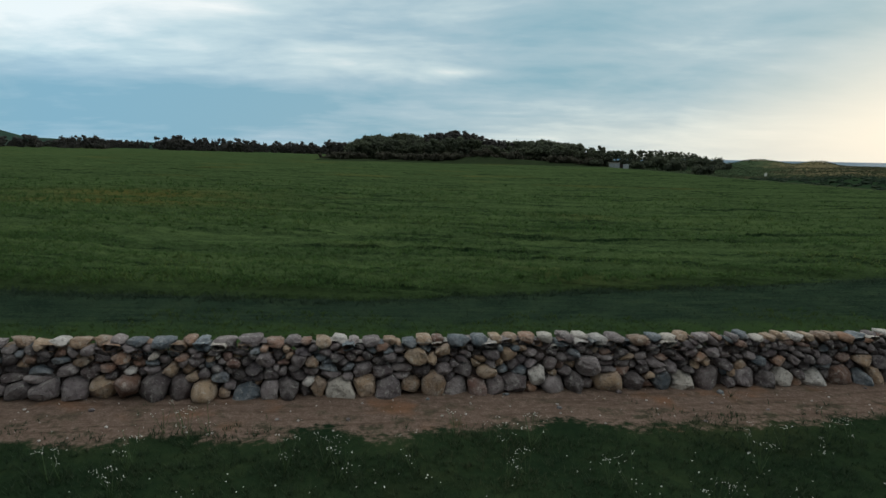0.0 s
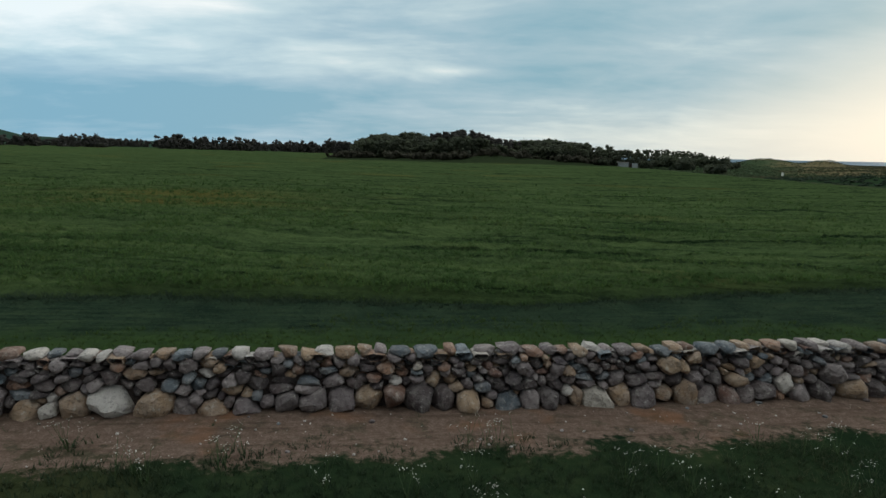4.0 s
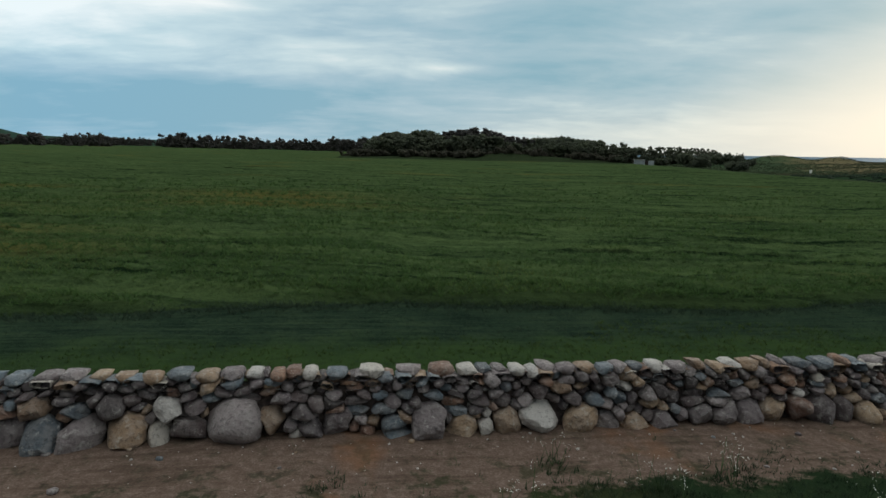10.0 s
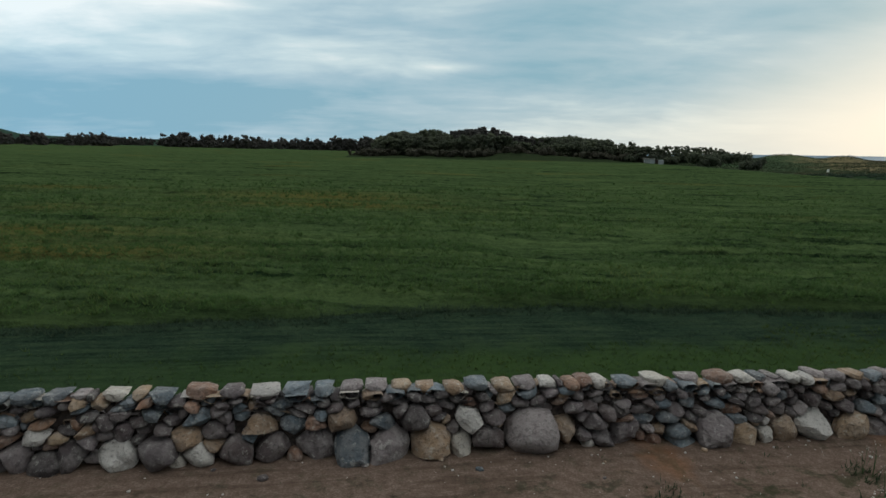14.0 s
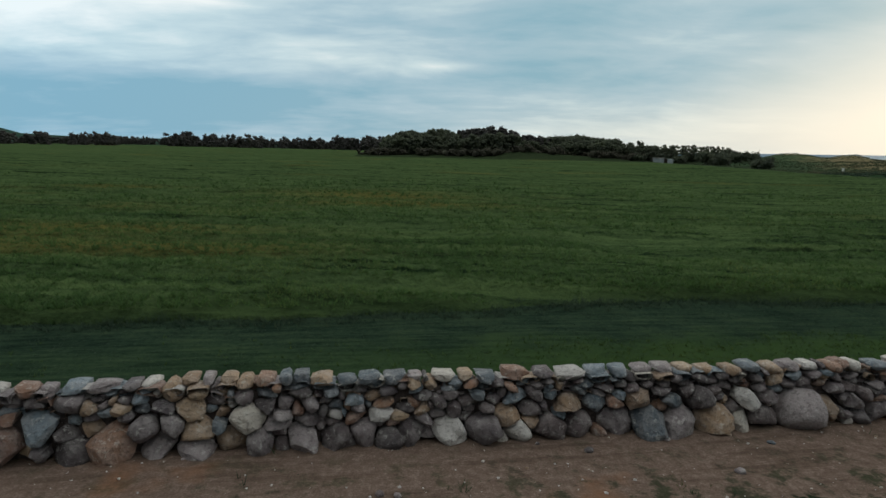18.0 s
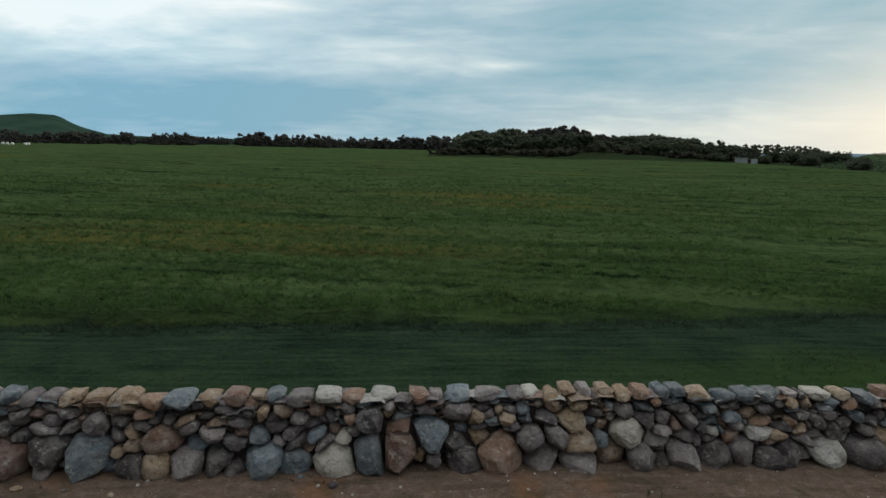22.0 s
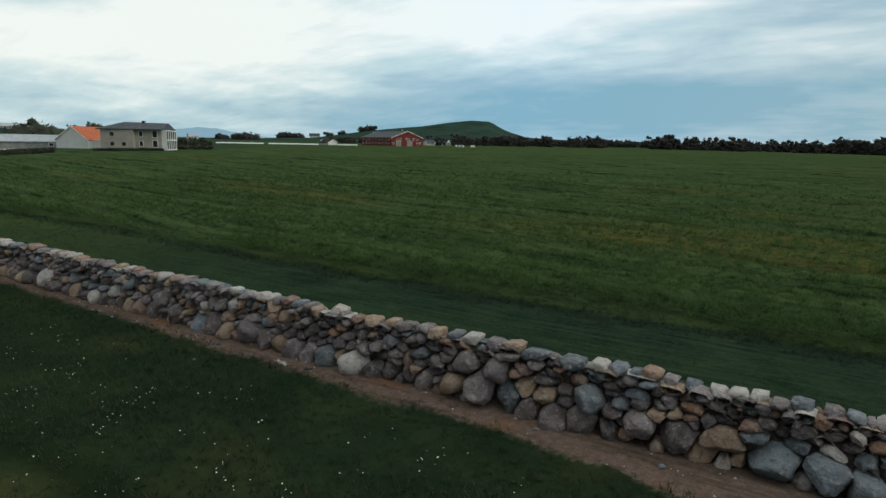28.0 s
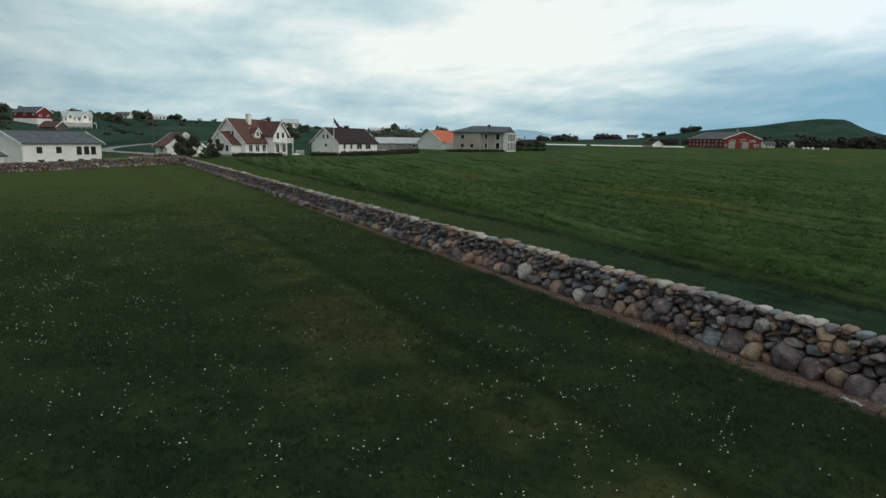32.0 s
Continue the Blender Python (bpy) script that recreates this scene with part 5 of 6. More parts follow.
def window(root, length, width, side, u, z, wd, ht, bars=1, frame="white", name="window", off=(0, 0)):
    """A framed window on one side of a body of that length and width, with its pane as a part."""
    nx, ny = SIDES[side]
    ux, uy = -ny, nx
    cx, cy = off[0] + nx * length / 2 + ux * u, off[1] + ny * width / 2 + uy * u

    def slab(bm, u0, u1, z0, z1, d0, d1):
        p, q = (cx + ux * u0 + nx * d0, cy + uy * u0 + ny * d0), (cx + ux * u1 + nx * d1, cy + uy * u1 + ny * d1)
        box(bm, min(p[0], q[0]), max(p[0], q[0]), min(p[1], q[1]), max(p[1], q[1]), z0, z1)

    bm = bmesh.new()
    f = 0.12
    slab(bm, -wd / 2 - f, wd / 2 + f, z - ht / 2 - f, z - ht / 2, -0.05, 0.09)
    slab(bm, -wd / 2 - f, wd / 2 + f, z + ht / 2, z + ht / 2 + f, -0.05, 0.09)
    slab(bm, -wd / 2 - f, -wd / 2, z - ht / 2, z + ht / 2, -0.05, 0.08)
    slab(bm, wd / 2, wd / 2 + f, z - ht / 2, z + ht / 2, -0.05, 0.08)
    for k in range(bars):
        b = -wd / 2 + wd * (k + 1) / (bars + 1)
        slab(bm, b - 0.04, b + 0.04, z - ht / 2, z + ht / 2, -0.05, 0.07)
    win = part(name, bm, M[frame], root)
    bm = bmesh.new()
    slab(bm, -wd / 2, wd / 2, z - ht / 2, z + ht / 2, -0.05, 0.03)
    part("pane", bm, M["glass"], win)
    return win


def gable_roof(root, length, width, eave, ridge, mat, over=0.45, thick=0.2, off=(0, 0), trim="white", along_x=True, z_top=None):
    """Two roof slopes with their thickness, boards at the gables and a ridge."""
    s = (ridge - eave) / (width / 2)
    half = width / 2 + over
    for k in (-1, 1):
        bm = bmesh.new()
        prism(bm, [(k * half, eave - s * over), (0, ridge), (0, ridge + thick), (k * half, eave - s * over + thick)], -length / 2 - over, length / 2 + over)
        if not along_x:
            bm.transform(Matrix.Rotation(radians(90), 4, "Z"))
        bm.transform(Matrix.Translation((off[0], off[1], 0)))
        slope = part("roof", bm, mat, root)
        for g in (-1, 1):
            bm = bmesh.new()
            prism(bm, [(k * (half + 0.02), eave - s * over - 0.12), (0, ridge - 0.1), (0, ridge + thick + 0.03), (k * (half + 0.02), eave - s * over + thick + 0.03)],
                  g * (length / 2 + over) - 0.05 + g * 0.03, g * (length / 2 + over) + 0.05 + g * 0.03)
            if not along_x:
                bm.transform(Matrix.Rotation(radians(90), 4, "Z"))
            bm.transform(Matrix.Translation((off[0], off[1], 0)))
            part("bargeboard", bm, M[trim], slope)


def gable_walls(root, length, width, eave, ridge, mat, off=(0, 0), along_x=True, foot=0.5, plinth="concrete"):
    bm = bmesh.new()
    prism(bm, [(-width / 2, foot), (width / 2, foot), (width / 2, eave), (0, ridge), (-width / 2, eave)], -length / 2, length / 2)
    if not along_x:
        bm.transform(Matrix.Rotation(radians(90), 4, "Z"))
    bm.transform(Matrix.Translation((off[0], off[1], 0)))
    part("wall", bm, mat, root)
    bm = bmesh.new()
    a, b = (length, width) if along_x else (width, length)
    box(bm, off[0] - a / 2 + 0.04, off[0] + a / 2 - 0.04, off[1] - b / 2 + 0.04, off[1] + b / 2 - 0.04, -0.6, foot)
    part("foundation", bm, M[plinth], root)


def chimney(root, x, y, z0, z1, mat, s=0.35):
    bm = bmesh.new()
    box(bm, x - s, x + s, y - s, y + s, z0, z1)
    box(bm, x - s - 0.08, x + s + 0.08, y - s - 0.08, y + s + 0.08, z1 - 0.22, z1 - 0.08)
    part("chimney", bm, mat, root)


def house(name, label, azim, dist, turn, length, width, eave, ridge, walls, roof, category="house", sink=0.25, foot=0.5, trim="white", plinth="concrete", over=0.45):
    root = new(name)
    root.location = base_at(azim, dist, sink)
    root.rotation_euler = (0, 0, radians(facing(0, azim, turn)))
    gable_walls(root, length, width, eave, ridge, M[walls], foot=foot, plinth=plinth)
    gable_roof(root, length, width, eave, ridge, M[roof], trim=trim, over=over)
    return tagged(root, label, category)


# white house with a high basement behind the cross wall
h = house("house", "low white house with grey roof and basement windows", -99.9, 134, 38, 15.6, 8.6, 3.9, 5.8, "white", "slateroof", foot=1.3, plinth="white")
for u, wd in ((-5.2, 1.1), (-1.2, 1.1), (3.2, 1.1), (4.9, 1.1), (6.5, 1.1)):
    window(h, 15.6, 8.6, "front", u * 0.92, 2.55 if u > 2 else 2.7, wd, 1.5 if u > 2 else 1.1, 0)
for u in (-5.0, -1.0, 3.5, 6.4):
    window(h, 15.6, 8.6, "front", u * 0.92, 0.8, 1.3, 0.55, 0)
h = house("garage", "white garage with a grey gable roof", -105.0, 118, 40, 6.5, 7.0, 2.3, 3.9, "white", "slateroof", "garage")
window(h, 6.5, 7.0, "right", 0.5, 1.5, 0.8, 1.6, 0)
bm = bmesh.new()
for k in range(4):
    box(bm, -1.6, 1.6, -3.56, -3.5, 0.3 + k * 0.48, 0.75 + k * 0.48)
part("garage_door", bm, M["white"], h)

# red barn on the slope, with white lower storey, and its shed
h = house("barn", "red wooden barn with white base on the hillside", -100.6, 338, -48, 13.0, 8.0, 4.6, 7.0, "redwall", "slateroof", "barn", foot=2.0, plinth="white", sink=0.3)
for u in (-2.0, 2.0):
    window(h, 13.0, 8.0, "right", u, 3.3, 0.8, 0.9, 1)
for u in (-5.0, 0.0, 5.0):
    window(h, 13.0, 8.0, "front", u, 3.9, 0.8, 0.9, 1)
house("shed", "dark shed with a brown tiled roof", -99.3, 315, -40, 7.5, 7.0, 1.8, 4.0, "timber", "redroof", "shed", sink=0.6, plinth="timber")

# pale villa beyond
h = house("villa", "pale two-storey villa with cross gables and a long porch", -97.7, 330, 6, 13.5, 9.0, 5.4, 8.2, "white", "palerof", "house", sink=0.4)
for gx in (-3.6, 3.4):
    gable_walls(h, 4.0, 3.6, 5.6, 7.8, M["white"], (gx, -3.4), False, 0.5)
    gable_roof(h, 4.0, 3.6, 5.6, 7.8, M["palerof"], 0.25, off=(gx, -3.4), along_x=False)
    window(h, 3.6, 4.0, "front", 0, 5.4, 1.1, 1.3, 1, off=(gx, -3.4))
for u in (-5.5, -1.8, 0.6, 5.6):
    window(h, 13.5, 9.0, "front", u, 4.2, 1.0, 1.3, 1)
bm = bmesh.new()
box(bm, -9.0, 8.4, -7.4, -5.5, 2.2, 2.45)
for k in range(8):
    box(bm, -8.9 + k * 2.45, -8.7 + k * 2.45, -7.35, -7.2, -0.8, 2.2)
part("porch", bm, M["white"], h)
chimney(h, -1.6, 0.3, 7.5, 9.2, M["brick"])
chimney(h, 2.2, 0.3, 7.5, 9.2, M["brick"])
h.scale = (0.82, 0.82, 0.86)

# small outbuilding by the corner of the wall
h = house("outbuilding", "small white outbuilding with a brown tiled roof", -90.4, 128, -70, 6.2, 6.6, 2.2, 4.5, "white", "redroof", "outbuilding", sink=0.1)
window(h, 6.2, 6.6, "right", -1.2, 1.5, 1.0, 1.0, 1)
window(h, 6.2, 6.6, "front", 0.5, 1.5, 1.4, 0.9, 1)

# large white house with brown-red roof, dormer, cross gable and balcony
h = house("house", "large white wooden house with brown-red roof and balcony", -84.9, 160, 50, 13.2, 10.0, 3.3, 8.6, "white", "redroof")
gable_walls(h, 9.5, 5.4, 5.2, 8.2, M["white"], (3.9, -2.2), False)
gable_roof(h, 9.5, 5.4, 5.2, 8.2, M["redroof"], 0.45, off=(3.9, -2.2), along_x=False)
for u in (-1.0, 1.0):
    window(h, 5.4, 9.5, "front", u, 4.9, 0.9, 1.4, 0, off=(3.9, -2.2))
    window(h, 5.4, 9.5, "front", u * 1.25, 1.9, 1.1, 1.9, 1, off=(3.9, -2.2))
bm = bmesh.new()
box(bm, 1.2, 6.8, -8.6, -6.9, 3.2, 3.4)
for k in range(13):
    box(bm, 1.25 + k * 0.45, 1.45 + k * 0.45, -8.6, -8.52, 3.4, 4.3)
box(bm, 1.2, 6.8, -8.65, -8.5, 4.3, 4.42)
for k in (1.3, 3.9, 6.6):
    box(bm, k, k + 0.18, -8.6, -8.42, -0.4, 3.2)
part("balcony", bm, M["white"], h)
bm = bmesh.new()
for k in range(5):
    box(bm, 7.6, 9.4, -9.6 + k * 0.4, -7.6, -0.4, 0.05 + k * 0.14)
for k in range(6):
    box(bm, 9.4, 9.5, -9.8 + k * 0.45, -9.7 + k * 0.45, -0.2, 1.3)
box(bm, 9.38, 9.52, -9.9, -7.3, 1.25, 1.4)
part("steps", bm, M["white"], h)
gable_walls(h, 2.0, 1.9, 5.6, 6.6, M["white"], (-1.4, -3.4), False, 4.4)
gable_roof(h, 2.0, 1.9, 5.6, 6.6, M["redroof"], 0.25, 0.12, (-1.4, -3.4), along_x=False)
window(h, 1.9, 2.0, "front", 0, 5.2, 0.9, 1.0, 1, off=(-1.4, -3.4))
for u in (-4.8, -2.4, 0.0):
    window(h, 13.2, 10.0, "front", u, 1.9, 1.2, 1.5, 1)
for u in (-0.9, 0.0, 0.9):
    window(h, 13.2, 10.0, "left", u + 0.6, 5.3, 0.6, 1.1, 0)
gable_walls(h, 3.2, 6.4, 2.8, 5.6, M["white"], (-8.1, -0.4), True)
gable_roof(h, 3.2, 6.4, 2.8, 5.6, M["redroof"], 0.3, 0.16, (-8.1, -0.4))
for u in (-2.0, 0.0, 2.0):
    window(h, 3.2, 6.4, "left", u, 1.9, 0.8, 1.3, 0, off=(-8.1, -0.4))
chimney(h, -0.2, -0.8, 7.4, 10.0, M["white"], 0.45)
chimney(h, 1.9, 0.6, 7.6, 9.8, M["white"], 0.4)

# white house with a dark tiled roof, and its flagpole
h = house("house", "white wooden house with a dark brown tiled roof", -76.4, 172, 48, 15.6, 9.6, 3.2, 6.9, "white", "darkroof")
for u in (-0.7, 0.7):
    window(h, 15.6, 9.6, "left", u + 0.3, 4.7, 0.7, 1.0, 0)
window(h, 15.6, 9.6, "left", 0.4, 2.5, 0.9, 0.7, 0)
for u, wd in ((-5.6, 0.8), (-3.0, 0.8), (0.2, 1.9), (3.8, 2.0)):
    window(h, 15.6, 9.6, "front", u, 2.2, wd, 1.2, 1 if wd > 1 else 0)
chimney(h, 0.8, 0.2, 6.3, 7.7, M["darkroof"], 0.45)
bm = bmesh.new()
for k in range(9):
    box(bm, 8.2 + k * 0.45, 8.55 + k * 0.45, -5.2, -5.12, -0.4, 1.4)
part("side_fence", bm, M["white"], h)
pole = tagged(new("flagpole"), "tall white flagpole with a faded hanging flag", "flagpole")
pole.location = base_at(-77.4, 158, 0.3)
bm = bmesh.new()
bmesh.ops.create_cone(bm, segments=10, radius1=0.09, radius2=0.045, depth=9.8, matrix=Matrix.Translation((0, 0, 4.9)))
part("pole", bm, M["white"], pole)
bm = bmesh.new()
bmesh.ops.create_uvsphere(bm, u_segments=10, v_segments=6, radius=0.13, matrix=Matrix.Translation((0, 0, 9.88)))
part("finial", bm, M["white"], pole)
bm = bmesh.new()
grid = [[bm.verts.new((0.05 + 0.02 * k, 0.06 + 0.17 * k + 0.05 * math.sin(j), 9.6 - j * 0.26 - 0.24 * k + 0.06 * math.sin(k * 1.3))) for j in range(5)] for k in range(9)]
for a, b in zip(grid, grid[1:]):
    for j in range(4):
        bm.faces.new((a[j], b[j], b[j + 1], a[j + 1]))
bmesh.ops.solidify(bm, geom=bm.faces[:], thickness=0.02)
part("flag", bm, M["flagcloth"], pole, "faded red and blue flag")

# long low shed
h = house("shed", "long low grey shed with a pale sheet roof", -71.6, 198, 8, 13.5, 7.5, 2.0, 3.6, "concrete", "palerof", "shed", trim="palerof")
window(h, 13.5, 7.5, "front", 4.4, 1.2, 1.0, 0.7, 0)

# white house with an orange roof and flat-roofed garage
h = house("house", "white rendered house with a bright orange tiled roof", -67.5, 193, 46, 11.4, 10.5, 2.7, 6.1, "white", "orange", over=0.2, sink=0.7)
window(h, 11.4, 10.5, "front", 2.5, 1.8, 1.0, 1.2, 0)
bm = bmesh.new()
box(bm, -4.0, 5.0, -9.4, -5.4, -0.4, 2.5)
box(bm, -4.2, 5.2, -9.6, -5.2, 2.5, 2.75)
annex = part("flat_annex", bm, M["white"], h)
# dark sheet painting the shade of the open garage doorway
bm = bmesh.new()
box(bm, -3.4, -0.3, -9.5, -9.44, 0.0, 2.2)
part("garage_door", bm, M["darkroof"], annex, "dark panel painting the shade of the open garage")
window(h, 9.0, 4.0, "front", 2.6, 1.3, 0.9, 1.6, 1, off=(0.5, -7.42))

# beige two-storey house with a hipped slate roof and a glazed bay
root = tagged(new("house"), "beige two-storey house with slate hip roof and glazed bay", "house")
root.location, root.rotation_euler = base_at(-63.8, 176, 0.3), (0, 0, radians(facing(0, -63.8, -21)))
bm = bmesh.new()
box(bm, -7.2, 0.6, -4.8, 4.2, 0.5, 5.2)
box(bm, 0.6, 7.0, -3.4, 4.2, 0.5, 5.2)
part("wall", bm, M["cream"], root)
bm = bmesh.new()
box(bm, -7.1, 0.5, -4.7, 4.1, -0.6, 0.5)
box(bm, 0.5, 6.9, -3.3, 4.1, -0.6, 0.5)
part("foundation", bm, M["concrete"], root)
bm = bmesh.new()
e, r = 5.2, 7.2
corners = [(-7.9, -5.5), (7.6, -4.4), (7.6, 4.9), (-7.9, 4.9)]
low = [bm.verts.new((x, y, e)) for x, y in corners]
up = [bm.verts.new((x, y, e + 0.22)) for x, y in corners]
ra, rb = bm.verts.new((-3.2, -0.2, r)), bm.verts.new((7.6, 0.2, r - 0.25))
bm.faces.new(low[::-1])
for k in range(4):
    j = (k + 1) % 4
    bm.faces.new((low[k], low[j], up[j], up[k]))
bm.faces.new((up[0], up[1], rb, ra))
bm.faces.new((up[1], up[2], rb))
bm.faces.new((up[2], up[3], ra, rb))
bm.faces.new((up[3], up[0], ra))
part("roof", bm, M["slateroof"], root)
chimney(root, 1.5, 0.0, 6.4, 7.5, M["darkroof"], 0.3)
for u, z in ((-4.4, 4.1), (-4.4, 1.7), (-1.6, 1.7)):
    window(root, 14.4, 9.6, "front", u, z, 0.9, 0.9, 0, "cream")
for z in (1.8, 4.2):
    window(root, 14.4, 6.8, "front", 2.0, z, 0.8, 1.2, 0)
    window(root, 14.4, 6.8, "front", 5.4, z, 1.1, 1.6, 0)
bm = bmesh.new()
for y in (-3.3, -1.9, -0.6, 0.7, 2.0, 3.2):
    box(bm, 7.0, 8.3, y - 0.08, y + 0.08, -0.3, 5.2)
for z in (0.3, 2.7, 5.0):
    box(bm, 7.0, 8.35, -3.4, 3.3, z, z + 0.22)
bay = part("bay_frame", bm, M["white"], root, "white-painted glazed bay")
for y in (-2.6, -1.25, 0.05, 1.35, 2.6):
    for z in (0.52, 2.92):
        bm = bmesh.new()
        box(bm, 8.1, 8.14, y - 0.56, y + 0.56, z, z + 2.05)
        part("pane", bm, M["glass"], bay)

# the big red barn at the far side of the field
h = house("barn", "big red barn with grey roof and white window rows", -43.4, 388, -56, 34.0, 22.5, 5.0, 8.8, "redwall", "slateroof", "barn", foot=0.3, plinth="redwall")
for k in range(9):
    for z in (1.7, 3.9):
        window(h, 34.0, 22.5, "front", -14.8 + k * 3.7, z, 0.9, 0.9, 0)
for u in (-7.0, -4.8, 5.0, 7.2):
    window(h, 34.0, 22.5, "right", u, 4.1, 1.0, 1.1, 0)
for u in (-9.8, 7.6, 9.6):
    window(h, 34.0, 22.5, "right", u, 1.7, 0.9, 1.1, 0)
window(h, 34.0, 22.5, "right", 0.3, 4.2, 2.6, 1.0, 2)
for u in (-6.2, 1.8):
    bm = bmesh.new()
    for k in range(6):
        box(bm, 17.0, 17.12, u - 1.9 + k * 0.64, u - 1.32 + k * 0.64, 0.1, 3.2)
    box(bm, 17.0, 17.18, u - 2.1, u + 2.1, 3.2, 3.4)
    part("barn_door", bm, M["concrete"], h, "pale grey double barn door")
bm = bmesh.new()
bmesh.ops.create_cone(bm, segments=10, radius1=0.5, radius2=0.35, depth=1.6, matrix=Matrix.Translation((12.0, 0, 9.4)))
part("roof_vent", bm, M["metal"], h)
h = house("farm_shed", "small farm shed with dark roof and white gable", -49.0, 338, -52, 8.0, 6.0, 1.7, 3.2, "white", "darkroof", "shed")

# other roofs in the distance
for azim, dist, turn, ln, wd, ev, rg, wl, rf, label in (
        (-40.1, 470, 30, 7, 6, 2.4, 4.6, "white", "slateroof", "distant white farmhouse with a pale roof"),
        (-38.4, 520, 5, 14, 8, 2.6, 4.4, "white", "palerof", "distant low white farm building"),
        (-94.4, 385, -20, 7, 6, 2.0, 3.6, "white", "slateroof", "distant white house among bushes"),
        (-91.9, 395, 25, 7, 6, 1.8, 3.0, "white", "palerof", "distant white house with pale roof"),
        (-81.2, 390, 10, 9, 8, 3.4, 5.6, "white", "palerof", "distant pale house on the ridge"),
        (-73.4, 410, 15, 12, 8, 2.0, 3.6, "concrete", "palerof", "distant grey farm building on the ridge"),
        (-104.2, 300, 20, 12, 9, 4.0, 6.5, "timber", "slateroof", "dark building on the hillside"),
        (-50.7, 900, 0, 14, 9, 3.5, 6.5, "white", "slateroof", "distant white farm on the ridge"),
        (-62.5, 640, 0, 12, 8, 3, 5, "white", "palerof", "distant pair of white sheds"),
        (-60.8, 640, 0, 10, 8, 3, 5, "white", "palerof", "distant low white farm sheds")):
    h = house("distant_house", label, azim, dist, turn, ln, wd, ev, rg, wl, rf, sink=0.6)
    for u in (-ln * 0.28, ln * 0.02, ln * 0.3):
        window(h, ln, wd, "front", u, ev * 0.6, 0.9, 1.1, 0)

# stone-built bunker by the wood
def bunker():
    root = tagged(new("bunker"), "low concrete bunker with a flat slab roof", "bunker")
    root.location, root.rotation_euler = Vector((64.8, 229.5, float(height(64.8, 229.5)) - 0.2)), (0, 0, radians(-12))
    for x0, x1, z1, name in ((-4.4, 0.4, 2.2, "front_block"), (2.2, 4.8, 1.9, "side_block")):
        bm = bmesh.new()
        box(bm, x0, x1, -2.0, 2.0, -0.3, z1)
        part(name, bm, M["palerof"], root)
    bm = bmesh.new()
    box(bm, -4.8, 0.7, -2.3, 2.3, 2.2, 2.5)
    part("slab_roof", bm, M["concrete"], root)
    # solid block whose dark colour paints the shade inside the opening
    bm = bmesh.new()
    box(bm, 0.4, 2.2, -1.2, 1.8, -0.3, 1.9)
    part("dark_recess", bm, M["rubble"], root)
    root.scale = (0.74, 0.8, 0.85)


bunker()

# marker post at the edge of the dunes
post = tagged(new("marker_post"), "slim grey post with a small white plate", "post")
post.location = Vector((73.4, 141.1, float(height(73.4, 141.1))))
bm = bmesh.new()
bmesh.ops.create_cone(bm, segments=8, radius1=0.06, radius2=0.05, depth=1.6, matrix=Matrix.Translation((0, 0, 0.7)))
part("post", bm, M["timber"], post)
bm = bmesh.new()
box(bm, -0.28, 0.28, -0.09, -0.05, 0.95, 1.65)
part("plate", bm, M["white"], post, "small white plate")

# street lamp, poles
def street_lamp(azim, dist, tall):
    root = tagged(new("street_lamp"), "slim dark street lamp with a short arm", "street lamp")
    root.location = base_at(azim, dist, 0.2)
    bm = bmesh.new()
    bmesh.ops.create_cone(bm, segments=8, radius1=0.1, radius2=0.06, depth=tall, matrix=Matrix.Translation((0, 0, tall / 2)))
    part("pole", bm, M["timber"], root)
    bm = bmesh.new()
    box(bm, -0.04, 0.04, -0.7, 0.0, tall - 0.12, tall - 0.04)
    part("arm", bm, M["timber"], root)
    bm = bmesh.new()
    box(bm, -0.12, 0.12, -1.1, -0.6, tall - 0.2, tall - 0.04)
    part("lamp_head", bm, M["metal"], root)


street_lamp(-92.3, 135, 8.2)
street_lamp(-96.0, 280, 8.5)
for azim, dist, tall in ((-60.1, 182, 4.6), (-105.0, 260, 8.0)):
    root = tagged(new("utility_pole"), "plain weathered wooden pole", "pole")
    root.location = base_at(azim, dist, 0.2)
    bm = bmesh.new()
    bmesh.ops.create_cone(bm, segments=8, radius1=0.12, radius2=0.08, depth=tall, matrix=Matrix.Translation((0, 0, tall / 2)))
    part("pole", bm, M["timber"], root)
    bm = bmesh.new()
    box(bm, -0.5, 0.5, -0.05, 0.05, tall - 0.5, tall - 0.38)
    part("crossarm", bm, M["timber"], root)

# white fleece tunnels and wrapped bales
for a0, a1, dist in ((-58.6, -54.6, 352), (-54.2, -49.6, 352), (-48.4, -46.4, 356)):
    p, q = base_at(a0, dist), base_at(a1, dist)
    bm = bmesh.new()
    rows = []
    for k in range(13):
        c = p.lerp(q, k / 12)
        c.z = float(height(c.x, c.y))
        d = (q - p).normalized().cross(Vector((0, 0, 1)))
        rows.append([bm.verts.new(c + d * (1.6 * math.cos(math.pi * j / 8)) + Vector((0, 0, -0.1 + 0.62 * math.sin(math.pi * j / 8)))) for j in range(9)])
    for a, b in zip(rows, rows[1:]):
        for j in range(8):
            bm.faces.new((a[j], b[j], b[j + 1], a[j + 1]))
    bm.faces.new(rows[0])
    bm.faces.new(rows[-1][::-1])
    tagged(part("crop_tunnel", bm, M["plastic"]), "long low white plastic crop tunnel", "crop tunnel", "crop tunnels")
bale = None
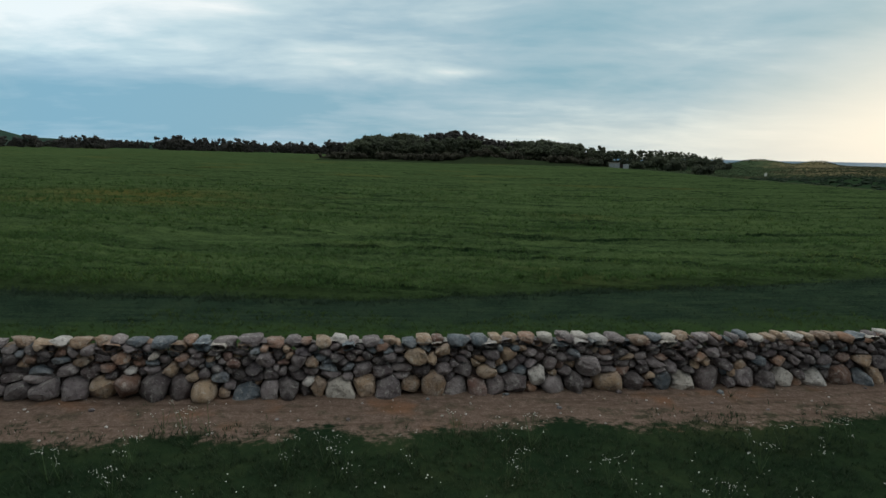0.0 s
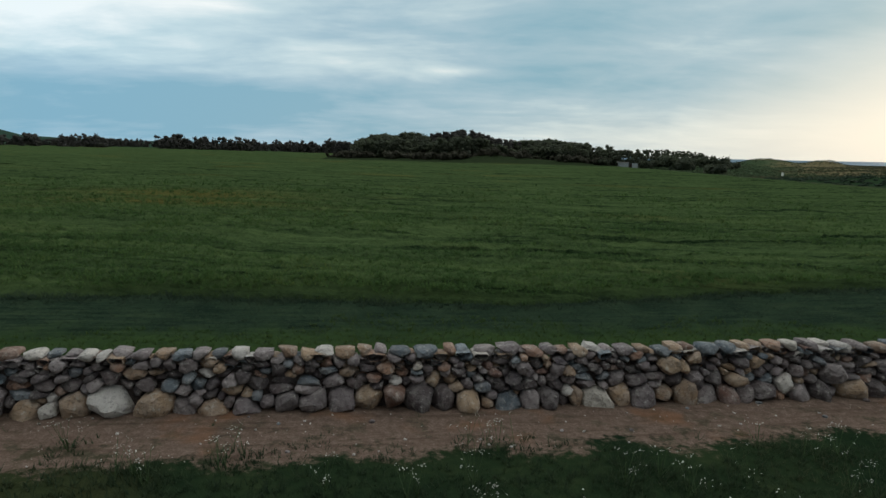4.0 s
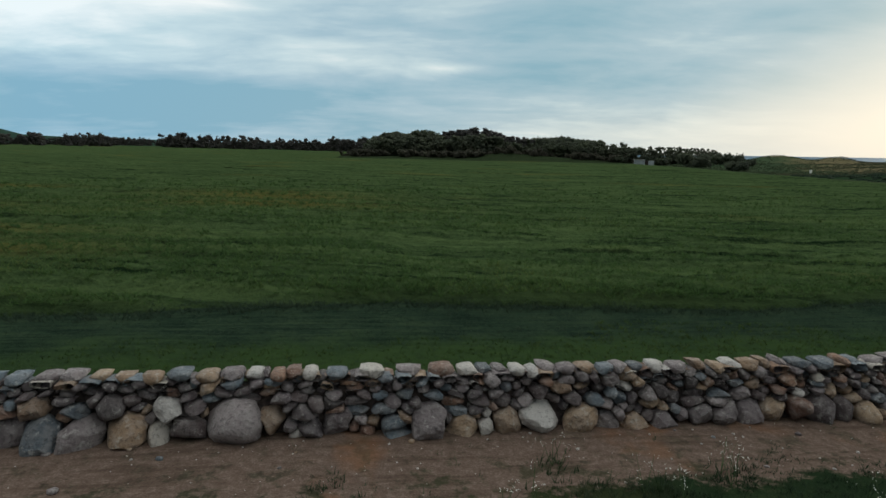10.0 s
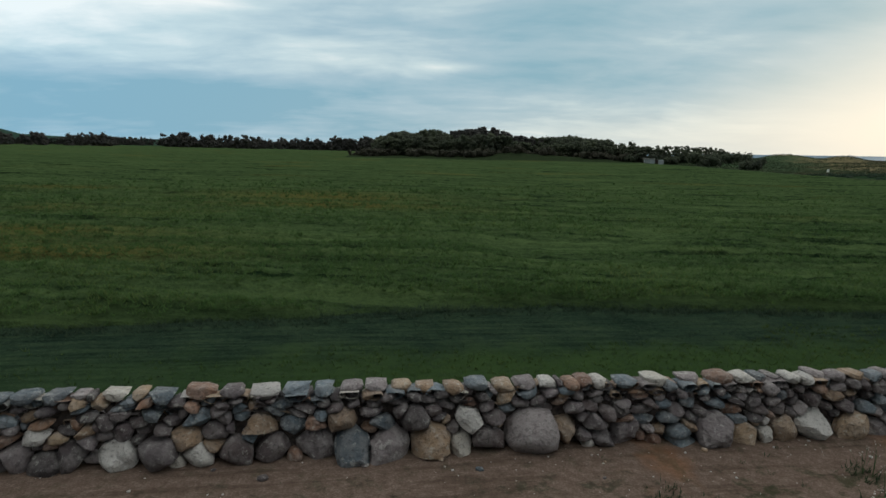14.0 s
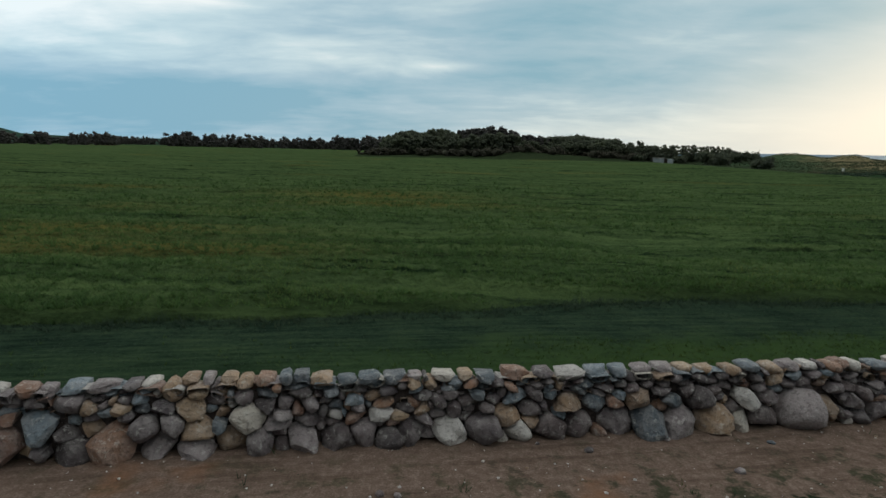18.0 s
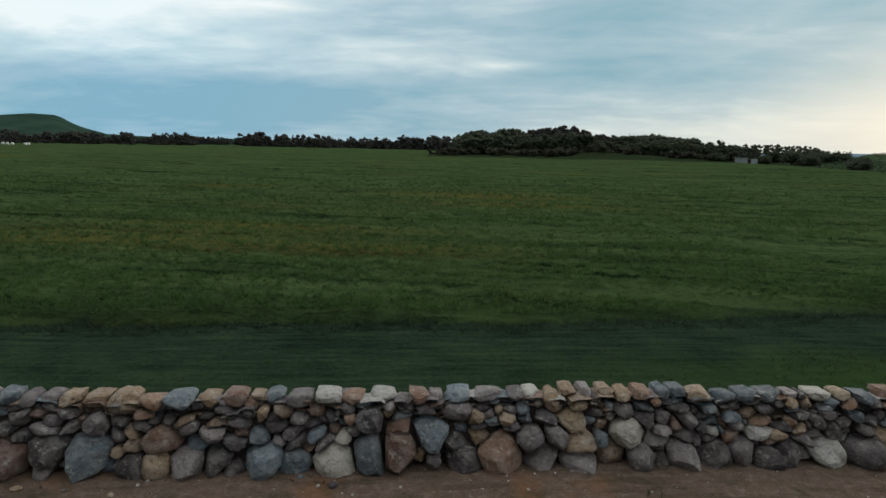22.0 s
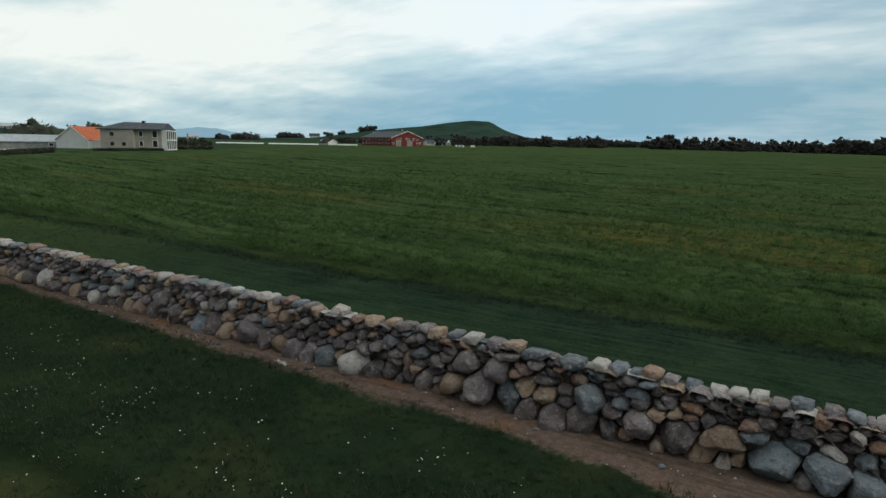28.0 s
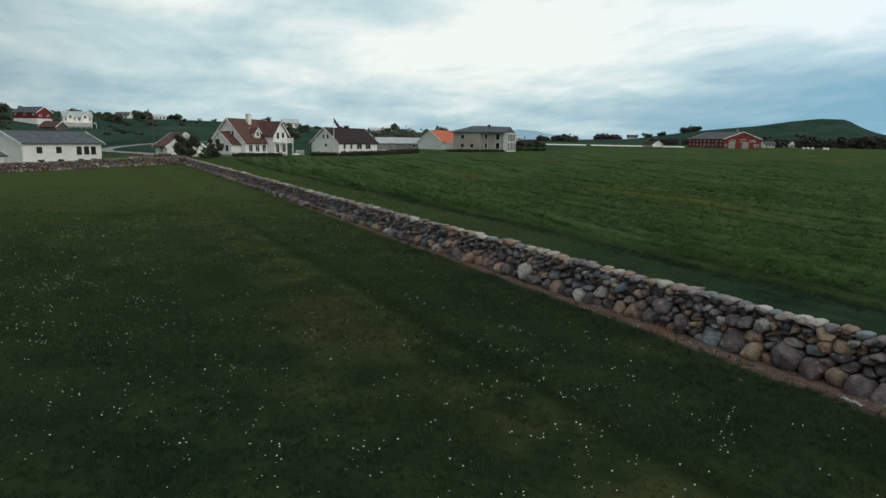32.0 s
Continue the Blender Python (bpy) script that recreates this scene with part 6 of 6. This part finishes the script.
for azim, dist in ((-37.5, 392), (-37.2, 392), (-36.9, 392), (-36.1, 395), (-35.9, 396)):
    m = Matrix.Translation(base_at(azim, dist, 0.0) + Vector((0, 0, 0.62)))
    if bale is None:
        bm = bmesh.new()
        bmesh.ops.create_cone(bm, cap_ends=True, segments=18, radius1=0.65, radius2=0.65, depth=1.3, matrix=Matrix.Rotation(radians(90), 4, "Y"))
        bmesh.ops.bevel(bm, geom=[e for e in bm.edges if abs(e.verts[0].co.x - e.verts[1].co.x) < 0.01], offset=0.12, segments=2, affect="EDGES")
        bale = tagged(part("round_bale", bm, M["plastic"]), "white film-wrapped round bale", "bale", "wrapped bales")
        bale.matrix_world = m
    else:
        copy_thing(bale, m)

# yard: gravel, timber edging, red fence, road over the far slope
def strip(name, points, wide, mat, label, category, lift=0.03):
    bm = bmesh.new()
    rows = []
    for k, (x, y) in enumerate(points):
        a, b = Vector(points[max(k - 1, 0)]), Vector(points[min(k + 1, len(points) - 1)])
        d = (b - a).normalized()
        s = Vector((-d.y, d.x)) * wide / 2
        rows.append([bm.verts.new((x + s.x * f, y + s.y * f, float(height(x + s.x * f, y + s.y * f)) + lift + 0.02 * (1 - f * f))) for f in (-1, -0.4, 0.4, 1)])
    for p, q in zip(rows, rows[1:]):
        for j in range(3):
            bm.faces.new((p[j], p[j + 1], q[j + 1], q[j]))
    return tagged(part(name, bm, mat), label, category, kind="structure")


def bend(points, n=30):
    """A smooth way through a few points."""
    out = []
    for k in range(n + 1):
        t = k / n * (len(points) - 1)
        i = min(int(t), len(points) - 2)
        f = t - i
        p = [Vector(points[min(max(i + o, 0), len(points) - 1)]) for o in (-1, 0, 1, 2)]
        out.append(tuple(0.5 * (2 * p[1] + (p[2] - p[0]) * f + (2 * p[0] - 5 * p[1] + 4 * p[2] - p[3]) * f * f + (3 * p[1] - p[0] - 3 * p[2] + p[3]) * f ** 3)))
    return out


far = [tuple(base_at(a, d).xy) for a, d in ((-90.5, 150), (-93.5, 170), (-96.0, 200), (-94.0, 250), (-90.0, 270), (-86.0, 275))]
strip("road", bend(far), 4.0, M["asphalt"], "pale gravel farm road winding up the slope", "road", 0.12)
strip("yard", bend([tuple(base_at(a, d).xy) for a, d in ((-112, 101), (-100, 106), (-92.5, 107))]), 7.0, M["asphalt"], "pale gravel yard behind the cross wall", "yard", 0.06)
fence = tagged(new("red_fence"), "low dark red wooden fence beside the wall corner", "fence")
a, b = base_at(-92.4, 96, 0.1), base_at(-90.3, 95, 0.1)
for k in range(9):
    c = a.lerp(b, (k + 0.5) / 9)
    bm = bmesh.new()
    box(bm, -0.19, 0.19, -0.02, 0.02, 0.1, 1.3)
    ob = part("board", bm, M["redroof"], fence)
    ob.location, ob.rotation_euler = Vector((c.x, c.y, float(height(c.x, c.y)))), (0, 0, math.atan2(b.y - a.y, b.x - a.x))
for k in (0.02, 0.5, 0.98):
    c = a.lerp(b, k)
    bm = bmesh.new()
    box(bm, -0.06, 0.06, 0.03, 0.15, -0.3, 1.2)
    ob = part("post", bm, M["timber"], fence)
    ob.location, ob.rotation_euler = Vector((c.x, c.y, float(height(c.x, c.y)))), (0, 0, math.atan2(b.y - a.y, b.x - a.x))
bank = bmesh.new()
p, q = base_at(-95.4, 108), base_at(-91.0, 112)
for k in range(4):
    c, d = p.lerp(q, k / 4), p.lerp(q, (k + 0.97) / 4)
    z = float(height(c.x, c.y))
    v = [bank.verts.new((c.x + i, c.y, z + j)) for i, j in ((0.35, -0.3), (0.35, 0.8), (-0.35, 0.9), (-0.35, -0.3))]
    w2 = [bank.verts.new((d.x + i, d.y, z + j)) for i, j in ((0.35, -0.3), (0.35, 0.75), (-0.35, 0.85), (-0.35, -0.3))]
    bank.faces.new(v)
    bank.faces.new(w2[::-1])
    for i in range(4):
        bank.faces.new((v[i], v[(i + 1) % 4], w2[(i + 1) % 4], w2[i]))
tagged(part("timber_edging", bank, M["timber"]), "dark timber retaining edge of the yard", "retaining wall", kind="structure")

# ---------------------------------------------------------------- single trees, bushes and hedges
def bush(name, label, category, at, tall, wide, mat, clumps=16, low=0.0, trunk=True, seed=1, group="", leaves=40, clump=1.0):
    rng = np.random.default_rng(seed)
    root = tagged(new(name), label, category, group)
    root.location = at
    fol = Foliage()
    broadleaf(fol, 0, 0, 0, tall, wide, rng, low, clumps, leaves, clump)
    crown = new("crown", fol.mesh("crown", mat))
    crown.parent = root
    if trunk:
        stems([(0, 0, 0, tall * 0.75, 0.06 * tall ** 0.8)] + [(rng.uniform(-0.1, 0.1) * wide, rng.uniform(-0.1, 0.1) * wide, 0, tall * 0.6, 0.035 * tall ** 0.8) for _ in range(3)], M["bark"], "trunk", root)
    return root


def hedge(label, p, q, tall, deep, mat, seed):
    rng = np.random.default_rng(seed)
    fol = Foliage()
    n = int((q - p).length / (deep * 0.45)) + 1
    for k in range(n):
        c = p.lerp(q, k / max(n - 1, 1))
        z = float(height(c.x, c.y))
        for j in range(3):
            s = deep * rng.uniform(0.4, 0.6)
            fol.clump(np.array([c.x + rng.uniform(-0.3, 0.3) * deep, c.y + rng.uniform(-0.3, 0.3) * deep, z + tall * (0.2 + 0.28 * j)]), s, tall * 0.3, rng, 22, 0.22)
    return tagged(new("hedge", fol.mesh("hedge", mat)), label, "hedge")


bush("bush", "round dark clipped tree beside the wall corner", "tree", base_at(-89.9, 112, -0.2), 3.5, 3.5, M["hedge"], 22, seed=2)
bush("bush", "smaller round dark tree near the white house", "tree", base_at(-87.6, 116, -0.2), 3.1, 2.7, M["hedge"], 18, seed=3)
bush("bush", "low dark shrub under the garden trees", "bush", base_at(-88.5, 110), 1.6, 2.2, M["hedge"], 10, seed=4)
hedge("long low dark hedge before the white houses", base_at(-76.6, 156), base_at(-69.8, 166), 1.1, 1.2, M["hedge"], 5)
hedge("low dark shrubs before the dark-roofed house", base_at(-79.2, 157), base_at(-77.3, 157), 0.9, 1.2, M["hedge"], 6)
hedge("low hedge before the large white house", base_at(-86.0, 146), base_at(-82.2, 148), 0.8, 1.0, M["hedge"], 7)
hedge("low hedge before the beige house", base_at(-67.0, 170), base_at(-62.0, 168), 0.6, 0.9, M["hedge"], 8)
for k, (a, d, t, wd) in enumerate(((-61.0, 186, 3.6, 3.6), (-60.4, 188, 3.3, 3.4), (-59.8, 190, 3.2, 3.4), (-59.2, 192, 3.3, 3.4), (-58.7, 193, 3.0, 3.0))):
    bush("tree", "dark windblown garden tree beside the beige house", "tree", base_at(a, d), t, wd, M["hedge"], 14, 0.15, seed=20 + k, group="trees beside the beige house")
hedge("low ragged hedge under the garden trees", base_at(-61.2, 183), base_at(-58.4, 188), 1.0, 1.2, M["hedge"], 9)

# bushes on the slopes and ridge inland
for k, (a, d, t, wd) in enumerate(((-82.6, 330, 5, 7), (-81.6, 330, 6, 7), (-81.0, 300, 4, 6), (-80.0, 345, 4, 6), (-76.2, 240, 4.5, 6), (-75.2, 238, 4, 6), (-73.9, 250, 3.6, 6), (-72.4, 390, 7, 12),
                                   (-70.2, 330, 6, 12), (-68.6, 330, 7, 12), (-67.4, 340, 8, 10), (-66.6, 340, 7, 9), (-71.4, 260, 4, 16), (-69.8, 260, 4, 14), (-94.9, 360, 4, 7), (-95.6, 370, 4, 8),
                                   (-93.0, 390, 4, 9), (-92.4, 350, 3, 6), (-97.9, 380, 4, 7), (-102.5, 380, 4, 7), (-90.6, 410, 3, 6), (-83.3, 400, 5, 7))):
    bush("tree", "dark rounded tree on the far slope", "tree", base_at(a, d, 0.6), t, wd, M["broad"], 14, 0.0, seed=50 + k, group="trees on the slopes")
for k, (a, d, t, wd) in enumerate(((-57.0, 700, 6, 14), (-56.0, 700, 6.5, 18), (-58.4, 690, 5, 14), (-53.2, 860, 6, 20), (-52.2, 860, 6, 16), (-49.5, 880, 6, 12), (-48.3, 900, 5, 10), (-46.4, 940, 6, 16), (-45.6, 950, 6, 16))):
    bush("tree", "dark clump of trees on the distant rise", "tree", base_at(a, d, 0.8), t, wd, M["conifer"], 16, 0.0, False, seed=90 + k, group="clumps on the rise")

# scrub by the bunker and thin windblown trees at the end of the wood
for k, (x, y, t, wd) in enumerate(((80.6, 222, 4.6, 10.5), (84.5, 224, 3.4, 6.0), (75.0, 179, 2.5, 5.6), (57.5, 232, 2.6, 5.0), (74, 236, 2.6, 5.0), (97, 236, 3.6, 6.0), (102, 228, 2.4, 6.0), (77, 258, 3.2, 8.0), (84, 262, 3.6, 9.0), (92, 262, 3.2, 9.0), (101, 258, 2.8, 9.0), (109, 252, 2.6, 8.0))):
    bush("bush", "dense dark bush at the field edge", "bush", Vector((x, y, float(height(x, y)) - 0.2)), t, wd, M["hedge"], 20, seed=110 + k, group="bushes at the field edge")
thin_rng = random.Random(4)
for k in range(15):
    a, d = radians(15.2 + k * 0.52 + thin_rng.uniform(-0.2, 0.2)), 285 + thin_rng.uniform(-14, 14)
    x, y = d * math.sin(a), d * math.cos(a)
    t = thin_rng.uniform(6.6, 8.8) - k * 0.17
    bush("tree", "thin windblown tree with an open crown", "tree", Vector((x, y, float(height(x, y)) - 0.2)), t, t * 0.95, M["broad"], 40, 0.5, seed=140 + k, group="thin trees at the end of the wood", leaves=24, clump=0.4)

# scrub and marram clumps over the dunes
scrub, marram = Foliage(), []
for k in range(900):
    x, y = (T.uniform(74, 200), T.uniform(95, 285)) if k < 400 else (T.uniform(73, 92), T.uniform(55, 150))
    if 0.906 * x + 0.42 * y > 300:
        continue
    dark = wavy(x * 0.05, y * 0.045, 6.0)
    if (dark > 0.3 and x < 135) or k >= 400:
        s = T.uniform(0.5, 1.6) if k < 400 else T.uniform(0.3, 0.8)
        scrub.clump(np.array([x, y, float(height(x, y)) + s * 0.1]), s * 1.2, s * 0.5, T, 40, 0.22)
tagged(new("dune_scrub", scrub.mesh("dune_scrub", M["mown"])), "low dark green scrub on the dune bank", "scrub", kind="stuff")
n = 26000
x, y = T.uniform(72, 210, n), T.uniform(70, 290, n)
ok = (0.906 * x + 0.42 * y < 312) & ((x > 96) | (y > 150))
pts = np.stack([x, y, height(x, y)], 1)[ok]
dry = pts[:, 0] - 0.55 * pts[:, 1] + 24 * vnoise(pts[:, 0] / 16, pts[:, 1] / 16, 15) > 0
V, F = blades(pts[~dry], np.full((~dry).sum(), 0.36), np.full((~dry).sum(), 0.2), 1.0, 5, T)
tagged(new("dune_grass", mesh_np("dune_grass", V, F, [M["dune"]])), "green dune grass in the hollows", "dune grass", kind="stuff")
pts = pts[dry]
V, F = blades(pts, np.full(len(pts), 0.42), np.full(len(pts), 0.2), 1.0, 5, T)
tagged(new("marram_grass", mesh_np("marram_grass", V, F, [M["marram"]])), "pale green marram grass covering the dunes", "dune grass", kind="stuff")

# scrub and small trees along the inland ridge
ridge = Foliage()
for k in range(260):
    azim, dist = (T.uniform(-112, -93), T.uniform(300, 430)) if k < 190 else (T.uniform(-93, -64), T.uniform(350, 430))
    if k < 190 and abs(azim + 99.5) < 2.6 and dist < 345:
        continue
    at = base_at(azim, dist, 0.4)
    tall = T.uniform(0.7, 2.2)
    broadleaf(ridge, at.x, at.y, at.z, tall, tall * T.uniform(1.4, 2.6), T, 0.0, 7, 30)
tagged(new("ridge_scrub", ridge.mesh("ridge_scrub", M["hedge"])), "dark scrub scattered along the inland ridge", "scrub", kind="stuff")

# far mountain beyond the farms: a glowing sheet with blue haze in its colour
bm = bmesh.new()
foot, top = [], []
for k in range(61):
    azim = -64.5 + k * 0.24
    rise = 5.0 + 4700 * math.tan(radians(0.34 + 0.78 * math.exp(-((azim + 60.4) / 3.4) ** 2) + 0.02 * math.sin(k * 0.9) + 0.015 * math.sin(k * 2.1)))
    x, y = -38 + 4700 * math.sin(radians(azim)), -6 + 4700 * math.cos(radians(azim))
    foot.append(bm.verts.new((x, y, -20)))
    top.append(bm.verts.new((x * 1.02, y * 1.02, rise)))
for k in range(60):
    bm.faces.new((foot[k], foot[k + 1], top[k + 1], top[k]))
m_, n_ = start("mountain_haze_glow")
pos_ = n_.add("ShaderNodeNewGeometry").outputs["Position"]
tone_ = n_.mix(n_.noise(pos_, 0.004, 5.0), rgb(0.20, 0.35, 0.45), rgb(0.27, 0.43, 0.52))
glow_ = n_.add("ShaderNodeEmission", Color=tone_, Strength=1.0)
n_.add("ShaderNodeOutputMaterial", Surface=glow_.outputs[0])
tagged(part("backdrop", bm, m_), "far mountain ridge, glowing with haze put into its blue colour", "mountain", kind="structure")

# ---------------------------------------------------------------- flowers, weeds and pebbles
D = np.random.default_rng(33)


def discs(points, radius, rng):
    """Small six-sided domed flower heads, tilted a little."""
    n = len(points)
    a = np.arange(6) * math.pi / 3
    r = radius * rng.uniform(0.7, 1.3, n)
    ring = np.stack([np.cos(a), np.sin(a), np.zeros(6)], 1)
    tilt = rng.uniform(-0.5, 0.5, (n, 2))
    V = points[:, None, :] + ring[None] * r[:, None, None]
    V[:, :, 2] += (ring[None, :, 0] * tilt[:, :1] + ring[None, :, 1] * tilt[:, 1:]) * r[:, None]
    top = points + np.stack([np.zeros(n), np.zeros(n), 0.5 * r], 1)
    low = points - np.stack([np.zeros(n), np.zeros(n), 0.4 * r], 1)
    V = np.concatenate([V, top[:, None], low[:, None]], 1).reshape(-1, 3)
    k = np.arange(6)
    f = np.concatenate([np.stack([k, (k + 1) % 6, np.full(6, 6)], 1), np.stack([(k + 1) % 6, k, np.full(6, 7)], 1)])
    F = (f[None] + 8 * np.arange(n)[:, None, None]).reshape(-1, 3)
    return V, F


# clover and daisies in loose drifts over the meadow
n = 8600
cx, cy = D.uniform(-75, 14, n), D.uniform(-22, 10, n)
drift = 0.5 + 0.5 * wavy(cx * 0.22, cy * 0.35, 5.0)
ok = (south_of(cx, cy) > 1.2 + soil_width(cx)) & (D.uniform(0, 1, n) < 0.25 + 0.75 * drift)
cx, cy = cx[ok], cy[ok]
many = D.integers(1, 5, len(cx))
X = np.repeat(cx, many) + D.normal(0, 0.16, many.sum())
Y = np.repeat(cy, many) + D.normal(0, 0.16, many.sum())
Z = height(X, Y) + D.uniform(0.07, 0.16, len(X))
V, F = discs(np.stack([X, Y, Z], 1), 0.0115, D)
tagged(new("meadow_flowers", mesh_np("meadow_flowers", V, F, [M["petal"]])), "small white clover and daisy heads in the meadow", "wildflowers", kind="stuff")


# cow parsley along the edge of the bare strip
def cow_parsley(rng):
    root = tagged(new("cow_parsley"), "cow parsley with small white flower heads on thin stems", "wildflower", "cow parsley along the track")
    V, F, heads = [], [], []
    for _ in range(rng.integers(3, 7)):
        a, reach, tall = rng.uniform(0, 2 * math.pi), rng.uniform(0.04, 0.30), rng.uniform(0.28, 0.6)
        tip = np.array([math.cos(a) * reach, math.sin(a) * reach, tall])
        o = len(V)
        side = np.array([-math.sin(a), math.cos(a), 0]) * 0.006
        up = np.array([math.cos(a), math.sin(a), 0]) * 0.006
        V += [side, -side, up, tip + side * 0.5, tip - side * 0.5, tip + up * 0.5]
        F += [(o, o + 1, o + 4, o + 3), (o + 1, o + 2, o + 5, o + 4), (o + 2, o, o + 3, o + 5)]
        for _ in range(rng.integers(3, 7)):
            heads.append(tip + rng.normal(0, 1, 3) * (0.04, 0.04, 0.012))
    st = new("stems", mesh_np("stems", V, F, [M["stem"]]))
    st.parent = root
    v, f = discs(np.array(heads), 0.0075, rng)
    hd = new("flower_heads", mesh_np("flower_heads", v, f, [M["petal"]]))
    hd.parent = root
    tagged(hd, kind="stuff")
    pts = np.zeros((15, 3))
    pts[:, :2] = rng.normal(0, 0.2, (15, 2))
    v, f = blades(pts, np.full(15, 0.12), np.full(15, 0.022), 0.9, 3, rng)
    lf = new("leaves", mesh_np("leaves", v, f, [M["grass"]]))
    lf.parent = root
    return root


PLANTS_A = [(-0.4, 8.9), (5.1, 9.1), (6.3, 9.4), (0.3, 10.0), (-4.0, 9.6), (-4.6, 7.7), (-5.4, 8.2), (1.0, 9.5), (1.6, 9.7), (7.0, 10.2), (-2.3, 8.8), (-1.4, 8.4),
            (3.6, 7.9), (1.3, 8.8), (5.6, 9.9), (-9.5, 8.5)]
PLANTS_B = [(-8.4, 9.0), (-11.7, 8.2), (-4.5, 9.7), (-2.0, 8.9), (-4.4, 8.6), (-9.5, 8.5), (-8.5, 9.0), (-10.8, 9.1), (8.0, 9.2), (9.0, 10.1), (-6.9, 8.3), (2.8, 8.3)]
kinds = [cow_parsley(D) for _ in range(4)]
for k, root in enumerate(kinds):
    x, y = PLANTS_A[k]
    root.location = (x, y, float(height(x, y)))
for k, (x, y) in enumerate(PLANTS_A[4:] + PLANTS_B):
    for j in range(2):
        px, py = x + D.uniform(-0.3, 0.3), y + D.uniform(-0.25, 0.25)
        copy_thing(kinds[(k + j) % 4], pose(px, py, float(height(px, py)), 0, 0, float(D.uniform(0, 360))))

# weeds creeping over the bare soil
pts, r = scatter(-70, 20, 2, 15, 6000, 40, lambda x, y: (south_of(x, y) > 0.1) & (south_of(x, y) < soil_width(x) + 0.4) & (wavy(x * 1.6, y * 2.1, 8.0) + 0.5 * wavy(x * 5.0, y * 5.0, 2.0) + 0.25 * (x > -16) > 0.42))
V, F = blades(pts, np.full(len(pts), 0.022), np.full(len(pts), 0.04), 3.0, 6, G)
tagged(new("weeds", mesh_np("weeds", V, F, [M["grass"]])), "low green weeds on the bare soil strip", "weeds", kind="stuff")

# pebbles and clods on the soil
n = 5200
x, y = D.uniform(-62, 16, n), D.uniform(0, 14, n)
d = south_of(x, y)
ok = (d > 0.0) & (d < soil_width(x) * 0.95 + 0.1)
x, y = x[ok], y[ok]
n = len(x)
s = 0.008 + 0.025 * D.uniform(0, 1, n) ** 4
v0, f0 = ICO1
V = (v0[None] * (1 + D.uniform(-0.3, 0.3, (n, len(v0), 1)))) * s[:, None, None] * np.array([1, 1, 0.7]) + np.stack([x, y, height(x, y) + s * 0.2], 1)[:, None]
F = (f0[None] + len(v0) * np.arange(n)[:, None, None]).reshape(-1, 3)
tagged(new("pebbles", mesh_np("pebbles", V.reshape(-1, 3), F, [FARSTONES["pale"]])), "scattered pale pebbles and clods on the soil", "pebbles", kind="stuff")

# loose stones fallen at the foot of the wall
loose_rng = random.Random(9)
for k in range(46):
    x = loose_rng.uniform(-48, 10)
    d = loose_rng.uniform(0.15, 0.6) if k % 3 else loose_rng.uniform(0.5, 1.8)
    y = WALL_Y + WALL_S * x - d
    s = loose_rng.uniform(0.025, 0.07)
    v = ICO2[0] * (1 + np.array([[loose_rng.uniform(-0.14, 0.14)] for _ in ICO2[0]])) * s * np.array([loose_rng.uniform(0.9, 1.5), 1.0, loose_rng.uniform(0.5, 0.8)])
    tone = loose_rng.choice(["grey", "tan", "dark", "slate"])
    ob = new("loose_stone", mesh_np("loose_stone", v, ICO2[1], [STONES[tone]], smooth=True))
    ob.location = (x, y, float(height(x, y)) + s * 0.25)
    ob.rotation_euler = (0, 0, loose_rng.uniform(0, 6.28))
    tagged(ob, "small loose stone lying on the soil by the wall", "stone", "loose stones by the wall")

# a scrap of pale sheet and an old paint mark by the wall
bm = bmesh.new()
rows = [[bm.verts.new((i * 0.11, j * 0.05 + 0.02 * math.sin(i * 2.1), 0.03 + 0.035 * math.sin(i * 1.7 + j * 2.3))) for j in range(5)] for i in range(7)]
for a, b in zip(rows, rows[1:]):
    for j in range(4):
        bm.faces.new((a[j], b[j], b[j + 1], a[j + 1]))
bmesh.ops.solidify(bm, geom=bm.faces[:], thickness=0.006)
scrap = tagged(part("plastic_scrap", bm, M["paper"]), "crumpled pale plastic scrap lying by the wall", "litter")
scrap.scale = (0.6, 0.6, 0.6)
scrap.location = (-45.0, 5.35, float(height(-45.0, 5.35)))
